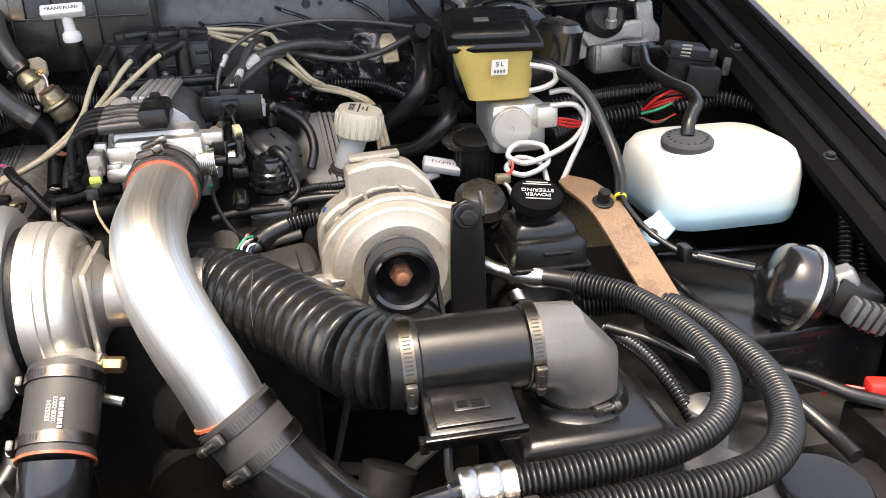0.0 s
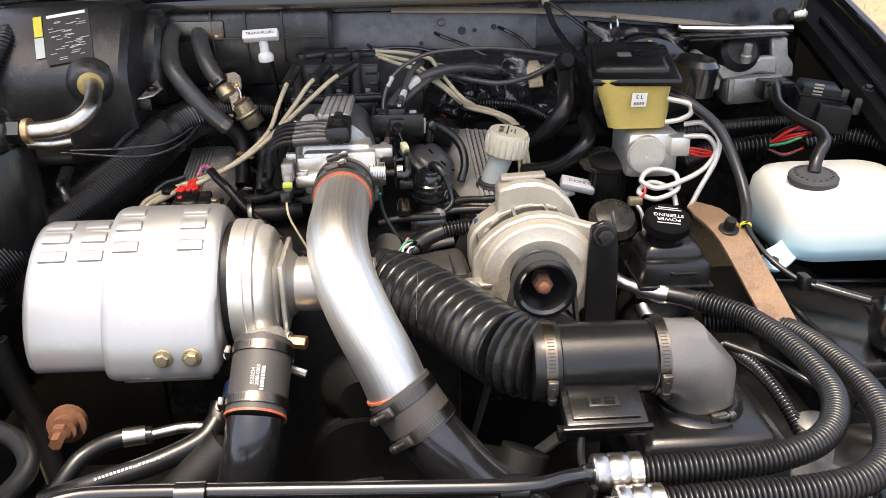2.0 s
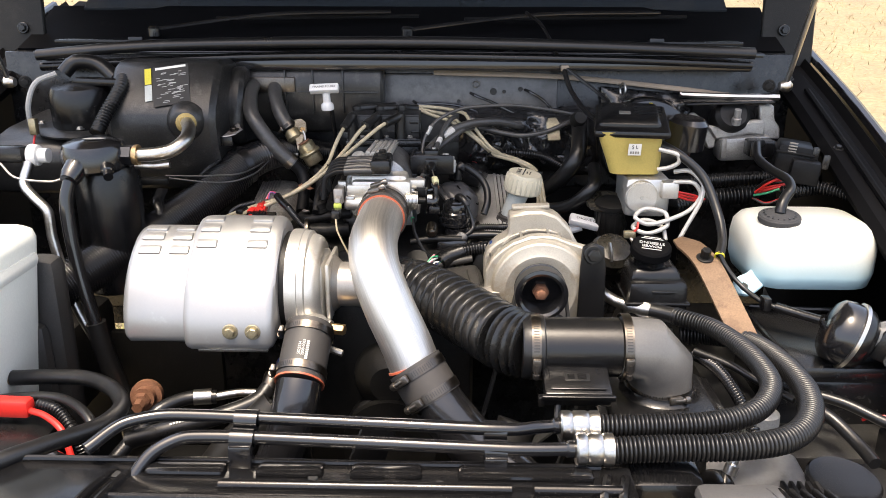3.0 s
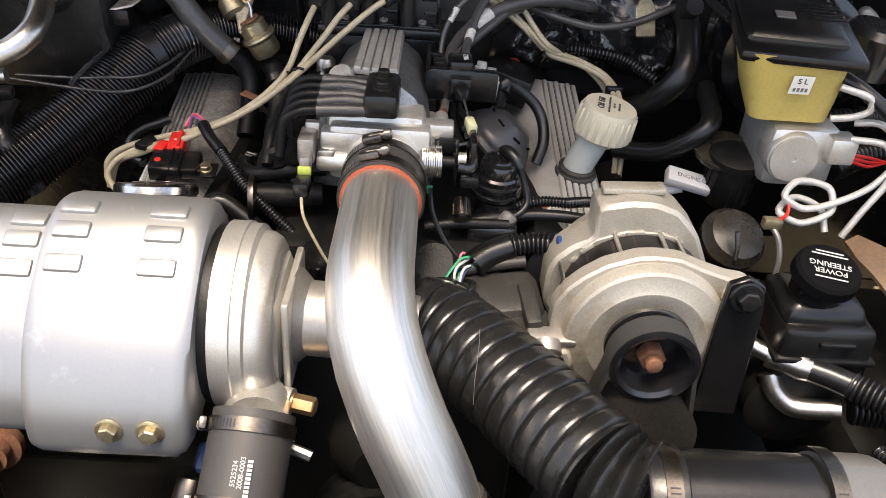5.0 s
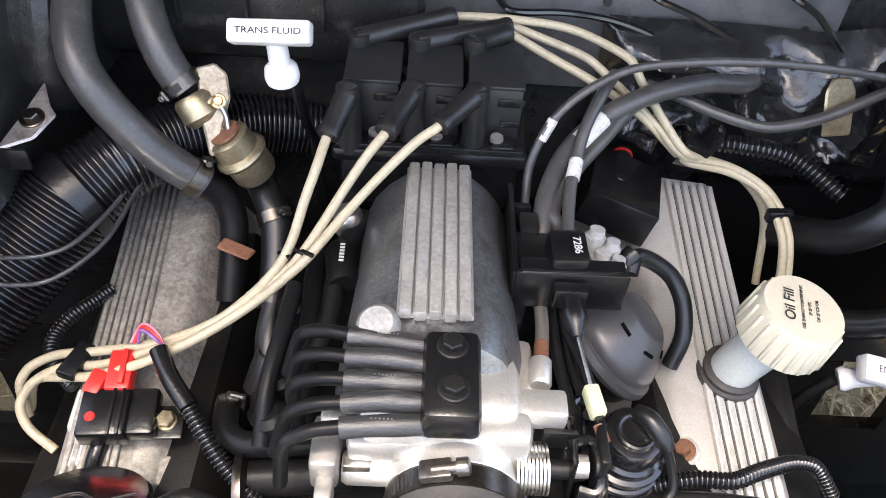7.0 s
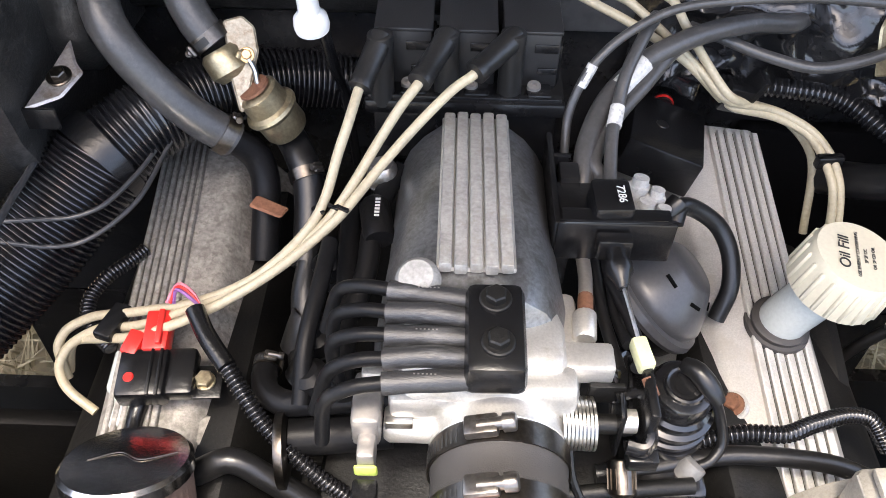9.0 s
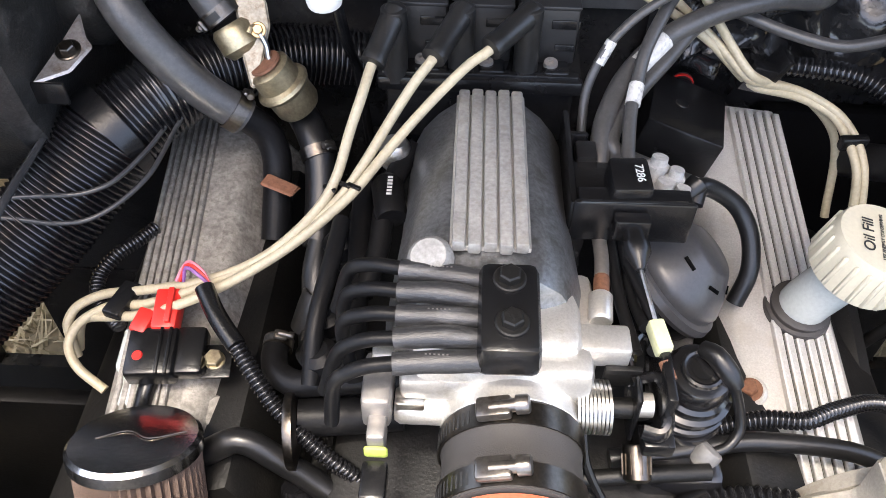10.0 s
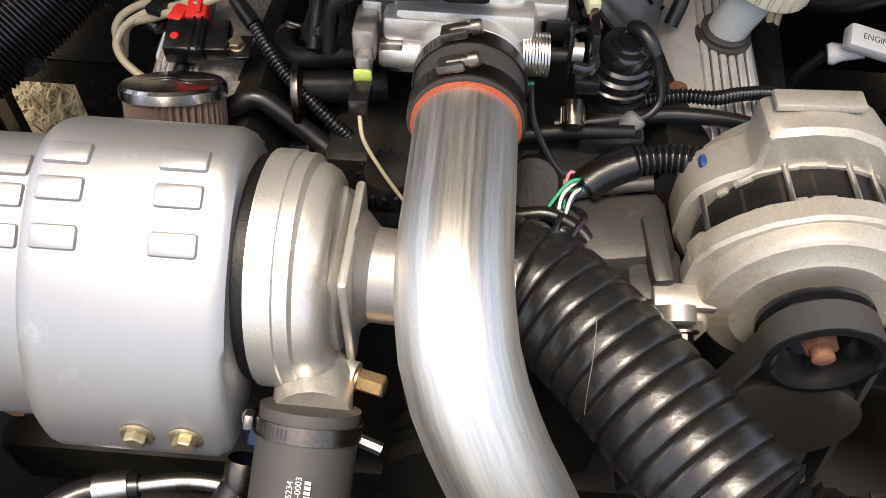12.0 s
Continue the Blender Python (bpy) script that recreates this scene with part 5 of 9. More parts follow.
part("hose_body", lathe([(0.010, 0), (0.011, 0.004), (0.011, 0.03), (0.008, 0.034)], (-0.066, 1.098, 0.862), (-0.2, 1, 0.15), 16), M_RAIL, fr)
bars("print", [(0, -0.007 + k * 0.0028, 0.0034, 0.0016) for k in range(6)], frame_of((-0.0685, 1.116, 0.876), (1, 0, 0), (-0.2, 1, 0.15)), M_WHITEINK, fr)
part("silver_cap", lathe([(0.011, 0), (0.011, 0.012), (0.008, 0.016)], (-0.068, 1.152, 0.868), (0, 0, 1), 16), M_STEEL, fr)
part("loom_tube", tube([(-0.098, 1.09, 0.868), (-0.101, 1.06, 0.862), (-0.107, 1.02, 0.848), (-0.108, 0.99, 0.825)], 0.006, 10), M_RAIL, fr)
hs = thing("breather_hose", (-0.10, 1.0, 0.79), "black rubber breather hose with steel clamp", "hose")
part("hose", tube([(-0.050, 1.002, 0.820), (-0.076, 1.000, 0.818), (-0.101, 1.000, 0.813), (-0.121, 1.001, 0.808), (-0.135, 1.010, 0.806), (-0.140, 1.025, 0.804), (-0.139, 1.036, 0.803)], 0.0088, 14), M_RAIL, hs)
hose_clamp((-0.139, 1.034, 0.803), (0, 1, 0), 0.0092, (0.3, 0, 1), hs, 0.008)
part("lower_hose", tube([(-0.052, 0.992, 0.795), (-0.09, 0.988, 0.793), (-0.118, 0.985, 0.793)], 0.0125, 14), M_RAIL, hs)
part("flange_ring", lathe([(0.018, 0), (0.024, 0.0005), (0.025, 0.002), (0.025, 0.006), (0.018, 0.0075)], (-0.125, 0.976, 0.792), (1, 0.12, 0), 28), M_CLAMP, hs, "dull steel flange disc")

# coil pack and plug leads
cp = thing("coil_pack", (-0.01, 1.235, 0.89), "black ignition coil pack with three coils", "coil pack")
part("base", slab(-0.083, 0.062, 1.190, 1.295, 0.898, 0.910, 0.003), M_PLASTIC, cp)
part("base_body", slab(-0.078, 0.058, 1.198, 1.29, 0.85, 0.899, 0.004), M_PLASTIC, cp)
part("base_lip", slab(-0.080, 0.059, 1.1935, 1.200, 0.909, 0.9125, 0.001), M_PLASTIC, cp)
grey_coil = surface("coil_plastic", (0.014, 0.014, 0.0145), 0.42, vary=0.2, bump=0.3, grain=120)
for k in range(3):
    x = -0.055 + k * 0.0455
    coil = part("coil", box((0.0400, 0.052, 0.046), Matrix.Translation((x, 1.2400, 0.908)), 0.0022), grey_coil, cp)
    part("coil_lid", box((0.0415, 0.0535, 0.0035), Matrix.Translation((x, 1.2405, 0.9525)) @ Matrix.Rotation(radians(2), 4, "X"), 0.0012), grey_coil, coil, "grey-black moulded coil lid")
    part("panel", box((0.017, 0.0015, 0.007), Matrix.Translation((x + 0.010, 1.2135, 0.938)), 0.0006), M_PLASTIC, coil)
    part("panel", box((0.014, 0.002, 0.005), Matrix.Translation((x + 0.012, 1.2130, 0.921)), 0.0006), M_PLASTIC, coil)
    part("side_step", box((0.004, 0.03, 0.030), Matrix.Translation((x + 0.0205, 1.235, 0.910)), 0.001), M_PLASTIC, coil)
    part("rear_tower", lathe([(0.0095, 0), (0.0095, 0.05)], (x - 0.010, 1.262, 0.905), (0, 0, 1), 16), M_PLASTIC, coil)
    part("screw_seat", slab(x - 0.002, x + 0.016, 1.196, 1.212, 0.909, 0.914, 0.002), M_PLASTIC, cp)
    part("coil_screw", lathe([(0.0048, 0), (0.0052, 0.002), (0.0048, 0.005), (0.0022, 0.0052), (0.0018, 0.003)], (x + 0.003, 1.206, 0.912), (0, -0.15, 1), 16), M_GREYPIPE, cp, "dull zinc socket screw")
def boot_and_lead(name, top, end, lead, label, r=0.0035):
    """A plug lead: a straight rubber boot from a coil's tower, lying over to its lead."""
    t = thing(name, lead[-1], label, "spark plug lead", "spark plug leads")
    a, b = Vector(top), Vector(end)
    d = (b - a).normalized()
    boot = part("boot", lathe([(0.0076, -0.004), (0.0082, 0.0), (0.0084, 0.006), (0.0078, (b - a).length - 0.004), (0.0084, (b - a).length - 0.003), (0.0084, (b - a).length + 0.003), (0.005, (b - a).length + 0.004)], a, d, 20), M_BOOT, t, "black rubber boot")
    part("boot_cap", lathe([(0.0088, -0.05), (0.0088, -0.004), (0.0092, 0.0), (0.0088, 0.0045), (0.0075, 0.0055)], a, (0, 0, 1), 20), M_BOOT, boot)
    part("jacket", tube([b - d * 0.004, b + d * 0.006, *lead[1:]], r, 12), M_WIRE, t)
    return t


M_BOOT = surface("boot_rubber", (0.013, 0.0127, 0.0123), 0.36, vary=0.3, wear=0.3, wear_colour=(0.028, 0.027, 0.025), bump=0.3, patch=14, dust=0.12)
L1 = [(-0.081, 1.168, 0.938), (-0.088, 1.146, 0.925), (-0.095, 1.131, 0.908), (-0.102, 1.114, 0.888), (-0.110, 1.100, 0.876), (-0.125, 1.088, 0.862), (-0.148, 1.076, 0.846), (-0.174, 1.071, 0.832), (-0.203, 1.068, 0.822), (-0.240, 1.070, 0.810), (-0.273, 1.075, 0.797), (-0.294, 1.070, 0.787), (-0.300, 1.061, 0.778), (-0.296, 1.050, 0.755)]
L2 = [(-0.042, 1.171, 0.942), (-0.054, 1.157, 0.930), (-0.068, 1.143, 0.912), (-0.084, 1.119, 0.894), (-0.096, 1.106, 0.880), (-0.114, 1.092, 0.866), (-0.135, 1.083, 0.850), (-0.162, 1.073, 0.836), (-0.192, 1.065, 0.824), (-0.231, 1.059, 0.810), (-0.264, 1.065, 0.797), (-0.288, 1.058, 0.785), (-0.295, 1.046, 0.775), (-0.286, 1.032, 0.768), (-0.266, 1.021, 0.757)]
L3 = [(-0.004, 1.177, 0.946), (-0.020, 1.169, 0.936), (-0.044, 1.151, 0.918), (-0.068, 1.127, 0.900), (-0.090, 1.101, 0.884), (-0.105, 1.092, 0.872), (-0.128, 1.080, 0.856), (-0.153, 1.069, 0.842), (-0.181, 1.058, 0.830), (-0.211, 1.051, 0.818), (-0.237, 1.048, 0.810), (-0.259, 1.056, 0.797), (-0.289, 1.064, 0.780), (-0.300, 1.060, 0.750)]
lead_label = "cream spark plug lead with black boot"
boot_and_lead("spark_plug_lead", (-0.0702, 1.198, 0.9545), (-0.0812, 1.1705, 0.938), L1, lead_label)
boot_and_lead("spark_plug_lead", (-0.0245, 1.205, 0.953), (-0.041, 1.172, 0.942), L2, lead_label)
boot_and_lead("spark_plug_lead", (0.0211, 1.204, 0.955), (-0.003, 1.178, 0.946), L3, lead_label)
R1 = [(0.05, 1.288, 0.953), (0.080, 1.277, 0.945), (0.118, 1.256, 0.935), (0.161, 1.258, 0.905), (0.192, 1.247, 0.880), (0.205, 1.246, 0.872), (0.242, 1.252, 0.860), (0.270, 1.244, 0.850), (0.281, 1.223, 0.840), (0.287, 1.202, 0.825), (0.292, 1.185, 0.78), (0.290, 1.16, 0.72)]
R2 = [(0.075, 1.296, 0.95), (0.110, 1.278, 0.945), (0.128, 1.268, 0.935), (0.166, 1.259, 0.905), (0.193, 1.241, 0.884), (0.208, 1.246, 0.876), (0.243, 1.254, 0.864), (0.274, 1.243, 0.852), (0.288, 1.222, 0.840), (0.293, 1.203, 0.825), (0.299, 1.185, 0.78), (0.297, 1.16, 0.72)]
R3 = [(0.10, 1.303, 0.955), (0.142, 1.272, 0.950), (0.151, 1.257, 0.940), (0.175, 1.255, 0.908), (0.195, 1.240, 0.888), (0.220, 1.252, 0.872), (0.248, 1.258, 0.858), (0.285, 1.25, 0.82), (0.29, 1.22, 0.76)]
boot_and_lead("spark_plug_lead", (0.020, 1.262, 0.962), (0.043, 1.288, 0.956), R1, lead_label)
boot_and_lead("spark_plug_lead", (-0.022, 1.262, 0.96), (0.045, 1.300, 0.955), [(0.045, 1.30, 0.955)] + R2, lead_label)
boot_and_lead("spark_plug_lead", (-0.068, 1.262, 0.96), (0.0, 1.306, 0.958), [(0.0, 1.306, 0.958), (0.05, 1.309, 0.958)] + R3, lead_label)
cl = thing("wire_clip", (0.193, 1.25, 0.87), "black plastic lead separator clip", "clip", "wire clips")
part("clip_body", box((0.026, 0.012, 0.024), frame_of((0.200, 1.252, 0.868), (0.8, 0.2, -0.3), (0.3, 1, 0)), 0.002), M_PLASTIC, cl)
part("clip_arm", box((0.006, 0.02, 0.03), frame_of((0.212, 1.258, 0.870), (0.8, 0.2, -0.3), (0.3, 1, 0)), 0.001), M_PLASTIC, cl)
cl = thing("wire_clip", (0.265, 1.19, 0.86), "black plastic lead separator clip", "clip", "wire clips")
part("clip_body", box((0.022, 0.008, 0.012), frame_of((0.2845, 1.2225, 0.834), (1, 0.1, 0), (0, 1, 0)), 0.002), M_PLASTIC, cl)
for p in ((-0.107, 1.105, 0.880), (-0.096, 1.106, 0.8825), (-0.090, 1.101, 0.8865)):
    part("lead_tie", box((0.010, 0.003, 0.003), frame_of(p, (1, -0.5, 0), (0.5, 1, 0)), 0.001), M_PLASTIC, None, "small black lead separator tie", category="clip", group="lead ties")

# vacuum canister, bracket and linkage right of the plenum
vc = thing("vacuum_canister", (0.135, 1.10, 0.79), "black slotted vacuum servo canister leaning over", "vacuum servo")
vax = Vector((0.68, 0.06, 0.73)).normalized()
VC = Vector((0.1474, 1.1031, 0.8316))
canister_paint = surface("satin_canister", (0.045, 0.045, 0.047), 0.3, vary=0.2, bump=0.1)
part("dome", lathe([(0.041, -0.030), (0.043, -0.024), (0.043, -0.016), (0.0405, -0.012), (0.036, -0.006), (0.0225, 0.0075), (0.020, 0.0092), (0.003, 0.0098)], VC, vax, 48), canister_paint, vc)
part("rim", lathe([(0.042, -0.032), (0.0475, -0.0315), (0.049, -0.028), (0.0475, -0.023), (0.043, -0.022)], VC, vax, 48), canister_paint, vc, "rolled steel rim")
part("base_shell", lathe([(0.018, -0.064), (0.034, -0.058), (0.043, -0.044), (0.045, -0.032)], VC, vax, 40), M_RAIL, vc)
# near-black without reflection: the shade of recessed slots, painted on thin raised bars
M_SLOT = surface("slot_shade", (0.003, 0.003, 0.003), 0.8, vary=0.1, bump=0, spec=0.02)
va = aim(VC, vax)
slot_start = math.atan2((va.inverted() @ Vector((0.1316, 1.0804, 0.8483))).y, (va.inverted() @ Vector((0.1316, 1.0804, 0.8483))).x)
for k in range(7):
    part("slot", box((0.0026, 0.0105, 0.0012), va @ Matrix.Rotation(slot_start + k * 2 * math.pi / 7, 4, "Z") @ Matrix.Translation((0.0295, 0, 0.0003)) @ Matrix.Rotation(radians(45), 4, "Y"), 0.0003), M_SLOT, vc)
part("side_hose", tube([(0.136, 1.117, 0.868), (0.141, 1.128, 0.874), (0.156, 1.133, 0.866), (0.174, 1.131, 0.852), (0.184, 1.120, 0.836), (0.186, 1.105, 0.816), (0.179, 1.093, 0.795)], 0.0065, 14), M_RUBBER, vc)
part("top_nipple", tube([(0.131, 1.123, 0.852), (0.134, 1.124, 0.874), (0.139, 1.128, 0.878)], 0.0075, 14), M_RUBBER, vc)
lk = thing("cable_bracket", (0.08, 1.08, 0.87), "black folded steel cable bracket", "bracket")
part("top_plate", slab(0.052, 0.122, 1.080, 1.093, 0.900, 0.904, 0.0015), M_PLASTIC, lk)
part("rear_plate", slab(0.052, 0.100, 1.092, 1.130, 0.888, 0.892, 0.0015), M_PLASTIC, lk)
part("front_plate", slab(0.049, 0.124, 1.0765, 1.0805, 0.872, 0.9055, 0.0018), M_PLASTIC, lk)
part("front_lip", tube([(0.053, 1.0785, 0.9042), (0.118, 1.0795, 0.9042)], 0.0018, 8), M_GLOSS, lk)
part("side_plate", slab(0.047, 0.0515, 1.080, 1.172, 0.858, 0.902, 0.002), M_PLASTIC, lk)
part("side_flange", slab(0.047, 0.064, 1.150, 1.154, 0.862, 0.898, 0.0015), M_PLASTIC, lk)
part("inner_block", box((0.014, 0.018, 0.010), Matrix.Translation((0.062, 1.138, 0.886)), 0.002), M_RUBBER, lk)
part("square_boss", box((0.022, 0.010, 0.017), Matrix.Translation((0.0845, 1.070, 0.884)), 0.002), M_PLASTIC, lk)
part("cable_collar", lathe([(0.0065, 0), (0.0065, 0.010), (0.0085, 0.012), (0.0085, 0.018), (0.006, 0.022), (0.003, 0.030)], (0.0855, 1.068, 0.892), (0.06, -1, -0.12), 16), M_PLASTIC, lk)
part("cable", tube([(0.087, 1.045, 0.889), (0.0905, 1.02, 0.886), (0.0935, 1.004, 0.882)], 0.0013, 6), M_STEEL, lk)
lv = thing("throttle_lever", (0.095, 0.985, 0.85), "cream plastic cable clip on the throttle lever", "lever")
part("clip", box((0.0095, 0.020, 0.011), frame_of((0.0945, 0.997, 0.874), (1, 0.2, 0), (0, 1, 0.1)), 0.002), surface("pale_yellow_clip", (0.5, 0.5, 0.3), 0.5, vary=0.1), lv)
part("lever_arm", slab(0.094, 0.100, 0.955, 0.998, 0.842, 0.880, 0.002), M_PLASTIC, lv)
part("lever_foot", slab(0.086, 0.104, 0.945, 0.958, 0.836, 0.848, 0.002), M_PLASTIC, lv)
part("lever_loop", tube([(0.079, 0.976, 0.866), (0.093, 0.978, 0.868), (0.098, 0.970, 0.864), (0.0985, 0.953, 0.858), (0.094, 0.948, 0.856), (0.084, 0.950, 0.856)], 0.0032, 8, flat=1.6), M_GLOSS, lv)
part("pin", tube([(0.096, 0.982, 0.877), (0.099, 0.972, 0.874)], 0.0035, 10), M_RUST, lv)
part("knurled_barrel", lathe([(0.008, 0), (0.0085, 0.002), (0.0085, 0.02), (0.006, 0.022)], (0.0905, 0.966, 0.812), (0.03, -0.85, -0.5), 18), M_CLAMP, lv)
for k in range(14):
    part("knurl", box((0.0012, 0.0012, 0.012), aim((0.0905, 0.966, 0.812), (0.03, -0.85, -0.5)) @ Matrix.Rotation(2 * math.pi * k / 14, 4, "Z") @ Matrix.Translation((0.0085, 0, 0.005)), 0), M_CLAMP, lv)
sol = thing("boost_solenoid", (0.10, 1.14, 0.87), "black solenoid valve with white ports", "solenoid")
part("solenoid_body", box((0.026, 0.030, 0.022), frame_of((0.0835, 1.096, 0.893), (1, 0.05, 0), (0, 1, 0.05)), 0.004), M_PLASTIC, sol)
words("number", "7286", 0.0056, frame_of((0.0885, 1.094, 0.9155), (0.05, -1, -0.05), (1, 0.05, 0)), M_WHITEINK, sol)
port_paint = surface("grey_port", (0.34, 0.34, 0.33), 0.5, vary=0.25, wear=0.5, wear_colour=(0.2, 0.2, 0.19), patch=60)
for x, y, z, h, r in ((0.107, 1.124, 0.878, 0.022, 0.0068), (0.118, 1.117, 0.874, 0.022, 0.0060), (0.111, 1.110, 0.872, 0.020, 0.0072), (0.121, 1.104, 0.870, 0.022, 0.0058)):
    part("white_port", lathe([(r, 0), (r, h * 0.62), (r * 1.12, h * 0.64), (r * 1.12, h * 0.74), (r * 0.85, h * 0.76), (r * 0.8, h), (r * 0.4, h)], (x, y, z), (0.1, 0.2, 1), 14), port_paint, sol)
bx = thing("control_box", (0.145, 1.21, 0.85), "black square electronic control box", "control box")
bxm = frame_of((0.152, 1.243, 0.834), (1, -0.25, -0.25), (0.30, 1, -0.1))
part("case", box((0.062, 0.075, 0.034), bxm @ Matrix.Translation((0, 0, -0.014)), 0.002), M_PLASTIC, bx)
part("round_mark", lathe([(0.0055, 0), (0.005, 0.0006)], bxm @ Vector((-0.006, 0.0, 0.020)), bxm.to_3x3() @ Vector((0, 0, 1)), 18), M_RUBBER, bx)
part("red_end", lathe([(0.009, 0), (0.009, 0.01)], bxm @ Vector((-0.004, 0.042, 0.010)), bxm.to_3x3() @ Vector((0, 1, 0)), 14), M_RUBBER, bx)
part("red_band", ring(bxm @ Vector((-0.004, 0.047, 0.010)), bxm.to_3x3() @ Vector((0, 1, 0)), 0.009, 0.003, 0.0006, 18), M_RED, bx)
# cam sensor cap
cs = thing("cam_sensor", (0.13, 1.0, 0.78), "glossy black round cam sensor cap with lead", "sensor")
CSA = Vector((0.06, -0.12, 1)).normalized()
CSP = Vector((0.1270, 1.004, 0.8165))
part("cap", lathe([(0.026, -0.012), (0.0275, -0.011), (0.0275, -0.007), (0.0255, -0.006), (0.025, -0.002), (0.0265, -0.001), (0.0265, 0.003), (0.0235, 0.0045), (0.023, 0.010), (0.0205, 0.012), (0.020, 0.022), (0.018, 0.025), (0.013, 0.0265), (0.004, 0.0268)], CSP, CSA, 48), M_GLOSS, cs)
csm = aim(CSP, CSA)
ridge = [csm @ Vector((0.0115 * math.cos(radians(a)), 0.0115 * math.sin(radians(a)), 0.0268)) for a in range(40, 320, 20)]
part("cap_ridge", tube(ridge, 0.0022, 8), M_GLOSS, cs)
part("cap_boss", lathe([(0.007, 0), (0.0065, 0.0012)], csm @ Vector((0, 0, 0.0266)), CSA, 18), M_PLASTIC, cs)
part("plug", tube([(0.131, 1.014, 0.846), (0.136, 1.008, 0.849), (0.145, 0.998, 0.843), (0.149, 0.994, 0.837)], 0.0062, 12, radii=[0.0056, 0.0066, 0.0066, 0.005]), M_RUBBER, cs)
part("lead", tube([(0.147, 0.996, 0.839), (0.155, 0.993, 0.820), (0.159, 0.985, 0.803), (0.152, 0.977, 0.795), (0.143, 0.975, 0.790)], 0.0033, 10), M_RUBBER, cs)
part("base", slab(0.098, 0.150, 0.955, 0.998, 0.762, 0.788, 0.006), M_GLOSS, cs)
part("foot", lathe([(0.022, 0), (0.022, 0.03)], (0.1275, 1.002, 0.772), CSA, 28), M_GLOSS, cs)
part("hold_down", plate([(-0.010, -0.010), (0.010, -0.010), (0.013, 0.004), (0.004, 0.012), (-0.008, 0.010)], 0.003, frame_of((0.1325, 0.985, 0.788), (1, 0.1, 0), (0, 1, 0)), 0.0008), M_GLOSS, cs)
part("lead_connector", lathe([(0.006, 0), (0.009, 0.002), (0.0095, 0.012), (0.007, 0.016), (0.006, 0.026), (0.004, 0.028)], (0.144, 0.978, 0.792), (-0.45, -0.35, -0.5), 14), surface("grey_connector", (0.12, 0.118, 0.115), 0.5, vary=0.3, bump=0.3), cs, "dusty grey lead connector")
hexbolt("clamp_bolt", (0.1325, 0.985, 0.790), (0, -0.1, 1), 0.006, M_STEEL, cs)
# oil filler
of = thing("oil_filler", (0.225, 1.09, 0.78), "cream ribbed oil filler cap on a blue-grey neck", "oil filler")
OFC, OFA = Vector((0.246, 1.089, 0.8394)), Vector((0.16, -0.08, 1)).normalized()
part("neck", tube([(0.2265, 1.095, 0.776), (0.2275, 1.094, 0.795), (0.235, 1.091, 0.818), (0.246, 1.089, 0.845)], 0.0175, 24), M_BLUEGREY, of, "pale blue-grey plastic neck")
part("grommet", lathe([(0.0235, -0.002), (0.0245, 0.001), (0.0235, 0.004), (0.021, 0.005), (0.0215, 0.009), (0.0185, 0.011)], (0.2265, 1.095, 0.7855), (0.06, -0.12, 1), 36), M_SILICONE, of)
part("cap", lathe([(0.031, 0), (0.033, 0.002), (0.031, 0.030), (0.029, 0.035), (0.0, 0.036)], OFC, OFA, 40), M_CREAM, of)
cm = aim(OFC, OFA)
for k in range(22):
    a = 2 * math.pi * k / 22
    part("grip_rib", box((0.004, 0.0035, 0.028), cm @ Matrix.Rotation(a, 4, "Z") @ Matrix.Translation((0.0323, 0, 0.002)) @ Matrix.Rotation(radians(-3.5), 4, "Y"), 0.0012, segments=1), M_CREAM, of)
tm = frame_of(OFC + OFA * 0.0364, (0.209, 0.977, 0.045), (-0.977, 0.209, 0.17))
words("lettering", "Oil Fill", 0.0080, tm @ Matrix.Translation((-0.001, 0.011, 0)), M_INKHOLE, of)
for k, line_text in enumerate(("USE ENERGY CONSERVING", "SF SF CC", "OR SF CD OIL")):
    words("small_print", line_text, 0.0024, tm @ Matrix.Translation((0.0, 0.002 - 0.0055 * k, 0)), M_INKHOLE, of)

# sensor on the left cover, with red plug and loom
ms = thing("pressure_sensor", (-0.215, 1.02, 0.79), "black pressure sensor with red connector on the valve cover", "sensor")
msf = frame_of((-0.2215, 1.006, 0.815), (1, 0.06, 0.02), (-0.06, 1, 0.18))
part("sensor_body", box((0.034, 0.036, 0.018), msf, 0.003, (0.95, 0.95)), M_PLASTIC, ms)
part("side_case", box((0.020, 0.034, 0.014), msf @ Matrix.Translation((0.024, 0.002, 0)), 0.003), M_PLASTIC, ms)
part("mount_tab", box((0.022, 0.024, 0.003), msf @ Matrix.Translation((0.040, -0.003, 0.002)), 0.001), M_PLASTIC, ms)
for x in (0.006, 0.012):
    part("body_rib", box((0.0022, 0.034, 0.0195), msf @ Matrix.Translation((x, 0, 0)), 0.0006), M_PLASTIC, ms)
hexbolt("mount_bolt", msf @ Vector((0.040, -0.003, 0.005)), (0, -0.17, 1), 0.0062, M_GOLD, ms, 0.006, 1.1, "tan zinc mounting bolt")
part("red_plug", box((0.017, 0.030, 0.014), msf @ Matrix.Translation((0.006, 0.030, 0.006)), 0.002), M_RED, ms, "red locking connector")
part("plug_wing", box((0.012, 0.018, 0.013), msf @ Matrix.Translation((-0.009, 0.022, 0.006)) @ Matrix.Rotation(radians(-18), 4, "Z"), 0.002), M_RED, ms)
part("plug_ridge", box((0.004, 0.026, 0.004), msf @ Matrix.Translation((0.009, 0.031, 0.0195)), 0.001), M_RED, ms)
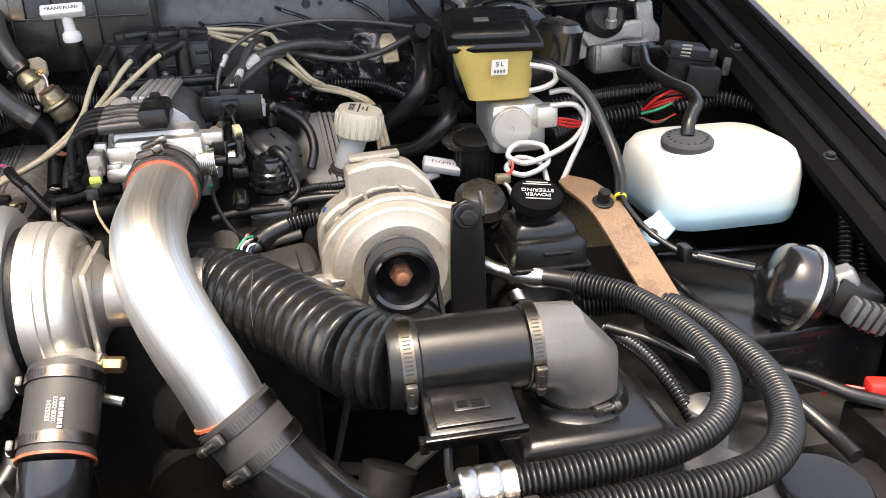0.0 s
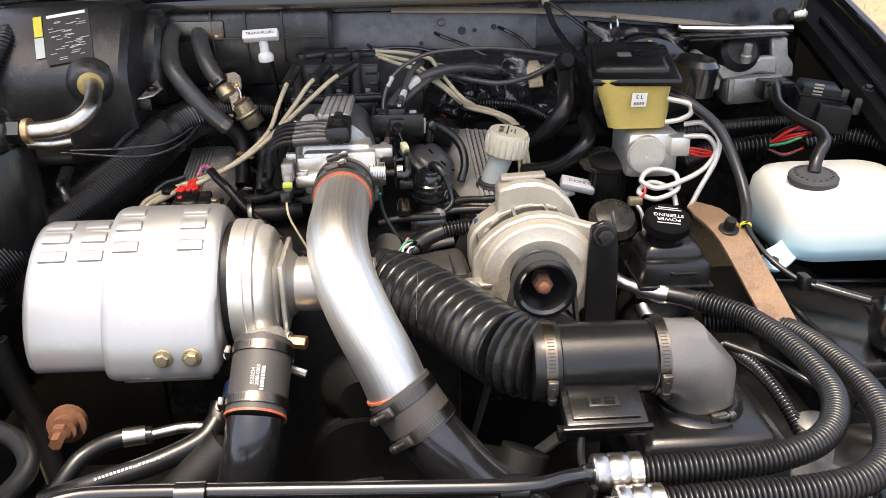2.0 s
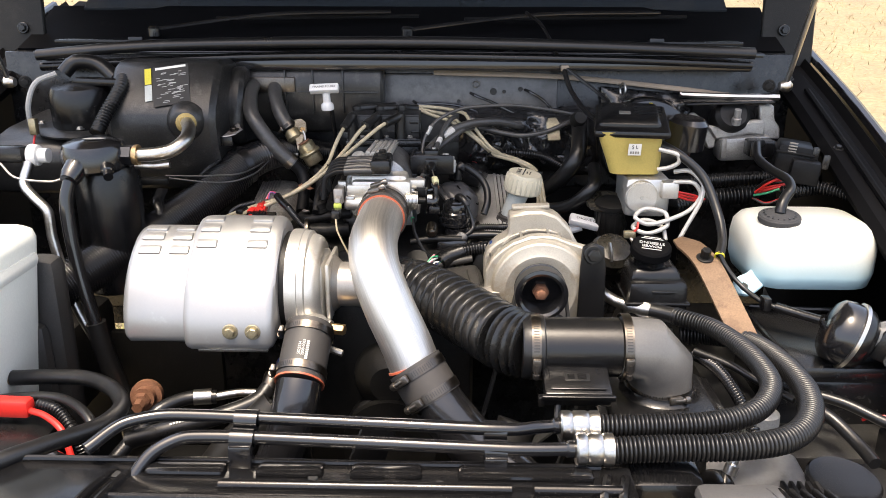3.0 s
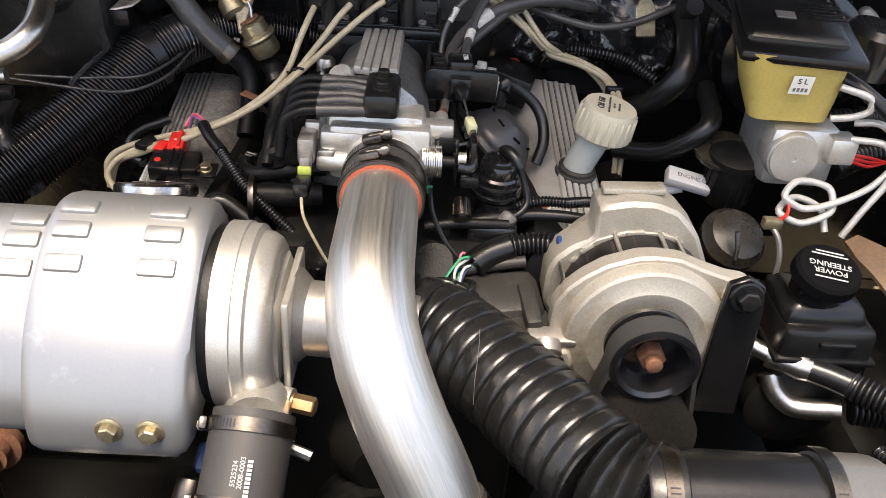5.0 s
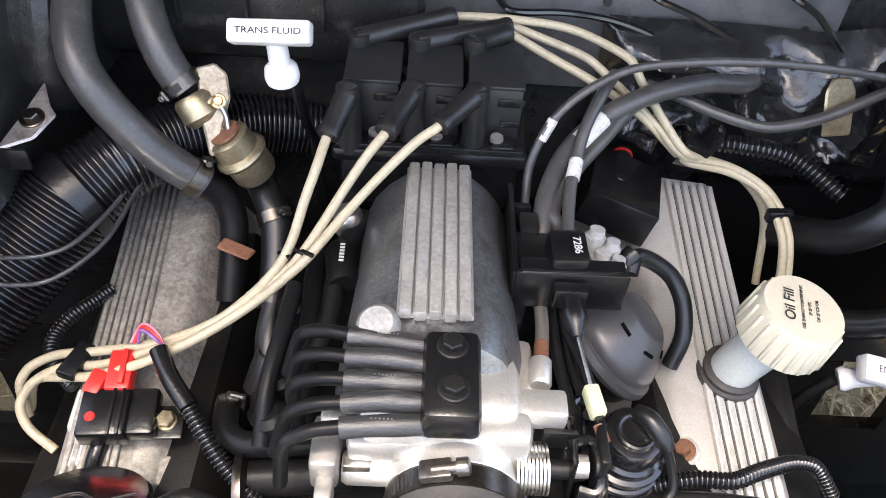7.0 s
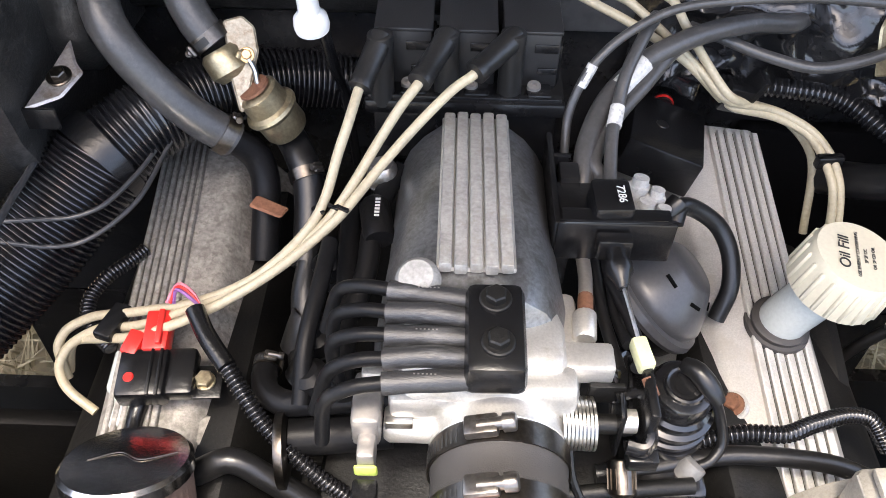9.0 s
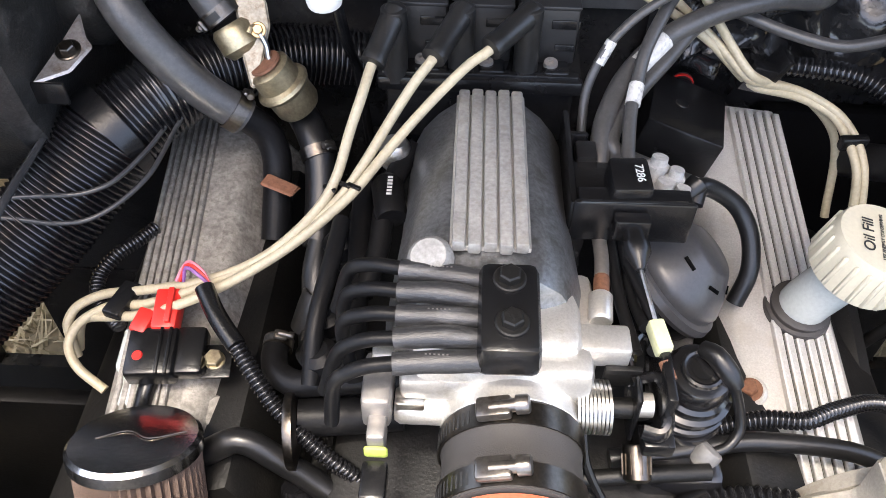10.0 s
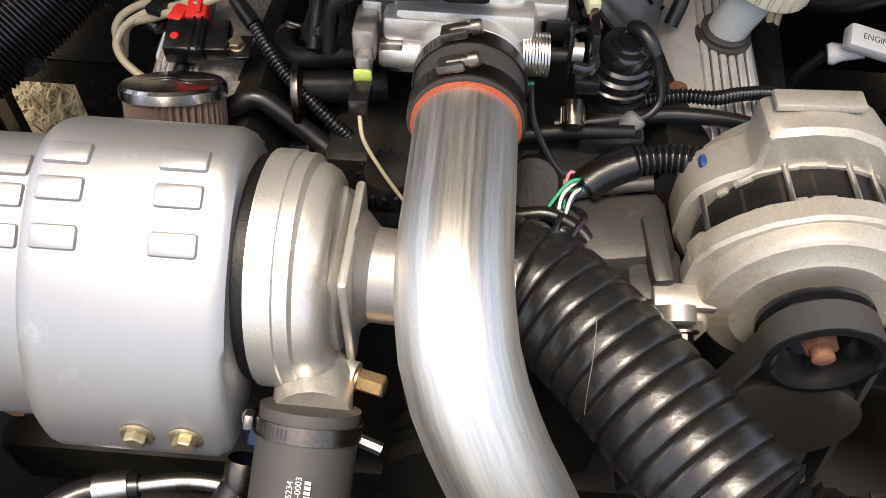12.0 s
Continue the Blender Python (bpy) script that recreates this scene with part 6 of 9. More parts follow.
part("red_dot", lathe([(0.0036, 0), (0.003, 0.001)], msf @ Vector((-0.0075, -0.004, 0.0182)), (0, -0.17, 1), 16), M_RED, ms)
for k, mm in enumerate((M_PINK, M_RED, surface("violet_wire", (0.2, 0.08, 0.25), 0.5))):
    o = 0.0025 * k
    part("sensor_wire", tube([(-0.213 + o, 1.049, 0.848), (-0.204, 1.056 - o, 0.860), (-0.193, 1.050 - o, 0.858), (-0.187, 1.042, 0.852)], 0.0013, 6), mm, ms)
part("nozzle", tube([(-0.226, 0.998, 0.808), (-0.228, 0.982, 0.802), (-0.226, 0.965, 0.80)], 0.006, 10), M_PLASTIC, ms)
part("steel_strap", plate([(-0.008, 0.034), (0.006, 0.036), (0.008, 0.004), (0.020, -0.010), (0.016, -0.026), (-0.004, -0.026), (-0.002, -0.008), (-0.010, 0.004)], 0.003, frame_of((-0.246, 1.007, 0.798), (1, 0.1, 0.05), (-0.15, 1, 0.1))), M_BLUEGREY, ms, "pale grey plated strap")
shifted(ms, (0.002, 0.017, -0.021))
lm = thing("sensor_loom", (-0.15, 1.0, 0.80), "black taped and corrugated wiring loom", "wiring loom")
part("taped_end", tube([(-0.187, 1.054, 0.836), (-0.176, 1.036, 0.831), (-0.160, 1.017, 0.824)], 0.0065, 12), M_PLASTIC, lm)
part("corrugated_sleeve", tube([(-0.162, 1.020, 0.825), (-0.145, 0.999, 0.814), (-0.132, 0.986, 0.804), (-0.113, 0.972, 0.793), (-0.095, 0.963, 0.780), (-0.078, 0.958, 0.765), (-0.055, 0.945, 0.745)], 0.0062, 14, ribs=(0.0034, 0.0018), rib_steps=6, sharpness=1.5), M_GLOSS, lm, sharp=100)
lm2 = thing("branch_loom", (-0.26, 1.08, 0.79), "thin black corrugated loom beside the valve cover", "wiring loom")
part("corrugated_sleeve", tube([(-0.252, 1.140, 0.80), (-0.261, 1.127, 0.800), (-0.273, 1.111, 0.800), (-0.282, 1.095, 0.795), (-0.281, 1.081, 0.790), (-0.272, 1.069, 0.785), (-0.258, 1.056, 0.785)], 0.0058, 12, ribs=(0.003, 0.0016), rib_steps=6, sharpness=1.5), M_GLOSS, lm2, sharp=100)
part("lead_comb", box((0.014, 0.030, 0.008), frame_of((-0.252, 1.063, 0.803), (1, -0.3, 0), (0.3, 1, 0)), 0.002), M_PLASTIC, lm2)

# breather filter on the left cover
bf2 = thing("breather_filter", (-0.209, 0.955, 0.755), "round breather filter with chrome top and pleated gauze side", "air filter")
FC, FA = Vector((-0.207, 0.930, 0.770)), Vector((-0.03, 0.45, 0.9)).normalized()
fm = aim(FC, FA)
part("chrome_lid", lathe([(0.0385, 0.042), (0.0395, 0.043), (0.0395, 0.050), (0.037, 0.0525), (0.02, 0.0535), (0.0, 0.0537)], FC, FA, 40, squash=(1.0, 0.95)), M_CHROME, bf2, "chrome lid with embossed sweep")
bm = bmesh.new()
rr = []
n = 44
for h in (0.0, 0.043):
    rr.append([bm.verts.new(fm @ Vector(((0.0375 if i % 2 else 0.0335) * math.cos(2 * math.pi * i / (2 * n)), (0.0365 if i % 2 else 0.033) * math.sin(2 * math.pi * i / (2 * n)), h))) for i in range(2 * n)])
for i in range(2 * n):
    j = (i + 1) % (2 * n)
    bm.faces.new((rr[0][i], rr[0][j], rr[1][j], rr[1][i]))
part("pleats", bm, M_MESH, bf2, "brown pleated gauze", sharp=20)
part("base", lathe([(0.039, -0.006), (0.0395, 0.0), (0.038, 0.002)], FC, FA, 40), M_RUBBER, bf2)
part("emblem", tube([fm @ Vector((-0.030, -0.004, 0.0534)), fm @ Vector((-0.010, 0.004, 0.0545)), fm @ Vector((0.004, -0.004, 0.0545)), fm @ Vector((0.022, 0.002, 0.0536))], 0.0004, 6), M_CLAMP, bf2)
fh = thing("filter_hose", (-0.14, 0.965, 0.75), "black rubber vent hose from the filter", "hose")
part("hose", tube([(-0.175, 0.962, 0.785), (-0.152, 0.967, 0.794), (-0.130, 0.962, 0.782), (-0.106, 0.955, 0.765), (-0.085, 0.945, 0.75), (-0.075, 0.93, 0.72)], 0.0085, 12), M_RUBBER, fh)

# moulded vacuum cups over the runners, and the cast runner floor below
vc = thing("vacuum_harness", (-0.115, 1.06, 0.77), "moulded black rubber vacuum connector cups", "connector")
for at_, ax in (((-0.1215, 1.078, 0.786), (0.35, 0.45, 0.8)), ((-0.111, 1.049, 0.786), (0.55, 0.35, 0.75))):
    part("cup", lathe([(0.0135, -0.018), (0.0145, 0.0), (0.0145, 0.012), (0.0132, 0.014), (0.0112, 0.0125), (0.0108, -0.006), (0.0, -0.007)], at_, ax, 26), M_BOOT, vc)
part("upper_arm", tube([(-0.121, 1.085, 0.79), (-0.124, 1.10, 0.803), (-0.122, 1.118, 0.815)], 0.0105, 14, radii=[0.012, 0.0095, 0.0085]), M_BOOT, vc)
part("bridge", tube([(-0.122, 1.070, 0.776), (-0.122, 1.056, 0.774), (-0.113, 1.040, 0.776)], 0.011, 12), M_BOOT, vc)
part("stub", tube([(-0.112, 1.046, 0.776), (-0.092, 1.038, 0.782), (-0.075, 1.034, 0.785)], 0.0085, 12), M_BOOT, vc)
rf = thing("intake_runner", (-0.04, 0.99, 0.70), "oily grey cast lower intake runner", "intake manifold")
runner = surface("oily_cast_aluminium", (0.26, 0.265, 0.27), 0.3, 0.85, vary=0.4, wear=0.6, wear_colour=(0.1, 0.097, 0.09), bump=0.4, patch=18)
part("deck", box((0.075, 0.060, 0.016), frame_of((-0.048, 0.992, 0.712), (1, 0, 0.05), (0, 1, 0.25)), 0.006), runner, rf)
part("runner", tube([(0.075, 0.985, 0.712), (0.105, 0.970, 0.722), (0.135, 0.955, 0.712), (0.150, 0.94, 0.69)], 0.018, 18), runner, rf)
part("runner", tube([(0.03, 0.985, 0.700), (0.06, 0.960, 0.708), (0.090, 0.940, 0.700), (0.10, 0.92, 0.68)], 0.018, 18), runner, rf)

# small ribbed cap behind the compressor
ca = thing("filler_cap", (-0.045, 0.925, 0.72), "black ribbed filler cap with small steel ring", "cap")
part("cap", lathe([(0.021, 0), (0.023, 0.004), (0.022, 0.02), (0.018, 0.026), (0.0, 0.027)], (-0.045, 0.922, 0.748), (0.0, -0.15, 1), 24), M_PLASTIC, ca)
for k in range(16):
    a = 2 * math.pi * k / 16
    part("grip_rib", box((0.003, 0.003, 0.018), aim((-0.045, 0.922, 0.748), (0, -0.15, 1)) @ Matrix.Rotation(a, 4, "Z") @ Matrix.Translation((0.0225, 0, 0.003)), 0), M_PLASTIC, ca)
part("neck", lathe([(0.017, 0), (0.017, 0.02), (0.020, 0.025), (0.020, 0.045)], (-0.042, 0.895, 0.70), (-0.05, 0.5, 1), 20), M_PLASTIC, ca)
part("pipe_under", tube([(-0.118, 0.955, 0.76), (-0.115, 0.93, 0.72), (-0.11, 0.91, 0.66)], 0.011, 14), M_GLOSS, ca)

# wiring in front of the right cover
lr = thing("engine_loom", (0.16, 0.98, 0.78), "black corrugated wiring loom across the valve cover", "wiring loom")
part("corrugated_sleeve", tube([(0.130, 0.990, 0.786), (0.152, 0.992, 0.795), (0.177, 0.995, 0.800), (0.203, 0.995, 0.800), (0.225, 1.005, 0.797), (0.254, 1.017, 0.790), (0.274, 1.020, 0.780), (0.290, 1.010, 0.760)], 0.0062, 12, ribs=(0.0034, 0.0018), rib_steps=6, sharpness=1.5), M_GLOSS, lr, sharp=100)
lr2 = thing("vacuum_pipe", (0.19, 0.98, 0.77), "smooth black vacuum pipe", "pipe")
part("pipe", tube([(0.080, 0.972, 0.782), (0.112, 0.975, 0.785), (0.141, 0.981, 0.787), (0.170, 0.985, 0.789), (0.207, 0.984, 0.789), (0.237, 0.982, 0.785), (0.272, 0.976, 0.772)], 0.0065, 12), M_RUBBER, lr2)
lr3 = thing("main_loom", (0.15, 0.945, 0.75), "thick black taped loom with coloured wire ends", "wiring loom")
part("taped_end", tube([(0.105, 0.928, 0.760), (0.119, 0.938, 0.766), (0.142, 0.946, 0.772)], 0.014, 16), M_PLASTIC, lr3)
part("corrugated_sleeve", tube([(0.138, 0.946, 0.772), (0.165, 0.949, 0.776), (0.19, 0.945, 0.778), (0.215, 0.938, 0.775)], 0.0125, 16, ribs=(0.005, 0.0027), rib_steps=6, sharpness=1.5), M_GLOSS, lr3, sharp=100)
rnd = random.Random(11)
for k in range(11):
    mm = (M_GREEN, M_WHITE, M_BLUE, M_RUBBER, M_PINK, M_GREEN, M_RUBBER, M_WHITE, M_YELLOW, M_BLUE, M_RUBBER)[k]
    a = Vector((0.108, 0.930, 0.762)) + Vector([rnd.uniform(-0.007, 0.007) for _ in range(3)])
    b = a + Vector((-0.012 - rnd.uniform(0, 0.008), -0.010 + rnd.uniform(-0.01, 0.012), rnd.uniform(-0.008, 0.008)))
    c = b + Vector((-0.01 + rnd.uniform(-0.012, 0.01), -0.018 + rnd.uniform(-0.01, 0.01), -0.02))
    part("wire_end", tube([a, b, c], 0.0014, 6), mm, lr3)
part("sensor_lead", tube([(0.058, 0.972, 0.82), (0.062, 0.958, 0.80), (0.077, 0.943, 0.775), (0.094, 0.932, 0.760)], 0.0028, 8), M_RUBBER, lr3)
part("green_tip", tube([(0.0575, 0.974, 0.822), (0.058, 0.970, 0.815)], 0.0032, 8), M_GREEN, lr3)
part("blue_connector", box((0.018, 0.013, 0.011), Matrix.Translation((0.194, 0.932, 0.784)), 0.003), M_BLUE, lr3, "blue plastic connector")
part("black_lead", tube([(0.055, 0.905, 0.748), (0.08, 0.905, 0.752), (0.105, 0.895, 0.745), (0.118, 0.88, 0.735)], 0.006, 10), M_RUBBER, lr3)
part("cross_pipe", tube([(0.055, 0.955, 0.785), (0.09, 0.957, 0.79), (0.14, 0.963, 0.788)], 0.0055, 10), M_DIRT, lr3)
for k in range(9):
    a = Vector((rnd.uniform(0.06, 0.10), rnd.uniform(0.905, 0.93), rnd.uniform(0.735, 0.755)))
    b = a + Vector((rnd.uniform(-0.02, 0.012), -0.012, 0.006))
    c = b + Vector((rnd.uniform(-0.015, 0.015), -0.018, -0.004))
    d = c + Vector((rnd.uniform(-0.01, 0.02), -0.012, -0.03))
    part("black_wire", tube([a, b, c, d], rnd.uniform(0.0016, 0.003), 7), M_GLOSS, lr3)
th = thing("thermostat_housing", (0.07, 0.93, 0.74), "worn cast water outlet with round plug", "water outlet")
part("housing", box((0.05, 0.05, 0.03), Matrix.Translation((0.075, 0.95, 0.735)), 0.01), M_GREYPIPE, th)
part("outlet_ring", lathe([(0.022, 0), (0.024, 0.006), (0.02, 0.014)], (0.068, 0.935, 0.752), (-0.2, -0.7, 0.8), 22), M_DIRT, th)
fl = thing("fuel_lines", (0.07, 1.05, 0.83), "pair of fuel lines beside the plenum, one rust stained", "fuel line")
part("line", tube([(0.0695, 1.09, 0.868), (0.069, 1.06, 0.871), (0.0655, 1.028, 0.872)], 0.0046, 10), M_GREYPIPE, fl)
part("rust_band", tube([(0.0677, 1.046, 0.8715), (0.0657, 1.029, 0.872)], 0.0049, 10), M_RUST, fl, "rusted pipe end")
part("fitting", lathe([(0.0075, 0), (0.0075, 0.018), (0.006, 0.02)], (0.0655, 1.030, 0.872), (-0.1, -1, 0.05), 14), M_CAST, fl)
part("line", tube([(0.078, 1.09, 0.862), (0.08, 1.04, 0.86), (0.086, 1.0, 0.858)], 0.004, 10), M_RUBBER, fl)
part("line", tube([(0.085, 1.09, 0.862), (0.088, 1.04, 0.86), (0.09, 1.01, 0.87)], 0.0035, 10), M_RUBBER, fl)
part("curved_hose", tube([(0.086, 1.06, 0.868), (0.094, 1.03, 0.868), (0.098, 1.005, 0.868), (0.092, 0.992, 0.872)], 0.0038, 10), M_RUBBER, fl)
# vacuum hoses over the rear of the engine
for nm, pts, r, lab, i in (
    ("heater_vacuum_hose", [(0.275, 1.325, 0.915), (0.245, 1.286, 0.925), (0.205, 1.267, 0.935), (0.158, 1.246, 0.935), (0.119, 1.225, 0.925), (0.092, 1.199, 0.910), (0.077, 1.167, 0.898), (0.073, 1.144, 0.886), (0.072, 1.125, 0.872), (0.071, 1.105, 0.850)], 0.0078, "thick black vacuum hose with white tag", 4),
    ("vacuum_hose", [(0.36, 1.262, 0.95), (0.300, 1.252, 0.962), (0.240, 1.243, 0.970), (0.188, 1.239, 0.970), (0.137, 1.233, 0.965), (0.102, 1.220, 0.952), (0.079, 1.206, 0.935), (0.068, 1.196, 0.915), (0.064, 1.189, 0.900), (0.063, 1.175, 0.880)], 0.0033, "thin black vacuum hose with white tag", 6),
    ("brake_vacuum_hose", [(0.165, 1.285, 0.92), (0.182, 1.274, 0.920), (0.217, 1.256, 0.915), (0.253, 1.245, 0.912), (0.283, 1.248, 0.915), (0.308, 1.255, 0.920), (0.36, 1.27, 0.94)], 0.0046, "printed black rubber vacuum hose", 0),
    ("vacuum_hose", [(0.165, 1.262, 0.925), (0.142, 1.239, 0.925), (0.120, 1.212, 0.915), (0.103, 1.194, 0.905), (0.086, 1.168, 0.897), (0.080, 1.149, 0.892), (0.086, 1.138, 0.888), (0.084, 1.11, 0.893)], 0.0056, "black vacuum hose to the solenoid", 0),
    ("vacuum_hose", [(0.128, 1.252, 0.948), (0.116, 1.228, 0.945), (0.103, 1.204, 0.930), (0.097, 1.184, 0.915), (0.092, 1.163, 0.907), (0.089, 1.128, 0.893), (0.089, 1.105, 0.893)], 0.0047, "black vacuum hose with white tag", 3)):
    h = thing(nm, pts[-1], lab, "hose", "vacuum hoses")
    part("hose", tube(pts, r, 12), M_HOSE, h)
    if "tag" in lab:
        q = [Vector(v) for v in pts]
        part("white_tag", tube([q[i], q[i].lerp(q[i + 1], 0.7)], r + 0.0007, 12), surface("worn_tag", (0.5, 0.49, 0.46), 0.6, vary=0.2, wear=0.6, wear_colour=(0.12, 0.12, 0.12), patch=60), h, "worn white paper tag")


# ---- driver's side of the bay ----
HA = [(0.300, 0.512, 0.703), (0.345, 0.512, 0.704), (0.426, 0.518, 0.705), (0.481, 0.537, 0.706), (0.517, 0.571, 0.707), (0.540, 0.624, 0.708), (0.540, 0.706, 0.708), (0.516, 0.788, 0.708), (0.470, 0.838, 0.707)]
HB = [(0.310, 0.476, 0.694), (0.377, 0.477, 0.697), (0.447, 0.478, 0.699), (0.505, 0.490, 0.700), (0.542, 0.517, 0.701), (0.569, 0.563, 0.702), (0.582, 0.617, 0.702), (0.584, 0.695, 0.698), (0.570, 0.780, 0.690), (0.530, 0.825, 0.680), (0.48, 0.84, 0.675)]
ah = thing("air_conditioning_hose", (0.45, 0.6, 0.68), "black corrugated sleeved air conditioning hose with crimped ferrule", "hose", "sleeved hoses")
part("sleeve", tube(HA, 0.0142, 20, ribs=(0.0050, 0.0034), rib_steps=6, sharpness=2.2), M_SLEEVE, ah, sharp=100)
part("ferrule", lathe([(0.0155, 0), (0.0175, 0.002), (0.0175, 0.012), (0.016, 0.014), (0.0175, 0.017), (0.0175, 0.030), (0.016, 0.033), (0.0175, 0.036), (0.0175, 0.045), (0.014, 0.047)], (0.258, 0.513, 0.703), (1, 0.02, 0), 24), M_STEEL, ah, "crimped aluminium ferrule")
part("cuff", tube([(0.474, 0.834, 0.707), (0.455, 0.848, 0.707), (0.434, 0.860, 0.707)], 0.0125, 16), M_RUBBER, ah)
part("upper_ferrule", tube([(0.438, 0.858, 0.707), (0.415, 0.870, 0.707), (0.402, 0.877, 0.708)], 0.013, 16, radii=[0.0125, 0.0145, 0.0125, 0.0145, 0.0125]), M_STEEL, ah)
part("bent_pipe", tube([(0.404, 0.876, 0.708), (0.385, 0.887, 0.712), (0.365, 0.89, 0.725), (0.352, 0.88, 0.745)], 0.009, 14), M_STEEL, ah)
bh = thing("air_conditioning_hose", (0.45, 0.58, 0.67), "black corrugated sleeved air conditioning hose with crimped ferrule", "hose", "sleeved hoses")
part("sleeve", tube(HB, 0.0156, 20, ribs=(0.0050, 0.0036), rib_steps=6, sharpness=2.2), M_SLEEVE, bh, sharp=100)
part("ferrule", lathe([(0.0165, 0), (0.0185, 0.002), (0.0185, 0.011), (0.017, 0.013), (0.0185, 0.016), (0.0185, 0.028), (0.017, 0.030), (0.0185, 0.033), (0.0185, 0.042), (0.015, 0.044)], (0.272, 0.477, 0.694), (1, 0.02, 0), 24), M_STEEL, bh, "crimped aluminium ferrule")
part("branch_pipe", tube([(0.405, 0.87, 0.69), (0.412, 0.86, 0.675), (0.43, 0.85, 0.665), (0.47, 0.838, 0.675)], 0.0105, 14), M_STEEL, bh)

# pair of hard lines across the radiator panel
for nm, pts, r in (("condenser_line", [(0.262, 0.513, 0.703), (0.235, 0.507, 0.704), (0.205, 0.494, 0.708), (0.17, 0.491, 0.710), (-0.10, 0.499, 0.715), (-0.20, 0.500, 0.716), (-0.245, 0.485, 0.713), (-0.275, 0.45, 0.70)], 0.0075), ("condenser_line", [(0.275, 0.477, 0.694), (0.20, 0.470, 0.697), (-0.10, 0.476, 0.703), (-0.17, 0.476, 0.702), (-0.205, 0.462, 0.69), (-0.225, 0.44, 0.665), (-0.23, 0.43, 0.64)], 0.0078)):
    t = thing(nm, pts[3], "gloss black air conditioning hard line across the radiator panel", "pipe", "condenser lines")
    part("line", tube(pts, r, 14), M_GLOSS, t)
    part("swaged_end", lathe([(r, 0), (r + 0.002, 0.002), (r + 0.002, 0.012), (r, 0.014)], pts[0], Vector(pts[1]) - Vector(pts[0]), 16), M_GLOSS, t)
for x, z in ((-0.105, 0.714), (0.182, 0.7045)):
    c = thing("line_clamp", (x, 0.487, z - 0.03), "black double pipe clamp on the radiator panel", "clamp", "line clamps")
    part("rear_band", ring((x, 0.4955, z + 0.0005), (1, 0.02, -0.04), 0.0085, 0.026, 0.0035, 22), M_GLOSS, c)
    part("front_band", ring((x, 0.4735, z - 0.0115), (1, 0.02, -0.04), 0.0088, 0.026, 0.0035, 22), M_GLOSS, c)
    part("foot", slab(x - 0.013, x + 0.013, 0.455, 0.468, 0.674, z - 0.012, 0.002), M_GLOSS, c)

# washer jug
jug = thing("washer_jug", (0.695, 0.965, 0.735), "milky plastic washer jug half full of blue fluid", "washer jug")
bm = bmesh.new()
lay = []
for z, x0, x1, y0, y1, r in ((0.735, 0.615, 0.775, 0.885, 1.03, 0.035), (0.740, 0.602, 0.79, 0.872, 1.04, 0.045), (0.76, 0.596, 0.796, 0.868, 1.048, 0.05), (0.795, 0.596, 0.797, 0.870, 1.050, 0.048), (0.815, 0.598, 0.795, 0.874, 1.045, 0.046), (0.828, 0.606, 0.789, 0.884, 1.035, 0.042), (0.834, 0.620, 0.778, 0.898, 1.02, 0.035)):
    pts = []
    for cx, cy, a0 in ((x1 - r, y1 - r, 0), (x0 + r, y1 - r, 90), (x0 + r, y0 + r, 180), (x1 - r, y0 + r, 270)):
        for k in range(7):
            a = radians(a0 + k * 15)
            pts.append(bm.verts.new((cx + r * math.cos(a), cy + r * math.sin(a), z)))
    lay.append(pts)
for a, b in zip(lay, lay[1:]):
    for i in range(len(a)):
        j = (i + 1) % len(a)
        bm.faces.new((a[i], a[j], b[j], b[i]))
bm.faces.new(lay[0][::-1])
bm.faces.new(lay[-1])
part("jug_body", bm, M_JUG, jug, sharp=60)
part("lug", plate([(-0.020, -0.006), (-0.015, -0.017), (0.0, -0.021), (0.014, -0.015), (0.05, 0.010), (0.055, 0.034), (0.03, 0.036), (0.006, 0.018), (-0.010, 0.012), (-0.018, 0.004)], 0.009, frame_of((0.588, 0.890, 0.740), (1, 0.1, 0), (0.0, 0.6, 0.8)), 0.002), M_JUG, jug)
hexbolt("lug_screw", (0.585, 0.884, 0.737), (-0.1, -0.8, 0.6), 0.0075, M_DIRT, jug)
part("neck", lathe([(0.03, 0), (0.029, 0.012)], (0.645, 0.930, 0.826), (0, -0.08, 1), 26), M_JUG, jug)
cap = part("cap", lathe([(0.031, 0), (0.0325, 0.003), (0.0325, 0.009), (0.030, 0.012), (0.0, 0.013)], (0.645, 0.928, 0.834), (-0.03, -0.12, 1), 32), surface("grey_black_cap", (0.055, 0.055, 0.057), 0.6, vary=0.2, bump=0.3, spec=0.1), jug, "dark grey ribbed cap")
cmj = aim((0.6446, 0.9264, 0.8473), (-0.03, -0.12, 1))
for k in range(18):
    part("cap_mark", box((0.004, 0.0018, 0.0006), cmj @ Matrix.Rotation(radians(20 * k), 4, "Z") @ Matrix.Translation((0.024, 0, 0)), 0), M_RUBBER, cap)
part("cap_nozzle", tube([(0.647, 0.932, 0.846), (0.650, 0.938, 0.858), (0.658, 0.948, 0.868), (0.668, 0.957, 0.877)], 0.0085, 12), M_RUBBER, jug)
wh = thing("washer_hose", (0.66, 0.96, 0.88), "black rubber hose from the washer cap", "hose")
part("hose", tube([(0.658, 0.948, 0.868), (0.670, 0.958, 0.880), (0.672, 0.985, 0.890), (0.662, 1.03, 0.895), (0.655, 1.08, 0.905), (0.665, 1.12, 0.92), (0.69, 1.17, 0.915)], 0.0075, 12), M_RUBBER, wh)
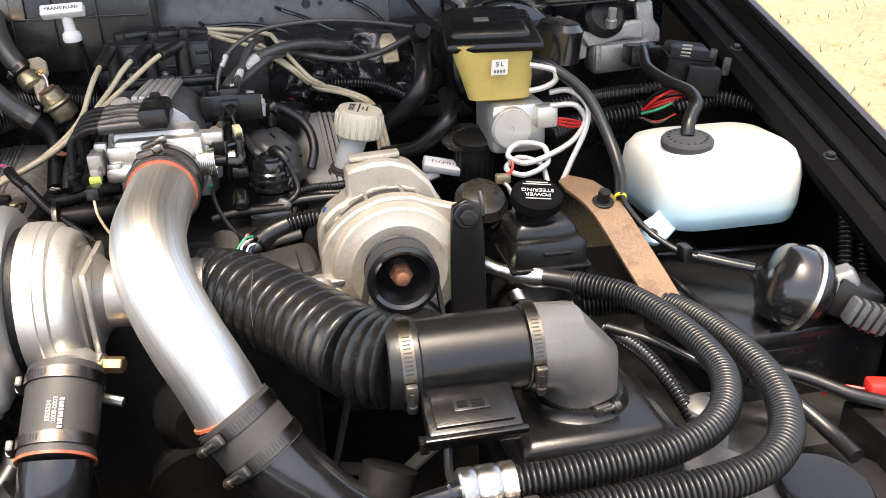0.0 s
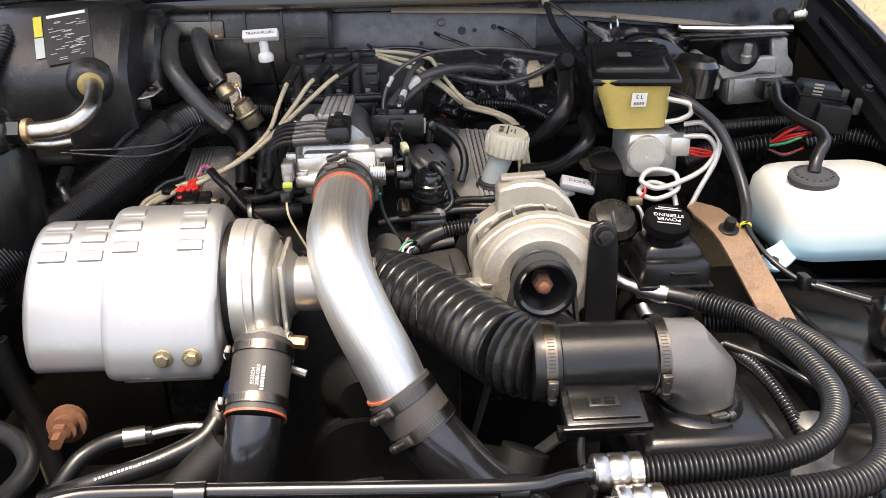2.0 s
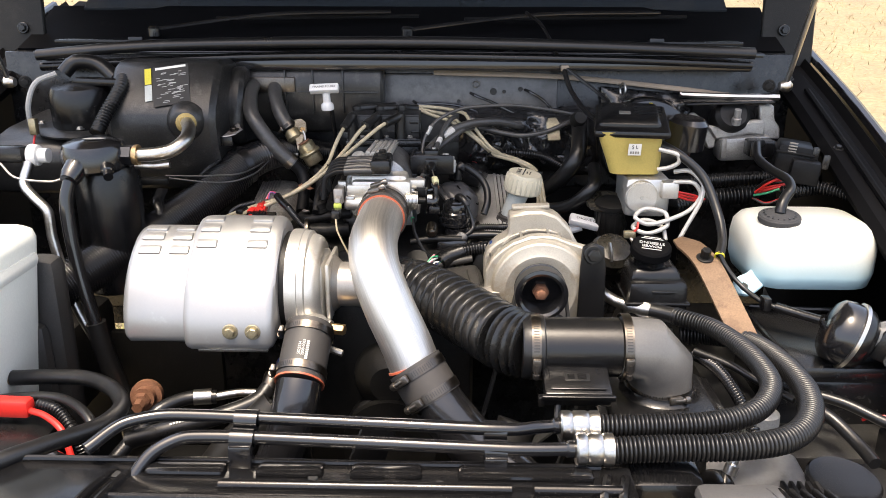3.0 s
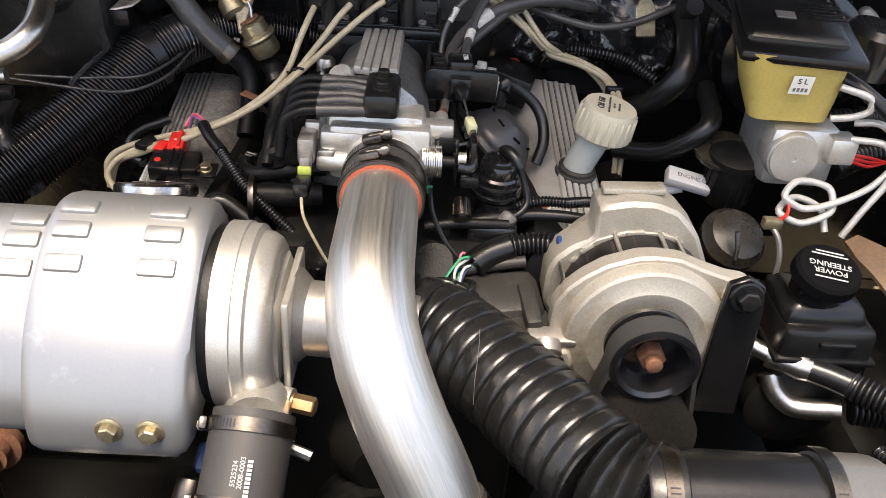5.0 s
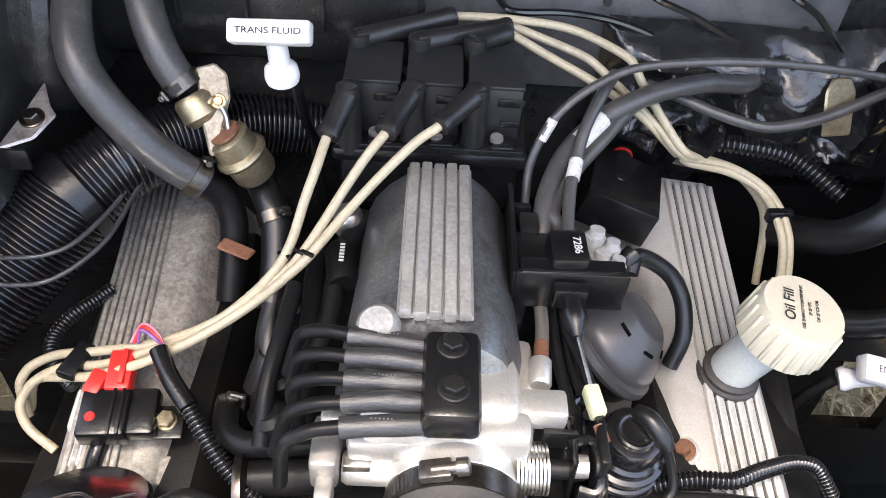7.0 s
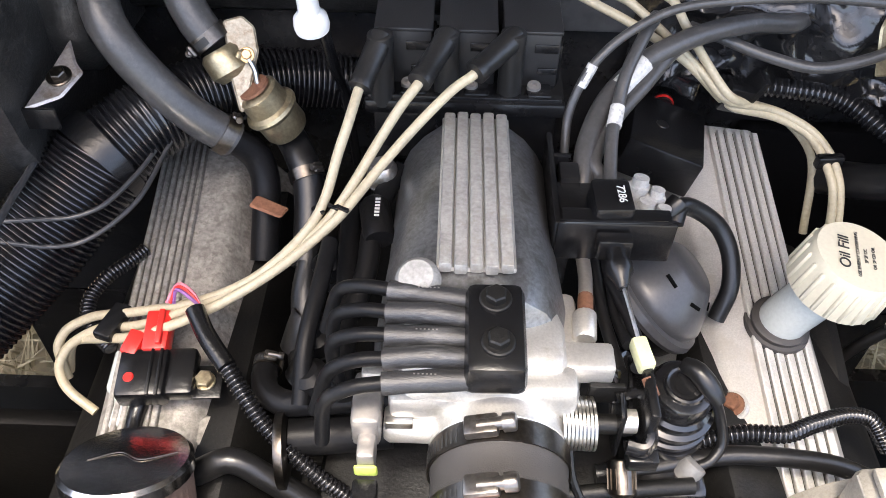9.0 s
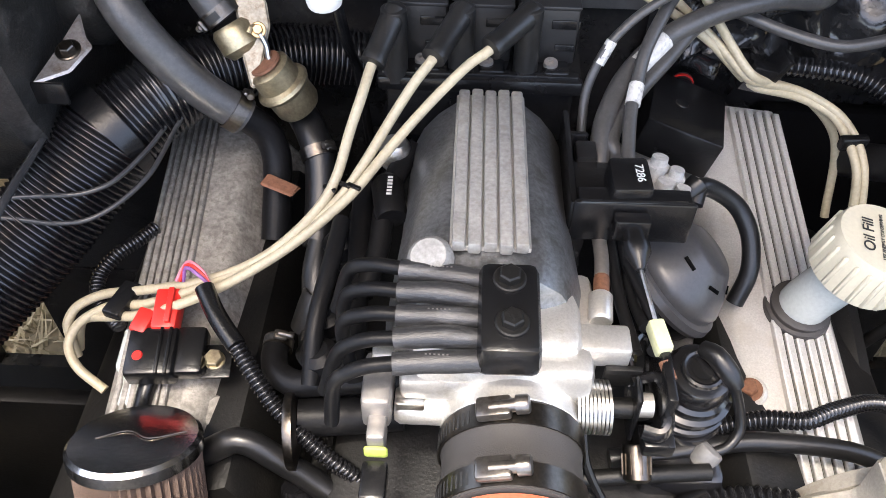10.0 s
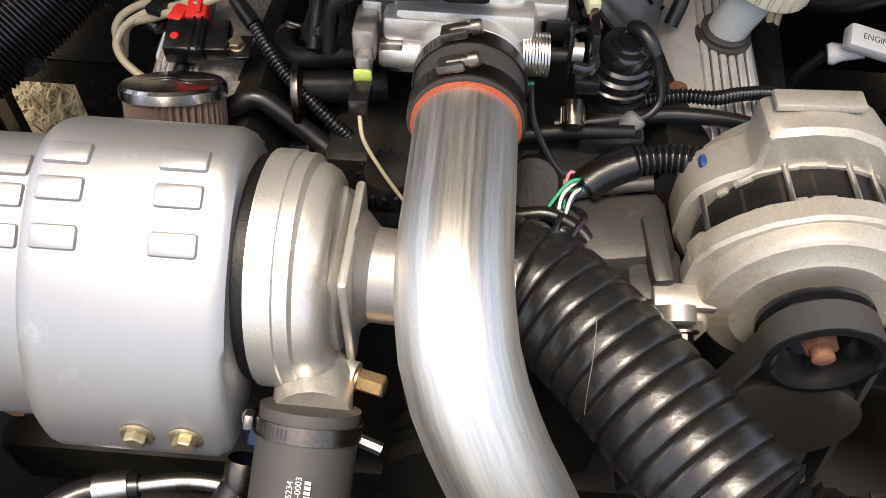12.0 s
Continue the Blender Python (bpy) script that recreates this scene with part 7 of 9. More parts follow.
for o in (0.0, 0.022):
    t = thing("side_loom", (0.80, 0.95, 0.75), "thick black corrugated loom behind the washer jug", "wiring loom", "side looms")
    part("corrugated_sleeve", tube([(0.70 + o, 1.075, 0.845), (0.76 + o, 1.07, 0.855), (0.805 + o * 0.7, 1.02, 0.85), (0.825 + o * 0.7, 0.93, 0.825), (0.815 + o * 0.7, 0.84, 0.78), (0.79 + o, 0.78, 0.70)], 0.0115, 14, ribs=(0.006, 0.0030), rib_steps=6, sharpness=1.5), M_PLASTIC, t, sharp=100)

# plastic cover under the jug
M_COVER = surface("cover_plastic", (0.008, 0.008, 0.0085), 0.24, vary=0.4, wear=0.3, wear_colour=(0.018, 0.0175, 0.017), bump=0.8, grain=9, patch=11, spec=0.5, dust=0.15)
pc = thing("battery_cover", (0.67, 0.80, 0.60), "black ribbed plastic cover below the washer jug", "cover")
part("cover_plate", slab(0.585, 0.80, 0.70, 0.93, 0.665, 0.690, 0.006), M_COVER, pc)
part("cover_side", slab(0.59, 0.795, 0.705, 0.90, 0.55, 0.667, 0.006), M_COVER, pc)
part("edge_rib", tube([(0.60, 0.92, 0.692), (0.60, 0.80, 0.692), (0.605, 0.74, 0.692)], 0.004, 8), M_COVER, pc)
part("edge_rib", tube([(0.612, 0.92, 0.692), (0.70, 0.905, 0.694), (0.78, 0.90, 0.694)], 0.004, 8), M_COVER, pc)
part("edge_rib", tube([(0.665, 0.74, 0.692), (0.69, 0.80, 0.692), (0.705, 0.86, 0.692)], 0.004, 8), M_COVER, pc)
cb = thing("washer_cable", (0.62, 0.85, 0.73), "black cable clipped across the plastic cover", "cable")
part("cable", tube([(0.548, 0.902, 0.79), (0.556, 0.892, 0.772), (0.575, 0.87, 0.748), (0.600, 0.835, 0.733), (0.63, 0.81, 0.728), (0.66, 0.78, 0.728)], 0.0038, 10), M_RUBBER, cb)
part("clip", box((0.012, 0.02, 0.02), Matrix.Translation((0.602, 0.828, 0.724)), 0.002), M_PLASTIC, cb)
part("connector", tube([(0.615, 0.82, 0.731), (0.64, 0.80, 0.729), (0.665, 0.778, 0.728)], 0.007, 10), M_PLASTIC, cb)
part("tail", tube([(0.665, 0.778, 0.728), (0.678, 0.765, 0.735), (0.685, 0.75, 0.74)], 0.003, 8), M_RUBBER, cb)

# vacuum pump with bright ring
vp = thing("vacuum_pump", (0.72, 0.70, 0.66), "round black vacuum pump with a bright metal ring", "pump")
vxa = Vector((1, -0.3, -0.4)).normalized()
VP = Vector((0.680, 0.720, 0.730))
part("rear_shell", lathe([(0.006, -0.036), (0.018, -0.035), (0.036, -0.030), (0.043, -0.024), (0.046, -0.012), (0.0465, -0.001)], VP, vxa, 40), M_GLOSS, vp)
part("bright_ring", lathe([(0.0465, -0.002), (0.0495, -0.001), (0.0495, 0.004), (0.0465, 0.005)], VP, vxa, 44), M_STEEL, vp, "bright crimped ring")
part("front_shell", lathe([(0.0465, 0.004), (0.045, 0.014), (0.036, 0.024), (0.030, 0.026)], VP, vxa, 36), M_PLASTIC, vp)
part("motor_block", box((0.052, 0.050, 0.045), frame_of(VP + vxa * 0.052 + Vector((0, 0.005, -0.012)), vxa, (0.25, 1, 0)), 0.006), M_PLASTIC, vp)
part("port", lathe([(0.018, 0), (0.018, 0.03), (0.012, 0.034)], VP + vxa * 0.03 + Vector((0, 0, 0.012)), (0.8, -0.25, 0.35), 18), surface("clear_grey_plastic", (0.12, 0.125, 0.13), 0.2, vary=0.3), vp)
part("connector", box((0.046, 0.028, 0.030), frame_of(VP + vxa * 0.060 + Vector((0.0, -0.022, -0.012)), vxa, (0.25, 1, 0)), 0.004), surface("smoked_plastic", (0.07, 0.074, 0.078), 0.16, vary=0.4), vp)
for k in range(4):
    part("connector_rib", box((0.003, 0.030, 0.032), frame_of(VP + vxa * (0.044 + 0.010 * k) + Vector((0.0, -0.022, -0.013)), vxa, (0.25, 1, 0)), 0.001), M_GLOSS, vp)
part("bracket", box((0.012, 0.06, 0.10), Matrix.Translation((0.67, 0.74, 0.62)), 0.003), M_PLASTIC, vp)

# lower corner in front of the pump
lc = thing("lamp_bucket", (0.63, 0.60, 0.55), "black round lamp bucket with cables", "lamp housing")
part("bucket", lathe([(0.05, 0), (0.062, 0.01), (0.066, 0.05), (0.060, 0.056), (0.02, 0.06)], (0.655, 0.555, 0.535), (0, -0.2, 1), 30), M_DIRT, lc)
part("cable", tube([(0.60, 0.665, 0.66), (0.635, 0.64, 0.645), (0.655, 0.60, 0.63), (0.66, 0.565, 0.625)], 0.0085, 12), M_RUBBER, lc)
part("cable", tube([(0.61, 0.69, 0.66), (0.66, 0.665, 0.655), (0.70, 0.635, 0.645), (0.73, 0.62, 0.64)], 0.0075, 12), M_RUBBER, lc)
bt = thing("battery", (0.78, 0.58, 0.5), "black battery with red terminal cover", "battery")
part("case", slab(0.70, 0.86, 0.50, 0.645, 0.48, 0.632, 0.005), M_PLASTIC, bt)
part("terminal_cover", box((0.05, 0.022, 0.022), frame_of((0.745, 0.632, 0.634), (1, -0.3, 0), (0.3, 1, 0)), 0.004), M_RED, bt, "red terminal cover")
part("red_wire", tube([(0.72, 0.64, 0.645), (0.70, 0.65, 0.645), (0.68, 0.65, 0.638)], 0.002, 6), M_RED, bt)
part("nose_panel", slab(0.40, 0.62, 0.36, 0.46, 0.63, 0.655, 0.02), M_PLASTIC, None, "black plastic nose duct panel", category="panel", kind="structure")
part("grey_nose", slab(0.40, 0.50, 0.395, 0.455, 0.650, 0.672, 0.012), surface("grey_nose_plastic", (0.07, 0.07, 0.072), 0.35, vary=0.2), None, "worn grey plastic nose piece", category="panel", kind="structure")
for k in range(6):
    part("louvre", box((0.006, 0.09, 0.02), Matrix.Translation((0.49 + k * 0.013, 0.40, 0.652)) @ Matrix.Rotation(radians(18), 4, "Z"), 0.002), M_PLASTIC, None, "black plastic louvre on the nose panel", category="louvre", group="nose louvres")
nl = thing("nose_loom", (0.52, 0.68, 0.60), "black corrugated loom beside the air box", "wiring loom")
part("corrugated_sleeve", tube([(0.495, 0.80, 0.66), (0.512, 0.74, 0.665), (0.522, 0.68, 0.655), (0.53, 0.62, 0.63)], 0.009, 12, ribs=(0.005, 0.0024), rib_steps=6, sharpness=1.5), M_GLOSS, nl, sharp=100)
part("wrapped_cable", tube([(0.488, 0.78, 0.675), (0.53, 0.745, 0.67), (0.56, 0.72, 0.66), (0.60, 0.68, 0.65)], 0.006, 10), M_RUBBER, nl)
part("grey_bottle", lathe([(0.02, 0), (0.024, 0.004), (0.022, 0.05), (0.014, 0.056)], (0.545, 0.645, 0.60), (0, 0, 1), 20), surface("grey_metal_can", (0.35, 0.35, 0.34), 0.4, 0.6), nl)

# rusty strap
stp = thing("brace_strap", (0.53, 0.87, 0.69), "flat rust-brown steel brace strap with bolt", "brace")
bm = bmesh.new()
line, _ = curve_points([(0.500, 0.975, 0.788), (0.512, 0.945, 0.787), (0.528, 0.895, 0.774), (0.548, 0.83, 0.728), (0.562, 0.775, 0.690)], 0.01)
ra, rb = [], []
for i, p in enumerate(line):
    w = 0.008 + 0.0125 * min(1, i / 3)
    ra.append(bm.verts.new(p + Vector((-w, -0.004, 0))))
    rb.append(bm.verts.new(p + Vector((w, 0.004, 0.004))))
for i in range(len(line) - 1):
    bm.faces.new((ra[i], ra[i + 1], rb[i + 1], rb[i]))
bmesh.ops.recalc_face_normals(bm, faces=bm.faces)
bmesh.ops.solidify(bm, geom=bm.faces[:], thickness=0.004)
part("strap", bm, M_TANRUST, stp)
hexbolt("bolt", (0.527, 0.904, 0.779), (0, -0.3, 1), 0.008, M_DIRT, stp, 0.016, 1.7)

# power steering reservoir
ps = thing("power_steering_reservoir", (0.44, 0.93, 0.69), "black plastic power steering reservoir with lettered cap", "reservoir")
part("body", box((0.095, 0.085, 0.06), Matrix.Translation((0.448, 0.935, 0.70)), 0.008, (0.96, 0.96)), M_PLASTIC, ps)
part("shoulder", box((0.086, 0.075, 0.022), Matrix.Translation((0.445, 0.94, 0.757)), 0.008, (0.8, 0.8)), M_PLASTIC, ps)
part("seam", box((0.10, 0.09, 0.006), Matrix.Translation((0.448, 0.935, 0.722)), 0.002), M_PLASTIC, ps)
part("front_ridge", box((0.035, 0.006, 0.006), Matrix.Translation((0.455, 0.893, 0.742)), 0.002), M_PLASTIC, ps)
part("neck", lathe([(0.024, 0), (0.024, 0.02), (0.026, 0.024)], (0.438, 0.935, 0.775), (0, -0.1, 1), 24), M_PLASTIC, ps)
PSM = aim((0.438, 0.930, 0.797), (0.02, -0.32, 1))
part("cap", lathe([(0.030, 0), (0.032, 0.003), (0.031, 0.014), (0.028, 0.017), (0.0, 0.018)], (0.438, 0.930, 0.797), (0.02, -0.32, 1), 32), M_FENDER, ps)
pst = frame_of(PSM @ Vector((0, 0, 0.0183)), (-1, 0.22, 0.07), (-0.2, -1, -0.3))
words("lettering", "POWER\nSTEERING", 0.0066, pst @ Matrix.Translation((0, 0.002, 0)), M_WHITEINK, ps)
bars("small_print", [(0, 0.015, 0.03, 0.0014), (0, -0.014, 0.034, 0.0014), (0, -0.018, 0.026, 0.0014)], pst, M_WHITEINK, ps)
part("pump_body", lathe([(0.045, 0), (0.05, 0.02), (0.05, 0.08), (0.03, 0.09)], (0.44, 0.98, 0.66), (0, -1, 0), 28), M_DIRT, ps)
shifted(ps, (0.0, -0.034, -0.008))

M_PALEPIPE = surface("pale_coated_pipe", (0.55, 0.53, 0.49), 0.35, 0.3, vary=0.15)
# brake master cylinder and reservoir
br = thing("brake_master_cylinder", (0.46, 1.10, 0.80), "yellowed brake fluid reservoir with black lid on a master cylinder", "brake reservoir")
bm = bmesh.new()
lay = []
for z, x0, x1, y0, y1 in ((0.868, 0.402, 0.472, 1.078, 1.165), (0.874, 0.394, 0.480, 1.066, 1.175), (0.90, 0.386, 0.482, 1.062, 1.18), (0.935, 0.374, 0.481, 1.052, 1.19), (0.952, 0.370, 0.481, 1.048, 1.195)):
    r = 0.014
    pts = []
    for cx, cy, a0 in ((x1 - r, y1 - r, 0), (x0 + r, y1 - r, 90), (x0 + r, y0 + r, 180), (x1 - r, y0 + r, 270)):
        for k in range(4):
            a = radians(a0 + k * 30)
            pts.append(bm.verts.new((cx + r * math.cos(a) + 0.17 * (cy - 1.055), cy + r * math.sin(a), z + (cy - 1.05) * 0.12)))
    lay.append(pts)
for a, b in zip(lay, lay[1:]):
    for i in range(len(a)):
        j = (i + 1) % len(a)
        bm.faces.new((a[i], a[j], b[j], b[i]))
bm.faces.new(lay[0][::-1])
bm.faces.new(lay[-1])
part("reservoir", bm, M_AMBER, br, "yellowed translucent reservoir")
LM = Matrix.Translation((0.4385, 1.124, 0.954)) @ Matrix.Rotation(radians(-8), 4, "Z") @ Matrix.Rotation(radians(8), 4, "X")
lid = part("lid", box((0.128, 0.162, 0.014), LM, 0.006), M_PLASTIC, br)
part("lid_top", box((0.110, 0.128, 0.012), LM @ Matrix.Translation((-0.004, 0.006, 0.012)), 0.007, (0.92, 0.9)), M_PLASTIC, lid)
part("lid_mark", box((0.02, 0.016, 0.001), LM @ Matrix.Translation((-0.012, -0.006, 0.024)), 0), M_GREYPIPE, lid)
bars("lid_print", [(0.025 + 0.006 * (k % 2), 0.035 - k * 0.009, 0.04, 0.0035) for k in range(6)], LM @ Matrix.Translation((0, 0, 0.0242)), M_RUBBER, lid)
lbl = frame_of((0.434, 1.0505, 0.924), (1, 0, 0), (0, -0.2, 1))
part("label", box((0.022, 0.021, 0.0006), lbl, 0), M_LABEL, br, "small white label")
words("lettering", "S L", 0.0066, lbl @ Matrix.Translation((0, 0.0045, 0.001)), M_INKHOLE, br)
bars("code", [(-0.0062 + 0.0042 * k, -0.0052, 0.0026, 0.0042) for k in range(4)], lbl @ Matrix.Translation((0, 0, 0.0008)), M_GREYPIPE, br)
part("casting", slab(0.425, 0.505, 1.06, 1.16, 0.80, 0.872, 0.012), M_CAST, br)
part("nose", lathe([(0.028, 0), (0.03, 0.004), (0.03, 0.03), (0.028, 0.035)], (0.4535, 1.092, 0.838), (0, -1, 0), 30), M_CAST, br)
part("end_disc", lathe([(0.026, 0), (0.0265, 0.004), (0.026, 0.005), (0.003, 0.005), (0.002, 0.003)], (0.4535, 1.059, 0.838), (0, -1, 0), 30), M_CAST, br, "machined round end plug")
part("port_block", slab(0.485, 0.515, 1.045, 1.075, 0.838, 0.868, 0.004), M_CAST, br)
part("booster", lathe([(0.05, 0), (0.085, 0.01), (0.09, 0.03), (0.088, 0.06), (0.05, 0.07)], (0.49, 1.20, 0.90), (0, 1, 0), 36), M_GLOSS, br)
part("yellow_band", ring((0.49, 1.205, 0.93), (1, 0.1, 0), 0.05, 0.004, 0.002, 30), M_YELLOW, br)
part("accumulator", lathe([(0.02, 0), (0.036, 0.004), (0.036, 0.05), (0.028, 0.058)], (0.545, 1.16, 0.905), (0.1, -0.1, 1), 26), M_GLOSS, br)
for pts in ([(0.475, 1.05, 0.925), (0.505, 1.04, 0.918), (0.508, 1.04, 0.905), (0.495, 1.045, 0.895), (0.475, 1.05, 0.89)],
            [(0.505, 1.05, 0.868), (0.535, 1.035, 0.87), (0.548, 1.03, 0.85), (0.53, 1.025, 0.825), (0.49, 1.012, 0.81), (0.455, 1.005, 0.805), (0.435, 1.012, 0.815), (0.455, 1.03, 0.825), (0.49, 1.03, 0.818), (0.49, 1.012, 0.80), (0.455, 1.0, 0.79), (0.432, 1.008, 0.798), (0.455, 1.03, 0.805), (0.485, 1.025, 0.795), (0.49, 1.01, 0.775)],
            [(0.505, 1.055, 0.885), (0.53, 1.045, 0.888), (0.55, 1.03, 0.868), (0.545, 1.02, 0.84), (0.525, 1.015, 0.80), (0.51, 1.01, 0.77)]):
    part("brake_pipe", tube(pts, 0.0038, 10), M_PALEPIPE, br, "pale coated brake pipe")
for k in range(3):
    part("red_lead", tube([(0.515, 1.05, 0.85 - 0.004 * k), (0.54, 1.06, 0.843 - 0.005 * k), (0.57, 1.08, 0.83)], 0.002, 6), M_RED, br)
pg = thing("pump_connector", (0.40, 1.03, 0.76), "grimy electric pump with coloured leads and connector", "pump")
grime = surface("grimy_brown_plastic", (0.03, 0.027, 0.021), 0.25, vary=0.5, wear=0.6, wear_colour=(0.018, 0.016, 0.013), bump=0.4, patch=22)
part("pump", lathe([(0.026, -0.03), (0.034, -0.024), (0.036, -0.006), (0.0375, -0.004), (0.0375, 0.002), (0.034, 0.006), (0.030, 0.014), (0.012, 0.019)], (0.404, 1.035, 0.745), (0.1, -0.55, 0.8), 30), grime, pg, "grimy brown translucent pump cup")
part("band", tube([(0.394, 1.006, 0.771), (0.397, 1.002, 0.755), (0.398, 1.000, 0.739)], 0.0028, 8), M_STEEL, pg)
part("tan_plug", box((0.02, 0.012, 0.012), Matrix.Translation((0.425, 1.0, 0.782)), 0.002), M_GOLD, pg)
part("red_wire", tube([(0.43, 1.0, 0.79), (0.438, 1.0, 0.80), (0.44, 1.01, 0.812)], 0.002, 6), M_RED, pg)
part("lead", tube([(0.420, 1.005, 0.79), (0.432, 0.99, 0.775), (0.436, 0.98, 0.75), (0.43, 0.97, 0.70)], 0.003, 8), M_GREYPIPE, pg)
mount = part("mount", lathe([(0.026, 0), (0.028, 0.004), (0.028, 0.052), (0.031, 0.054), (0.031, 0.062), (0.024, 0.066), (0.0, 0.067)], (0.412, 1.115, 0.755), (0, -0.15, 1), 30), M_DIRT, pg)
for k in range(18):
    part("grip_rib", box((0.003, 0.0025, 0.044), aim((0.412, 1.115, 0.759), (0, -0.15, 1)) @ Matrix.Rotation(2 * math.pi * k / 18, 4, "Z") @ Matrix.Translation((0.0283, 0, 0)), 0), M_DIRT, mount)
part("grimy_lid", lathe([(0.033, 0), (0.034, 0.003), (0.033, 0.006)], (0.400, 1.118, 0.812), (-0.1, -0.3, 1), 26), grime, pg)

# black vacuum line down to the strap
vl2 = thing("clutch_line", (0.54, 1.0, 0.78), "thick black rubber line beside the brake cylinder", "hose")
part("line", tube([(0.47, 1.08, 0.935), (0.507, 1.045, 0.918), (0.545, 1.02, 0.885), (0.563, 0.98, 0.835), (0.563, 0.94, 0.80), (0.550, 0.905, 0.782)], 0.0075, 12), M_RUBBER, vl2)
part("yellow_ring", ring((0.549, 0.902, 0.783), (-0.3, -0.9, -0.4), 0.006, 0.004, 0.002, 14), M_YELLOW, vl2)

# oil dipstick with white lettered handle
dp = thing("engine_dipstick", (0.35, 1.12, 0.74), "white T-shaped engine oil dipstick handle", "dipstick")
part("handle", box((0.066, 0.022, 0.014), frame_of((0.368, 1.112, 0.770), (0.95, -0.05, -0.22), (0.1, 0.9, 0.45)), 0.003), M_WHITE, dp)
part("stem", lathe([(0.009, 0), (0.0105, 0.004), (0.008, 0.012), (0.008, 0.03)], (0.332, 1.118, 0.757), (1, -0.1, 0.35), 16), M_WHITE, dp)
words("lettering", "ENGINE OIL", 0.0060, frame_of((0.3705, 1.1057, 0.7821), (0.95, -0.05, -0.22), (0.1, 0.9, 0.45)), M_INKHOLE, dp)
part("guide_tube", tube([(0.33, 1.118, 0.757), (0.315, 1.12, 0.73), (0.30, 1.13, 0.66)], 0.005, 10), M_DIRT, dp)

# wiper motor and bracket
wm = thing("wiper_motor", (0.66, 1.24, 0.86), "wiper motor on a worn pale cast bracket", "wiper motor")
pale_bracket = surface("pale_bracket", (0.34, 0.33, 0.31), 0.45, 0.5, vary=0.25, wear=0.5, wear_colour=(0.14, 0.13, 0.115), bump=0.4, patch=18)
wmf = frame_of((0.0, 1.262, 0.0), (1, 0, 0), (0, 0, 1))
part("bracket_leg", plate([(0.574, 0.952), (0.584, 0.958), (0.596, 0.950), (0.612, 0.932), (0.632, 0.914), (0.630, 0.889), (0.617, 0.887), (0.602, 0.914), (0.586, 0.928), (0.578, 0.940)], 0.014, wmf, 0.003), pale_bracket, wm, "pale cast bracket leg")
part("bracket", plate([(0.606, 0.936), (0.640, 0.928), (0.672, 0.938), (0.700, 0.945), (0.719, 0.944), (0.722, 0.914), (0.690, 0.918), (0.655, 0.910), (0.628, 0.906)], 0.018, wmf @ Matrix.Translation((0, 0, 0.003)), 0.004), pale_bracket, wm, "pale cast bracket")
part("bracket_post", plate([(0.706, 0.974), (0.733, 0.974), (0.738, 0.945), (0.750, 0.930), (0.752, 0.908), (0.716, 0.907), (0.712, 0.940)], 0.016, wmf @ Matrix.Translation((0, 0, 0.001)), 0.003), pale_bracket, wm)
part("motor", lathe([(0.030, 0), (0.034, 0.004), (0.034, 0.040), (0.026, 0.048)], (0.655, 1.285, 0.935), (0.05, -0.75, 0.4), 28), M_DIRT, wm)
part("gear_case", box((0.100, 0.050, 0.048), frame_of((0.686, 1.262, 0.868), (1, 0, 0.06), (0, 1, 0.1)), 0.010, (1.0, 0.9)), surface("grey_gear_case", (0.3, 0.295, 0.285), 0.36, 0.6, vary=0.3, wear=0.4, wear_colour=(0.06, 0.058, 0.055)), wm)
part("gear_flute", box((0.010, 0.006, 0.040), frame_of((0.644, 1.236, 0.872), (1, 0, 0.06), (0, 1, 0.1)), 0.002), pale_bracket, wm)
part("mount_plate", box((0.165, 0.05, 0.004), frame_of((0.648, 1.262, 0.976), (1, 0, 0.03), (0, 1, 0.05)), 0.001), M_PLASTIC, wm, "thin black mounting plate")
part("tie_bar", tube([(0.57, 1.30, 0.985), (0.65, 1.28, 0.985), (0.75, 1.27, 0.985)], 0.006, 8), M_STEEL, wm)
part("connector", box((0.05, 0.04, 0.03), Matrix.Translation((0.70, 1.20, 0.885)), 0.004), M_PLASTIC, wm)
part("stud", lathe([(0.009, 0), (0.009, 0.012), (0.0065, 0.014), (0.0065, 0.03)], (0.661, 1.236, 0.938), (0, -0.25, 1), 14), pale_bracket, wm)
rl = thing("relay_box", (0.775, 1.16, 0.85), "black relay box on the inner fender", "relay box")
rlf = frame_of((0.722, 1.095, 0.865), (1, -0.30, -0.12), (0.25, 1, 0.05)) @ Matrix.Scale(0.85, 4)
part("case", box((0.072, 0.075, 0.070), rlf @ Matrix.Translation((-0.004, 0.030, 0.0)), 0.006, (0.94, 0.94)), M_RAIL, rl)
part("front_case", box((0.058, 0.034, 0.048), rlf @ Matrix.Translation((0.020, -0.020, 0.0)), 0.005, (0.95, 0.9)), M_RAIL, rl)
part("lid_lip", box((0.076, 0.078, 0.006), rlf @ Matrix.Translation((-0.004, 0.030, 0.052)), 0.002), M_RAIL, rl)
for k in range(2):
    latch = part("latch", box((0.014, 0.005, 0.030), rlf @ Matrix.Translation((0.034 + k * 0.020, -0.002 - k * 0.020, 0.044 - k * 0.008)), 0.004), M_GREYBOX, rl)
    part("latch_slot", box((0.006, 0.007, 0.014), rlf @ Matrix.Translation((0.034 + k * 0.020, -0.002 - k * 0.020, 0.052 - k * 0.008)), 0.002), M_RUBBER, latch)
bars("print", [(0, k * 0.006, 0.016, 0.003) for k in range(4)], rlf @ Matrix.Translation((-0.012, -0.0075, 0.058)) @ Matrix.Rotation(radians(90), 4, "X"), M_GREYPIPE, rl)
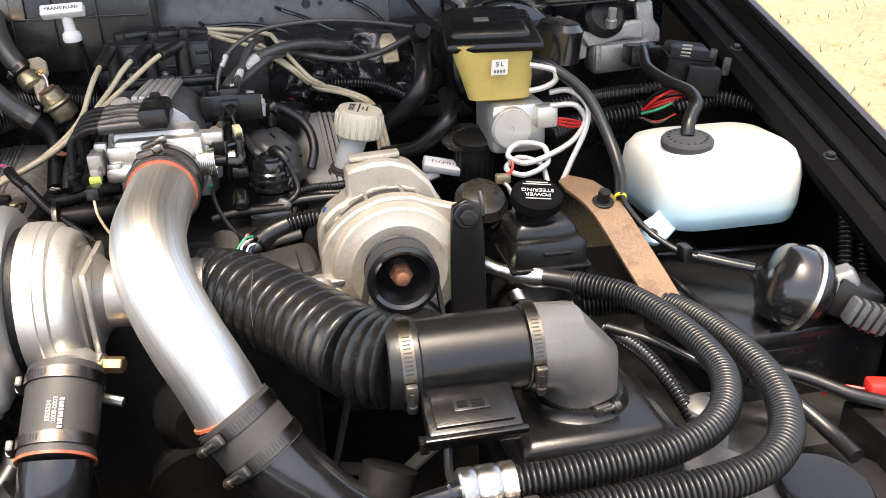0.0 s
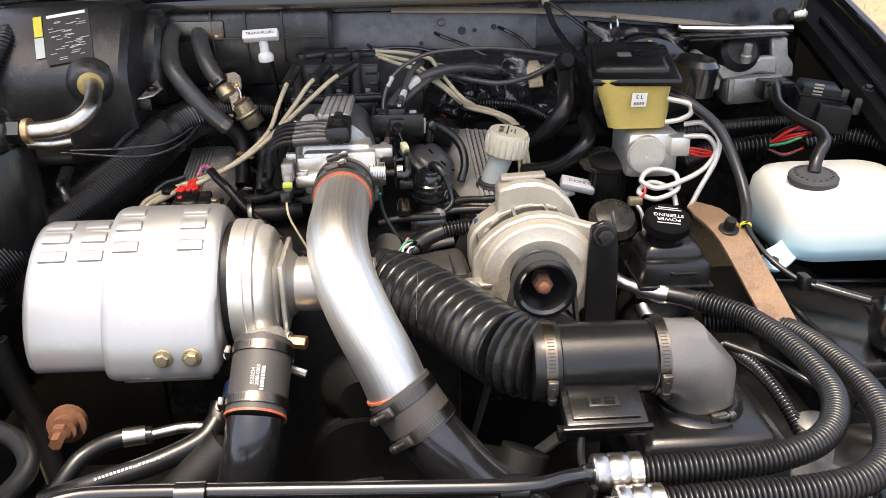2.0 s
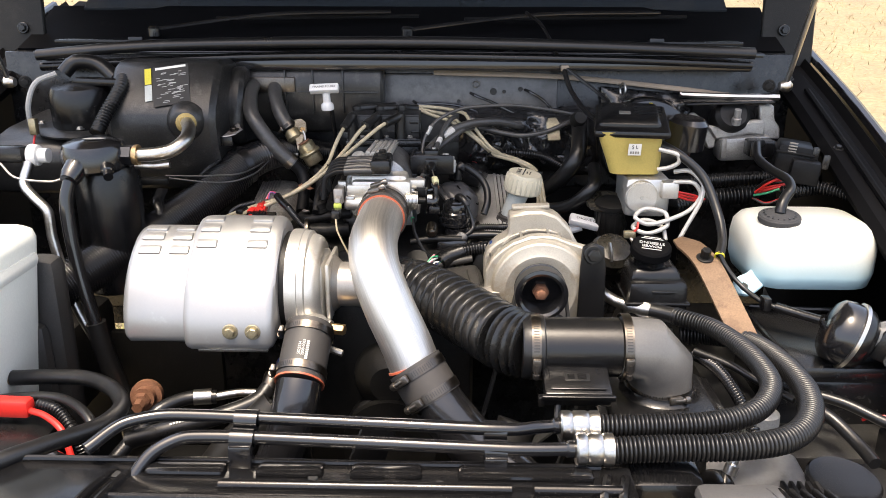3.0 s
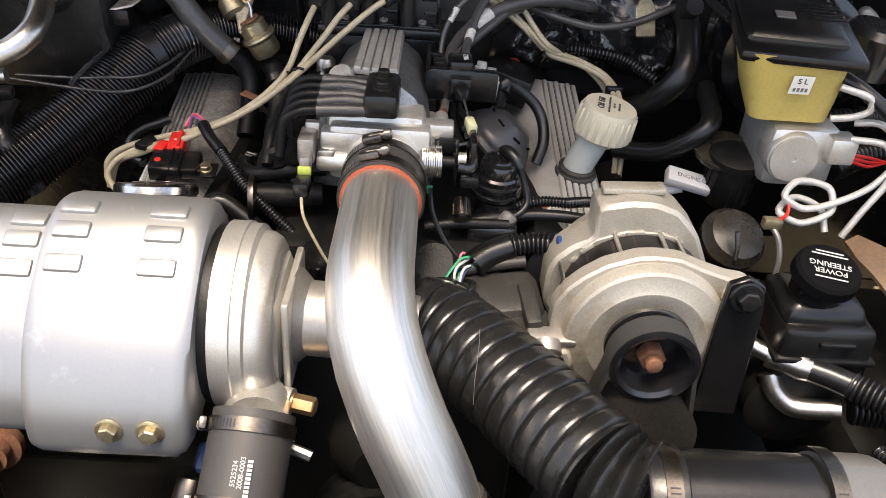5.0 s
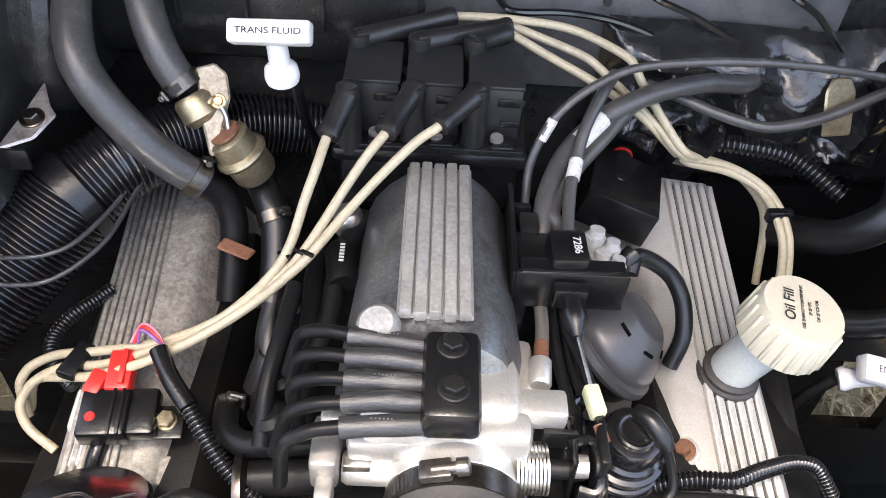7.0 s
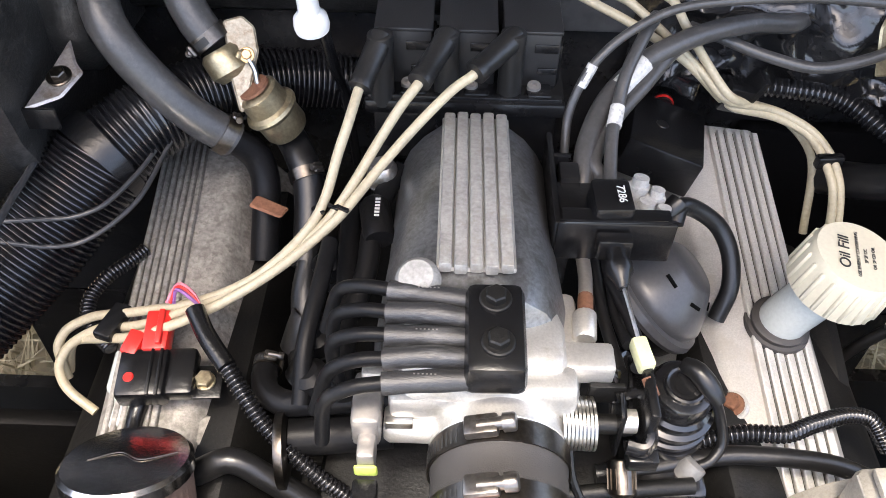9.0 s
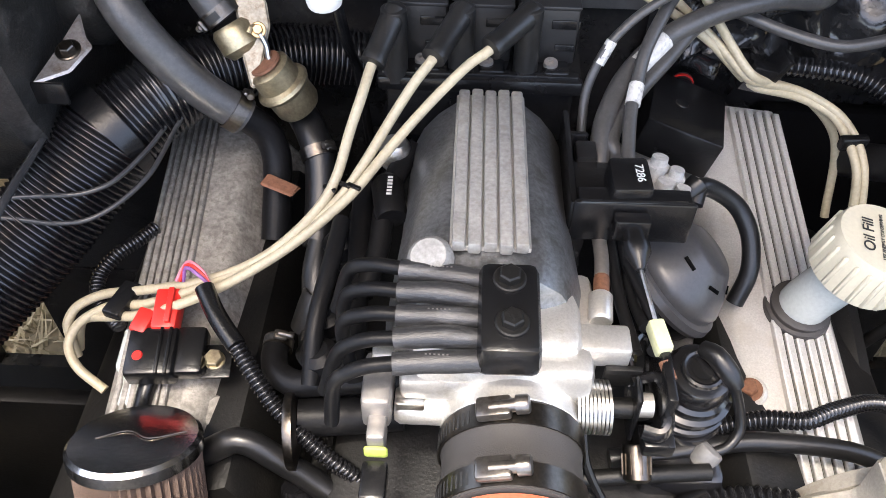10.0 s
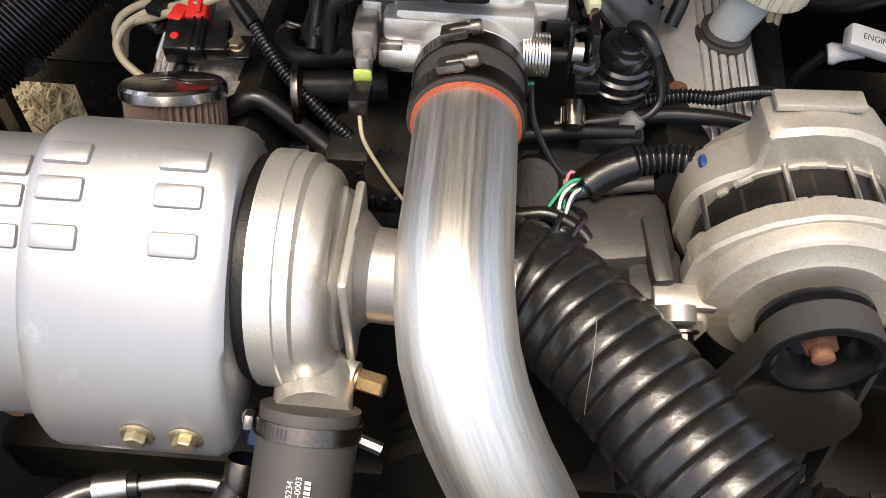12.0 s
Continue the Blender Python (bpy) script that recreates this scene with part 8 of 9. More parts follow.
hn = thing("firewall_loom", (0.60, 1.13, 0.80), "black corrugated loom with bare red wires", "wiring loom")
part("corrugated_sleeve", tube([(0.52, 1.10, 0.81), (0.57, 1.13, 0.815), (0.63, 1.14, 0.82), (0.685, 1.14, 0.826)], 0.017, 16, ribs=(0.007, 0.0038), rib_steps=6, sharpness=1.5), M_PLASTIC, hn, sharp=100)
rnd = random.Random(5)
for k in range(9):
    dz, dy = rnd.uniform(-0.012, 0.016), rnd.uniform(-0.01, 0.01)
    part("wire", tube([(0.672, 1.13 + dy, 0.826 + dz * 0.5), (0.690, 1.115 + dy, 0.833 + dz * 1.6), (0.712, 1.105, 0.843 + dz * 1.6), (0.735, 1.10, 0.850 + dz * 0.6)], 0.0022, 8), (M_RED, M_RED, M_RUBBER, M_RED, M_RUBBER, M_RED, M_GREEN, M_RED, M_RUBBER)[k], hn)
part("outer_loom", tube([(0.50, 1.18, 0.83), (0.60, 1.20, 0.835), (0.72, 1.20, 0.842), (0.80, 1.15, 0.85)], 0.014, 14, ribs=(0.007, 0.0027), rib_steps=6, sharpness=1.5), M_PLASTIC, hn, sharp=100)
hp = thing("heater_pipe", (0.36, 1.22, 0.85), "black rubber hose and yellow zinc bracket at the firewall", "hose")
part("hose", tube([(0.30, 1.25, 0.80), (0.33, 1.20, 0.84), (0.355, 1.19, 0.88), (0.365, 1.24, 0.92), (0.37, 1.32, 0.93)], 0.015, 14), M_RUBBER, hp)
part("hose", tube([(0.29, 1.18, 0.78), (0.34, 1.14, 0.80), (0.38, 1.13, 0.84), (0.39, 1.20, 0.86)], 0.012, 14), M_RUBBER, hp)
part("zinc_tab", plate([(-0.013, -0.028), (0.013, -0.028), (0.014, 0.008), (0.008, 0.019), (-0.008, 0.019), (-0.013, 0.008)], 0.003, frame_of((0.316, 1.268, 0.925), (1, 0.2, 0), (0.15, 0.5, 0.9))), M_GOLD, hp, "yellow zinc bracket tab")
part("corrugated_branch", tube([(0.20, 1.28, 0.87), (0.25, 1.275, 0.872), (0.30, 1.27, 0.865), (0.34, 1.24, 0.85)], 0.009, 12, ribs=(0.005, 0.0024), rib_steps=6, sharpness=1.5), M_GLOSS, hp, sharp=100)
# black disc paints the shaded hole onto the tab
part("tab_hole", lathe([(0.004, 0), (0.0038, 0.0012)], (0.3195, 1.2735, 0.9345), (0.1, -0.9, 0.5), 14), M_INKHOLE, hp)
part("fitting", lathe([(0.014, 0), (0.016, 0.004), (0.012, 0.02)], (0.36, 1.25, 0.94), (0.2, -0.7, 0.4), 16), M_DIRT, hp)
sp = thing("steering_shaft", (0.33, 1.05, 0.6), "black steel frame rail beside the engine", "shaft")
part("rail", tube([(0.285, 0.95, 0.66), (0.285, 1.08, 0.71), (0.285, 1.2, 0.74)], 0.022, 10, flat=0.6), M_DIRT, sp)
part("lower_shield", slab(0.27, 0.36, 0.98, 1.24, 0.50, 0.56, 0.01), M_DIRT, sp)
bw = thing("battery_cable", (0.42, 1.25, 1.0), "thin black washer line looped over the cowl", "cable")
part("line", tube([(0.27, 1.46, 1.135), (0.30, 1.40, 1.11), (0.335, 1.30, 1.04), (0.342, 1.285, 1.035), (0.39, 1.24, 1.0), (0.41, 1.20, 0.985)], 0.0032, 8), M_RUBBER, bw)
part("line", tube([(0.335, 1.29, 1.035), (0.345, 1.25, 1.0), (0.365, 1.19, 0.97), (0.38, 1.15, 0.96)], 0.005, 8), M_RUBBER, bw)
part("tee", box((0.016, 0.012, 0.012), Matrix.Translation((0.337, 1.29, 1.03)), 0.003), M_TANTRIM, bw)
part("hook", ring((0.452, 1.29, 0.995), (1, 0.2, 0), 0.012, 0.003, 0.003, 18), M_STEEL, bw)


# ---- passenger's side of the bay ----
ac = thing("accumulator", (-0.465, 0.965, 0.70), "black air conditioning accumulator canister with fittings", "canister")
part("canister", lathe([(0.050, 0), (0.053, 0.004), (0.053, 0.20), (0.048, 0.215)], (-0.455, 0.985, 0.69), (0, 0, 1), 36), M_PLASTIC, ac)
part("head", lathe([(0.046, 0), (0.052, 0.006), (0.052, 0.032), (0.046, 0.044), (0.030, 0.050), (0.0, 0.051)], (-0.463, 0.968, 0.902), (0, -0.05, 1), 36), M_GLOSS, ac)
part("peeled_label", plate([(-0.016, -0.006), (-0.004, -0.010), (0.014, -0.004), (0.018, 0.006), (0.004, 0.010), (-0.012, 0.006)], 0.0006, frame_of((-0.458, 0.960, 0.9535), (1, 0, 0), (0, 1, -0.05)), 0), surface("peeling_label", (0.3, 0.3, 0.29), 0.6), ac, "torn pale label remnant")
part("right_boss", lathe([(0.017, 0), (0.017, 0.016)], (-0.415, 0.966, 0.926), (1, 0, 0), 6), M_GLOSS, ac)
part("zinc_nut", lathe([(0.016, 0), (0.017, 0.003), (0.017, 0.008)], (-0.397, 0.966, 0.926), (1, 0, 0), 20), M_BRASS, ac)
part("front_boss", lathe([(0.018, 0), (0.017, 0.02), (0.014, 0.03)], (-0.475, 0.925, 0.915), (-0.15, -0.8, -0.6), 18), M_GLOSS, ac)
part("service_port", lathe([(0.012, 0), (0.010, 0.006), (0.010, 0.012), (0.0075, 0.014), (0.0075, 0.026)], (-0.430, 0.932, 0.912), (0.4, -0.8, -0.4), 16), M_GLOSS, ac)
part("switch_plug", lathe([(0.018, 0), (0.019, 0.003), (0.017, 0.014), (0.012, 0.016), (0.012, 0.03)], (-0.567, 0.962, 0.925), (1, 0, 0), 20), M_WHITE, ac, "white pressure switch")
part("switch_body", box((0.06, 0.028, 0.026), Matrix.Translation((-0.605, 0.962, 0.914)), 0.006), M_PLASTIC, ac)
part("switch_wire", tube([(-0.63, 0.96, 0.93), (-0.645, 0.95, 0.96), (-0.63, 0.95, 0.985)], 0.0018, 6), M_YELLOW, ac)
part("switch_wire", tube([(-0.61, 0.945, 0.915), (-0.58, 0.93, 0.895), (-0.52, 0.925, 0.89), (-0.50, 0.93, 0.895)], 0.002, 6), M_GREYPIPE, ac)
ap = thing("evaporator_pipe", (-0.36, 0.98, 0.92), "bent bare aluminium evaporator pipe", "pipe")
part("pipe", tube([(-0.398, 0.966, 0.926), (-0.365, 0.968, 0.927), (-0.338, 0.978, 0.932), (-0.322, 1.000, 0.945), (-0.330, 1.045, 0.955), (-0.355, 1.11, 0.956)], 0.0115, 18), M_STEEL, ap)
part("lower_pipe", tube([(-0.40, 0.975, 0.908), (-0.37, 0.976, 0.906), (-0.345, 0.98, 0.908)], 0.007, 14), M_STEEL, ap)
part("grommet", lathe([(0.017, 0), (0.018, 0.006), (0.013, 0.010)], (-0.3555, 1.108, 0.956), (0.3, -1, 0), 26), surface("ochre_sealant", (0.3, 0.22, 0.08), 0.6, vary=0.3), ap)
hv = thing("heater_box", (-0.40, 1.22, 0.9), "dark grey moulded heater box on the firewall with stickers", "heater box")


def moulded(outline, x0, x1, bevel):
    """A moulded case: an outline in y and z, drawn across from x0 to x1."""
    return plate(outline, x1 - x0, Matrix(((0, 0, 1, x0), (1, 0, 0, 0), (0, 1, 0, 0), (0, 0, 0, 1))), bevel)


part("main_case", moulded([(1.344, 0.80), (1.16, 0.82), (1.128, 0.90), (1.122, 0.955), (1.130, 0.979), (1.190, 1.051), (1.21, 1.056), (1.344, 1.05)], -0.51, -0.31, 0.010), M_GREYBOX, hv)
part("right_case", moulded([(1.344, 0.90), (1.312, 0.905), (1.302, 0.95), (1.298, 1.0), (1.306, 1.036), (1.344, 1.04)], -0.312, -0.02, 0.006), M_GREYBOX, hv)
part("sloped_case", moulded([(1.344, 0.88), (1.24, 0.89), (1.215, 0.93), (1.225, 0.985), (1.262, 1.035), (1.344, 1.04)], -0.318, -0.285, 0.008), M_GREYBOX, hv)
part("pipe_boss", lathe([(0.036, 0), (0.032, 0.016), (0.024, 0.026), (0.020, 0.028)], (-0.362, 1.132, 0.956), (0.05, -0.9, -0.1), 28), M_GREYBOX, hv)
for x in (-0.215, -0.16, -0.10):
    part("rib", box((0.003, 0.008, 0.085), Matrix.Translation((x, 1.298, 0.945)), 0.001), M_GREYBOX, hv)
part("rib", box((0.26, 0.006, 0.003), Matrix.Translation((-0.16, 1.297, 0.985)), 0.001), M_GREYBOX, hv)
part("hose_plate", box((0.10, 0.008, 0.032), Matrix.Translation((-0.245, 1.298, 0.984)), 0.003), M_CLAMP, hv, "rust-stained hose plate")
part("flange", moulded([(1.344, 0.80), (1.12, 0.82), (1.098, 0.885), (1.11, 0.915), (1.18, 0.932), (1.344, 0.945)], -0.73, -0.505, 0.008), M_GREYBOX, hv)
stk = frame_of((-0.394, 1.1588, 1.016), (1, 0.115, 0.138), (-0.18, 0.64, 0.768))
part("sticker", box((0.066, 0.085, 0.0008), stk, 0), M_INKHOLE, hv, "worn black printed sticker")
bars("sticker_header", [(0, 0.038, 0.056, 0.005)], stk @ Matrix.Translation((0, 0, 0.0009)), M_LABEL, hv)
rnd = random.Random(3)
bars("sticker_print", [(rnd.uniform(-0.024, 0.024), rnd.uniform(-0.038, 0.028), rnd.uniform(0.005, 0.014), 0.0008) for _ in range(40)], stk @ Matrix.Translation((0, 0, 0.0009)), M_WHITEINK, hv)
part("yellow_sticker", box((0.012, 0.034, 0.0008), frame_of((-0.4395, 1.1698, 1.0292), (1, 0.115, 0.138), (-0.18, 0.64, 0.768)), 0), M_YELLOW, hv)
part("pale_sticker", box((0.013, 0.034, 0.0008), frame_of((-0.4330, 1.1472, 1.0020), (1, 0.115, 0.138), (-0.18, 0.64, 0.768)), 0), M_BLUEGREY, hv)
bl = thing("blower_motor", (-0.575, 1.20, 0.94), "black blower motor with corrugated cooling tube", "blower")
part("plate", lathe([(0.085, 0), (0.088, 0.004), (0.08, 0.008)], (-0.575, 1.19, 0.932), (0, -0.1, 1), 36), M_GREYBOX, bl)
part("can", lathe([(0.056, 0), (0.058, 0.004), (0.057, 0.06), (0.05, 0.074), (0.015, 0.08), (0.0, 0.081)], (-0.575, 1.19, 0.938), (0, -0.1, 1), 36), M_PLASTIC, bl)
part("arm", box((0.10, 0.03, 0.014), Matrix.Translation((-0.535, 1.18, 1.012)) @ Matrix.Rotation(radians(-10), 4, "Z"), 0.005), M_PLASTIC, bl)
part("cooling_tube", tube([(-0.49, 1.18, 1.025), (-0.485, 1.15, 1.01), (-0.50, 1.11, 0.97), (-0.508, 1.08, 0.94)], 0.013, 14, ribs=(0.006, 0.0027), rib_steps=6, sharpness=1.5), M_PLASTIC, bl, sharp=100)
part("side_hose", tube([(-0.62, 1.22, 1.03), (-0.60, 1.23, 1.05), (-0.56, 1.24, 1.045), (-0.52, 1.22, 1.02)], 0.014, 12), M_RUBBER, bl)
part("wire_lead", tube([(-0.66, 1.15, 0.93), (-0.655, 1.14, 0.98), (-0.64, 1.15, 1.02), (-0.61, 1.17, 1.035)], 0.005, 8), surface("grey_wire", (0.35, 0.35, 0.34), 0.5), bl)
part("connector", box((0.014, 0.014, 0.03), Matrix.Translation((-0.64, 1.12, 0.93)), 0.003), M_GOLD, bl)
part("red_wire", tube([(-0.64, 1.12, 0.93), (-0.645, 1.11, 0.90), (-0.66, 1.10, 0.87)], 0.002, 6), M_RED, bl)
for x, y in ((-0.65, 1.17), (-0.55, 1.11), (-0.50, 1.17)):
    hexbolt("screw", (x, y, 0.942), (0, 0, 1), 0.005, M_STEEL, bl)

# large corrugated duct beside the left cover
du = thing("heat_duct", (-0.33, 1.15, 0.78), "large black corrugated flexible duct with flat band", "duct")
part("corrugated_duct", tube([(-0.53, 0.87, 0.715), (-0.455, 0.958, 0.75), (-0.385, 1.045, 0.783), (-0.33, 1.11, 0.818), (-0.292, 1.158, 0.850), (-0.280, 1.174, 0.862)], 0.037, 28, ribs=(0.0044, 0.0028), rib_steps=6, sharpness=1.5), M_GLOSS, du, sharp=100)
part("flat_band", tube([(-0.283, 1.170, 0.860), (-0.278, 1.176, 0.863), (-0.273, 1.181, 0.865)], 0.0375, 26), M_PLASTIC, du)
part("rear_duct", tube([(-0.276, 1.178, 0.864), (-0.25, 1.202, 0.875), (-0.215, 1.235, 0.878), (-0.15, 1.27, 0.87), (-0.05, 1.29, 0.85)], 0.030, 22, ribs=(0.0044, 0.0025), radii=[0.034, 0.030, 0.027, 0.024, 0.020], rib_steps=6, sharpness=1.5), M_GLOSS, du, sharp=100)
part("hanger_strap", tube([(-0.36, 1.02, 0.76), (-0.382, 1.022, 0.805), (-0.395, 1.04, 0.828), (-0.40, 1.08, 0.84)], 0.009, 8, flat=0.3), M_PLASTIC, du)
part("steel_tab", box((0.05, 0.014, 0.012), frame_of((-0.395, 1.03, 0.862), (1, 0.2, 0), (-0.2, 1, 0.2)), 0.003), M_DIRT, du)
bk = thing("heater_bracket", (-0.29, 1.18, 0.90), "bare steel bracket with bolt on a black panel", "bracket")
part("bracket_top", plate([(-0.022, -0.026), (0.004, -0.016), (0.016, 0.004), (0.010, 0.012), (0.002, 0.034), (-0.008, 0.006)], 0.003, frame_of((-0.290, 1.178, 0.928), (1, 0.05, 0.05), (0, 1, 0.35))), surface("scuffed_steel", (0.4, 0.37, 0.35), 0.4, 0.7, vary=0.3, wear=0.6, wear_colour=(0.2, 0.16, 0.13), patch=25), bk, "scuffed bare steel plate")
part("bracket_fold", slab(-0.312, -0.288, 1.152, 1.155, 0.905, 0.922, 0.001), M_PLASTIC, bk)
hexbolt("bolt", (-0.290, 1.178, 0.931), (0, -0.3, 1), 0.0055, M_CLAMP, bk, 0.005, 1.6)

# heater hoses and control valve
hh = thing("heater_hose", (-0.2, 1.2, 0.85), "thick black heater hose with steel clamp", "hose", "heater hoses")
HH = [(-0.262, 1.345, 1.000), (-0.274, 1.318, 1.004), (-0.279, 1.285, 0.996), (-0.274, 1.245, 0.978), (-0.265, 1.216, 0.955), (-0.251, 1.204, 0.935), (-0.231, 1.199, 0.908), (-0.211, 1.198, 0.885), (-0.186, 1.200, 0.862)]
part("hose", tube(HH, 0.0142, 22), M_HOSE, hh)
hose_clamp((-0.192, 1.1995, 0.867), (0.022, 0.002, -0.020), 0.0147, (0.5, 0.25, 0.6), hh, 0.010)
part("lower_pipe", tube([(-0.190, 1.200, 0.866), (-0.173, 1.202, 0.847), (-0.166, 1.196, 0.830), (-0.165, 1.183, 0.812), (-0.165, 1.15, 0.78)], 0.0115, 16), M_RAIL, hh)
h2 = thing("heater_hose", (-0.2, 1.26, 0.93), "thick black heater hose with steel clamp", "hose", "heater hoses")
part("hose", tube([(-0.225, 1.345, 0.998), (-0.236, 1.318, 1.000), (-0.234, 1.285, 0.988), (-0.222, 1.255, 0.962), (-0.209, 1.240, 0.940), (-0.197, 1.233, 0.925)], 0.0138, 20), M_HOSE, h2)
hose_clamp((-0.200, 1.235, 0.929), (0.012, -0.005, -0.015), 0.0143, (-1, -0.3, 0.4), h2, 0.010)
hvv = thing("heater_valve", (-0.156, 1.203, 0.867), "yellow zinc vacuum heater control valve", "valve")
VX = Vector((0.020, 0.004, -0.040)).normalized()
part("inlet", lathe([(0.013, 0), (0.016, 0.004), (0.016, 0.018), (0.011, 0.024)], (-0.194, 1.231, 0.922), (0.5, -0.35, -0.8), 20), M_GOLD, hvv)
part("can", lathe([(0.0135, 0), (0.0165, 0.002), (0.017, 0.016), (0.0205, 0.018), (0.0215, 0.0205), (0.0205, 0.023), (0.0178, 0.025), (0.0178, 0.040), (0.016, 0.044), (0.006, 0.046), (0.004, 0.049)], (-0.166, 1.211, 0.901), VX, 32), M_GOLD, hvv)
part("can_mouth", lathe([(0.0125, 0), (0.012, 0.002)], (-0.1665, 1.211, 0.9025), -VX, 24), M_RUST, hvv)
part("lever_plate", plate([(-0.012, 0.030), (0.002, 0.034), (0.011, 0.026), (0.013, 0.008), (0.006, -0.018), (0.001, -0.036), (-0.003, -0.036), (-0.008, -0.012)], 0.0024, frame_of((-0.176, 1.223, 0.916), (0.92, 0.2, -0.1), (-0.2, 0.6, 0.75))), surface("scuffed_lever", (0.36, 0.32, 0.25), 0.5, 0.6, vary=0.35, wear=0.7, wear_colour=(0.2, 0.14, 0.09), bump=0.4, patch=40), hvv, "scuffed steel lever plate")
part("crank", tube([(-0.170, 1.219, 0.925), (-0.165, 1.216, 0.915), (-0.164, 1.213, 0.907), (-0.160, 1.212, 0.899)], 0.0022, 8), M_STEEL, hvv)
part("crank", tube([(-0.170, 1.222, 0.926), (-0.174, 1.219, 0.928), (-0.176, 1.216, 0.925)], 0.0020, 8), M_GOLD, hvv)
hexbolt("pivot", (-0.170, 1.220, 0.925), (0.1, -0.7, 0.6), 0.0038, M_BRASS, hvv)
part("nipple", tube([(-0.144, 1.215, 0.857), (-0.142, 1.216, 0.849)], 0.003, 8), M_GOLD, hvv)
part("lower_hose", tube([(-0.148, 1.225, 0.845), (-0.138, 1.205, 0.845), (-0.130, 1.188, 0.832), (-0.128, 1.165, 0.812), (-0.128, 1.135, 0.79)], 0.0125, 14), M_RUBBER, hvv)
hose_clamp((-0.132, 1.192, 0.836), (0.007, -0.015, -0.012), 0.013, (0.6, 0.1, 1), hvv, 0.009)
part("rust_tab", plate([(-0.014, -0.006), (0.012, -0.006), (0.015, 0.006), (-0.012, 0.007)], 0.003, frame_of((-0.1588, 1.1646, 0.824), (1, -0.2, -0.3), (0.2, 1, 0.1))), M_RUST, hvv, "rusty steel tab")

# transmission dipstick
td = thing("transmission_dipstick", (-0.115, 1.24, 0.8), "white T-shaped transmission fluid dipstick handle", "dipstick")
tdm = frame_of((-0.117, 1.178, 1.009), (1, -0.03, 0.05), (0.02, 0.62, 0.78))
part("handle", box((0.054, 0.0155, 0.014), tdm @ Matrix.Translation((0, 0, -0.008)), 0.0025), M_WHITE, td)
words("lettering", "TRANS FLUID", 0.0042, tdm @ Matrix.Translation((0, 0, 0.0064)), M_INKHOLE, td, squeeze=1.25)
part("stem", lathe([(0.0112, 0), (0.012, 0.004), (0.0112, 0.010), (0.0072, 0.014), (0.0068, 0.034)], (-0.113, 1.186, 0.969), (-0.05, -0.1, 1), 20), M_WHITE, td)
part("guide_tube", tube([(-0.108, 1.192, 0.975), (-0.106, 1.215, 0.92), (-0.104, 1.24, 0.88), (-0.10, 1.25, 0.80)], 0.0042, 10), M_PLASTIC, td)

M_CABLE = surface("grey_cable", (0.035, 0.035, 0.036), 0.2, vary=0.3)
# thin cables crossing the duct
for pts, r in (([(-0.40, 1.10, 0.86), (-0.331, 1.108, 0.858), (-0.307, 1.109, 0.860), (-0.281, 1.113, 0.860), (-0.263, 1.123, 0.862), (-0.246, 1.151, 0.867), (-0.233, 1.187, 0.873), (-0.227, 1.21, 0.873), (-0.220, 1.25, 0.86)], 0.0021),
               ([(-0.41, 1.09, 0.86), (-0.329, 1.096, 0.850), (-0.300, 1.093, 0.850), (-0.274, 1.096, 0.852), (-0.254, 1.112, 0.856), (-0.239, 1.135, 0.862), (-0.229, 1.179, 0.871), (-0.224, 1.21, 0.870)], 0.0021),
               ([(-0.318, 1.05, 0.875), (-0.315, 1.089, 0.880), (-0.314, 1.127, 0.880), (-0.314, 1.163, 0.880), (-0.319, 1.200, 0.880), (-0.33, 1.23, 0.88)], 0.0032)):
    t = thing("control_cable", pts[1], "thin dark control cable across the duct", "cable", "control cables")
    part("cable", tube(pts, r * 0.9, 10), M_CABLE, t)
part("cable_sleeve", tube([(-0.2345, 1.183, 0.872), (-0.230, 1.198, 0.873), (-0.226, 1.212, 0.872)], 0.0050, 10, ribs=(0.003, 0.001)), M_PLASTIC, None, "black corrugated cable sleeve", category="sleeve")

# air conditioning lines down the left
for pts, r, m, lab in (([(-0.480, 0.912, 0.902), (-0.488, 0.90, 0.86), (-0.480, 0.89, 0.77), (-0.458, 0.88, 0.66)], 0.011, M_GLOSS, "gloss black air conditioning line"),
                       ([(-0.458, 0.88, 0.665), (-0.448, 0.88, 0.60), (-0.430, 0.88, 0.53), (-0.41, 0.86, 0.45)], 0.0165, M_RUBBER, "black rubber air conditioning hose"),
                       ([(-0.565, 0.95, 0.915), (-0.567, 0.93, 0.885), (-0.545, 0.915, 0.865), (-0.522, 0.905, 0.845), (-0.518, 0.90, 0.80), (-0.495, 0.89, 0.70), (-0.465, 0.885, 0.63)], 0.008, M_STEEL, "bare metal air conditioning line")):
    t = thing("air_conditioning_line", pts[-1], lab, "pipe", "air conditioning lines")
    part("line", tube(pts, r, 14), m, t)
# overflow bottle and what stands beside it
ob = thing("overflow_bottle", (-0.60, 0.72, 0.5), "milky white coolant overflow bottle with hose nipple", "bottle")
bm = slab(-0.75, -0.478, 0.60, 0.80, 0.56, 0.862, 0.022)
for v in bm.verts:
    if v.co.z < 0.75 and v.co.x > -0.6:
        v.co.x -= 0.035 * min(1, (0.75 - v.co.z) / 0.09)
part("bottle", bm, surface("milky_white_plastic", (0.78, 0.79, 0.72), 0.45, vary=0.06, bump=0.1), ob, sharp=50)
part("nipple", lathe([(0.009, 0), (0.009, 0.012), (0.007, 0.014)], (-0.515, 0.70, 0.655), (1, 0, 0), 14), M_BRASS, ob)
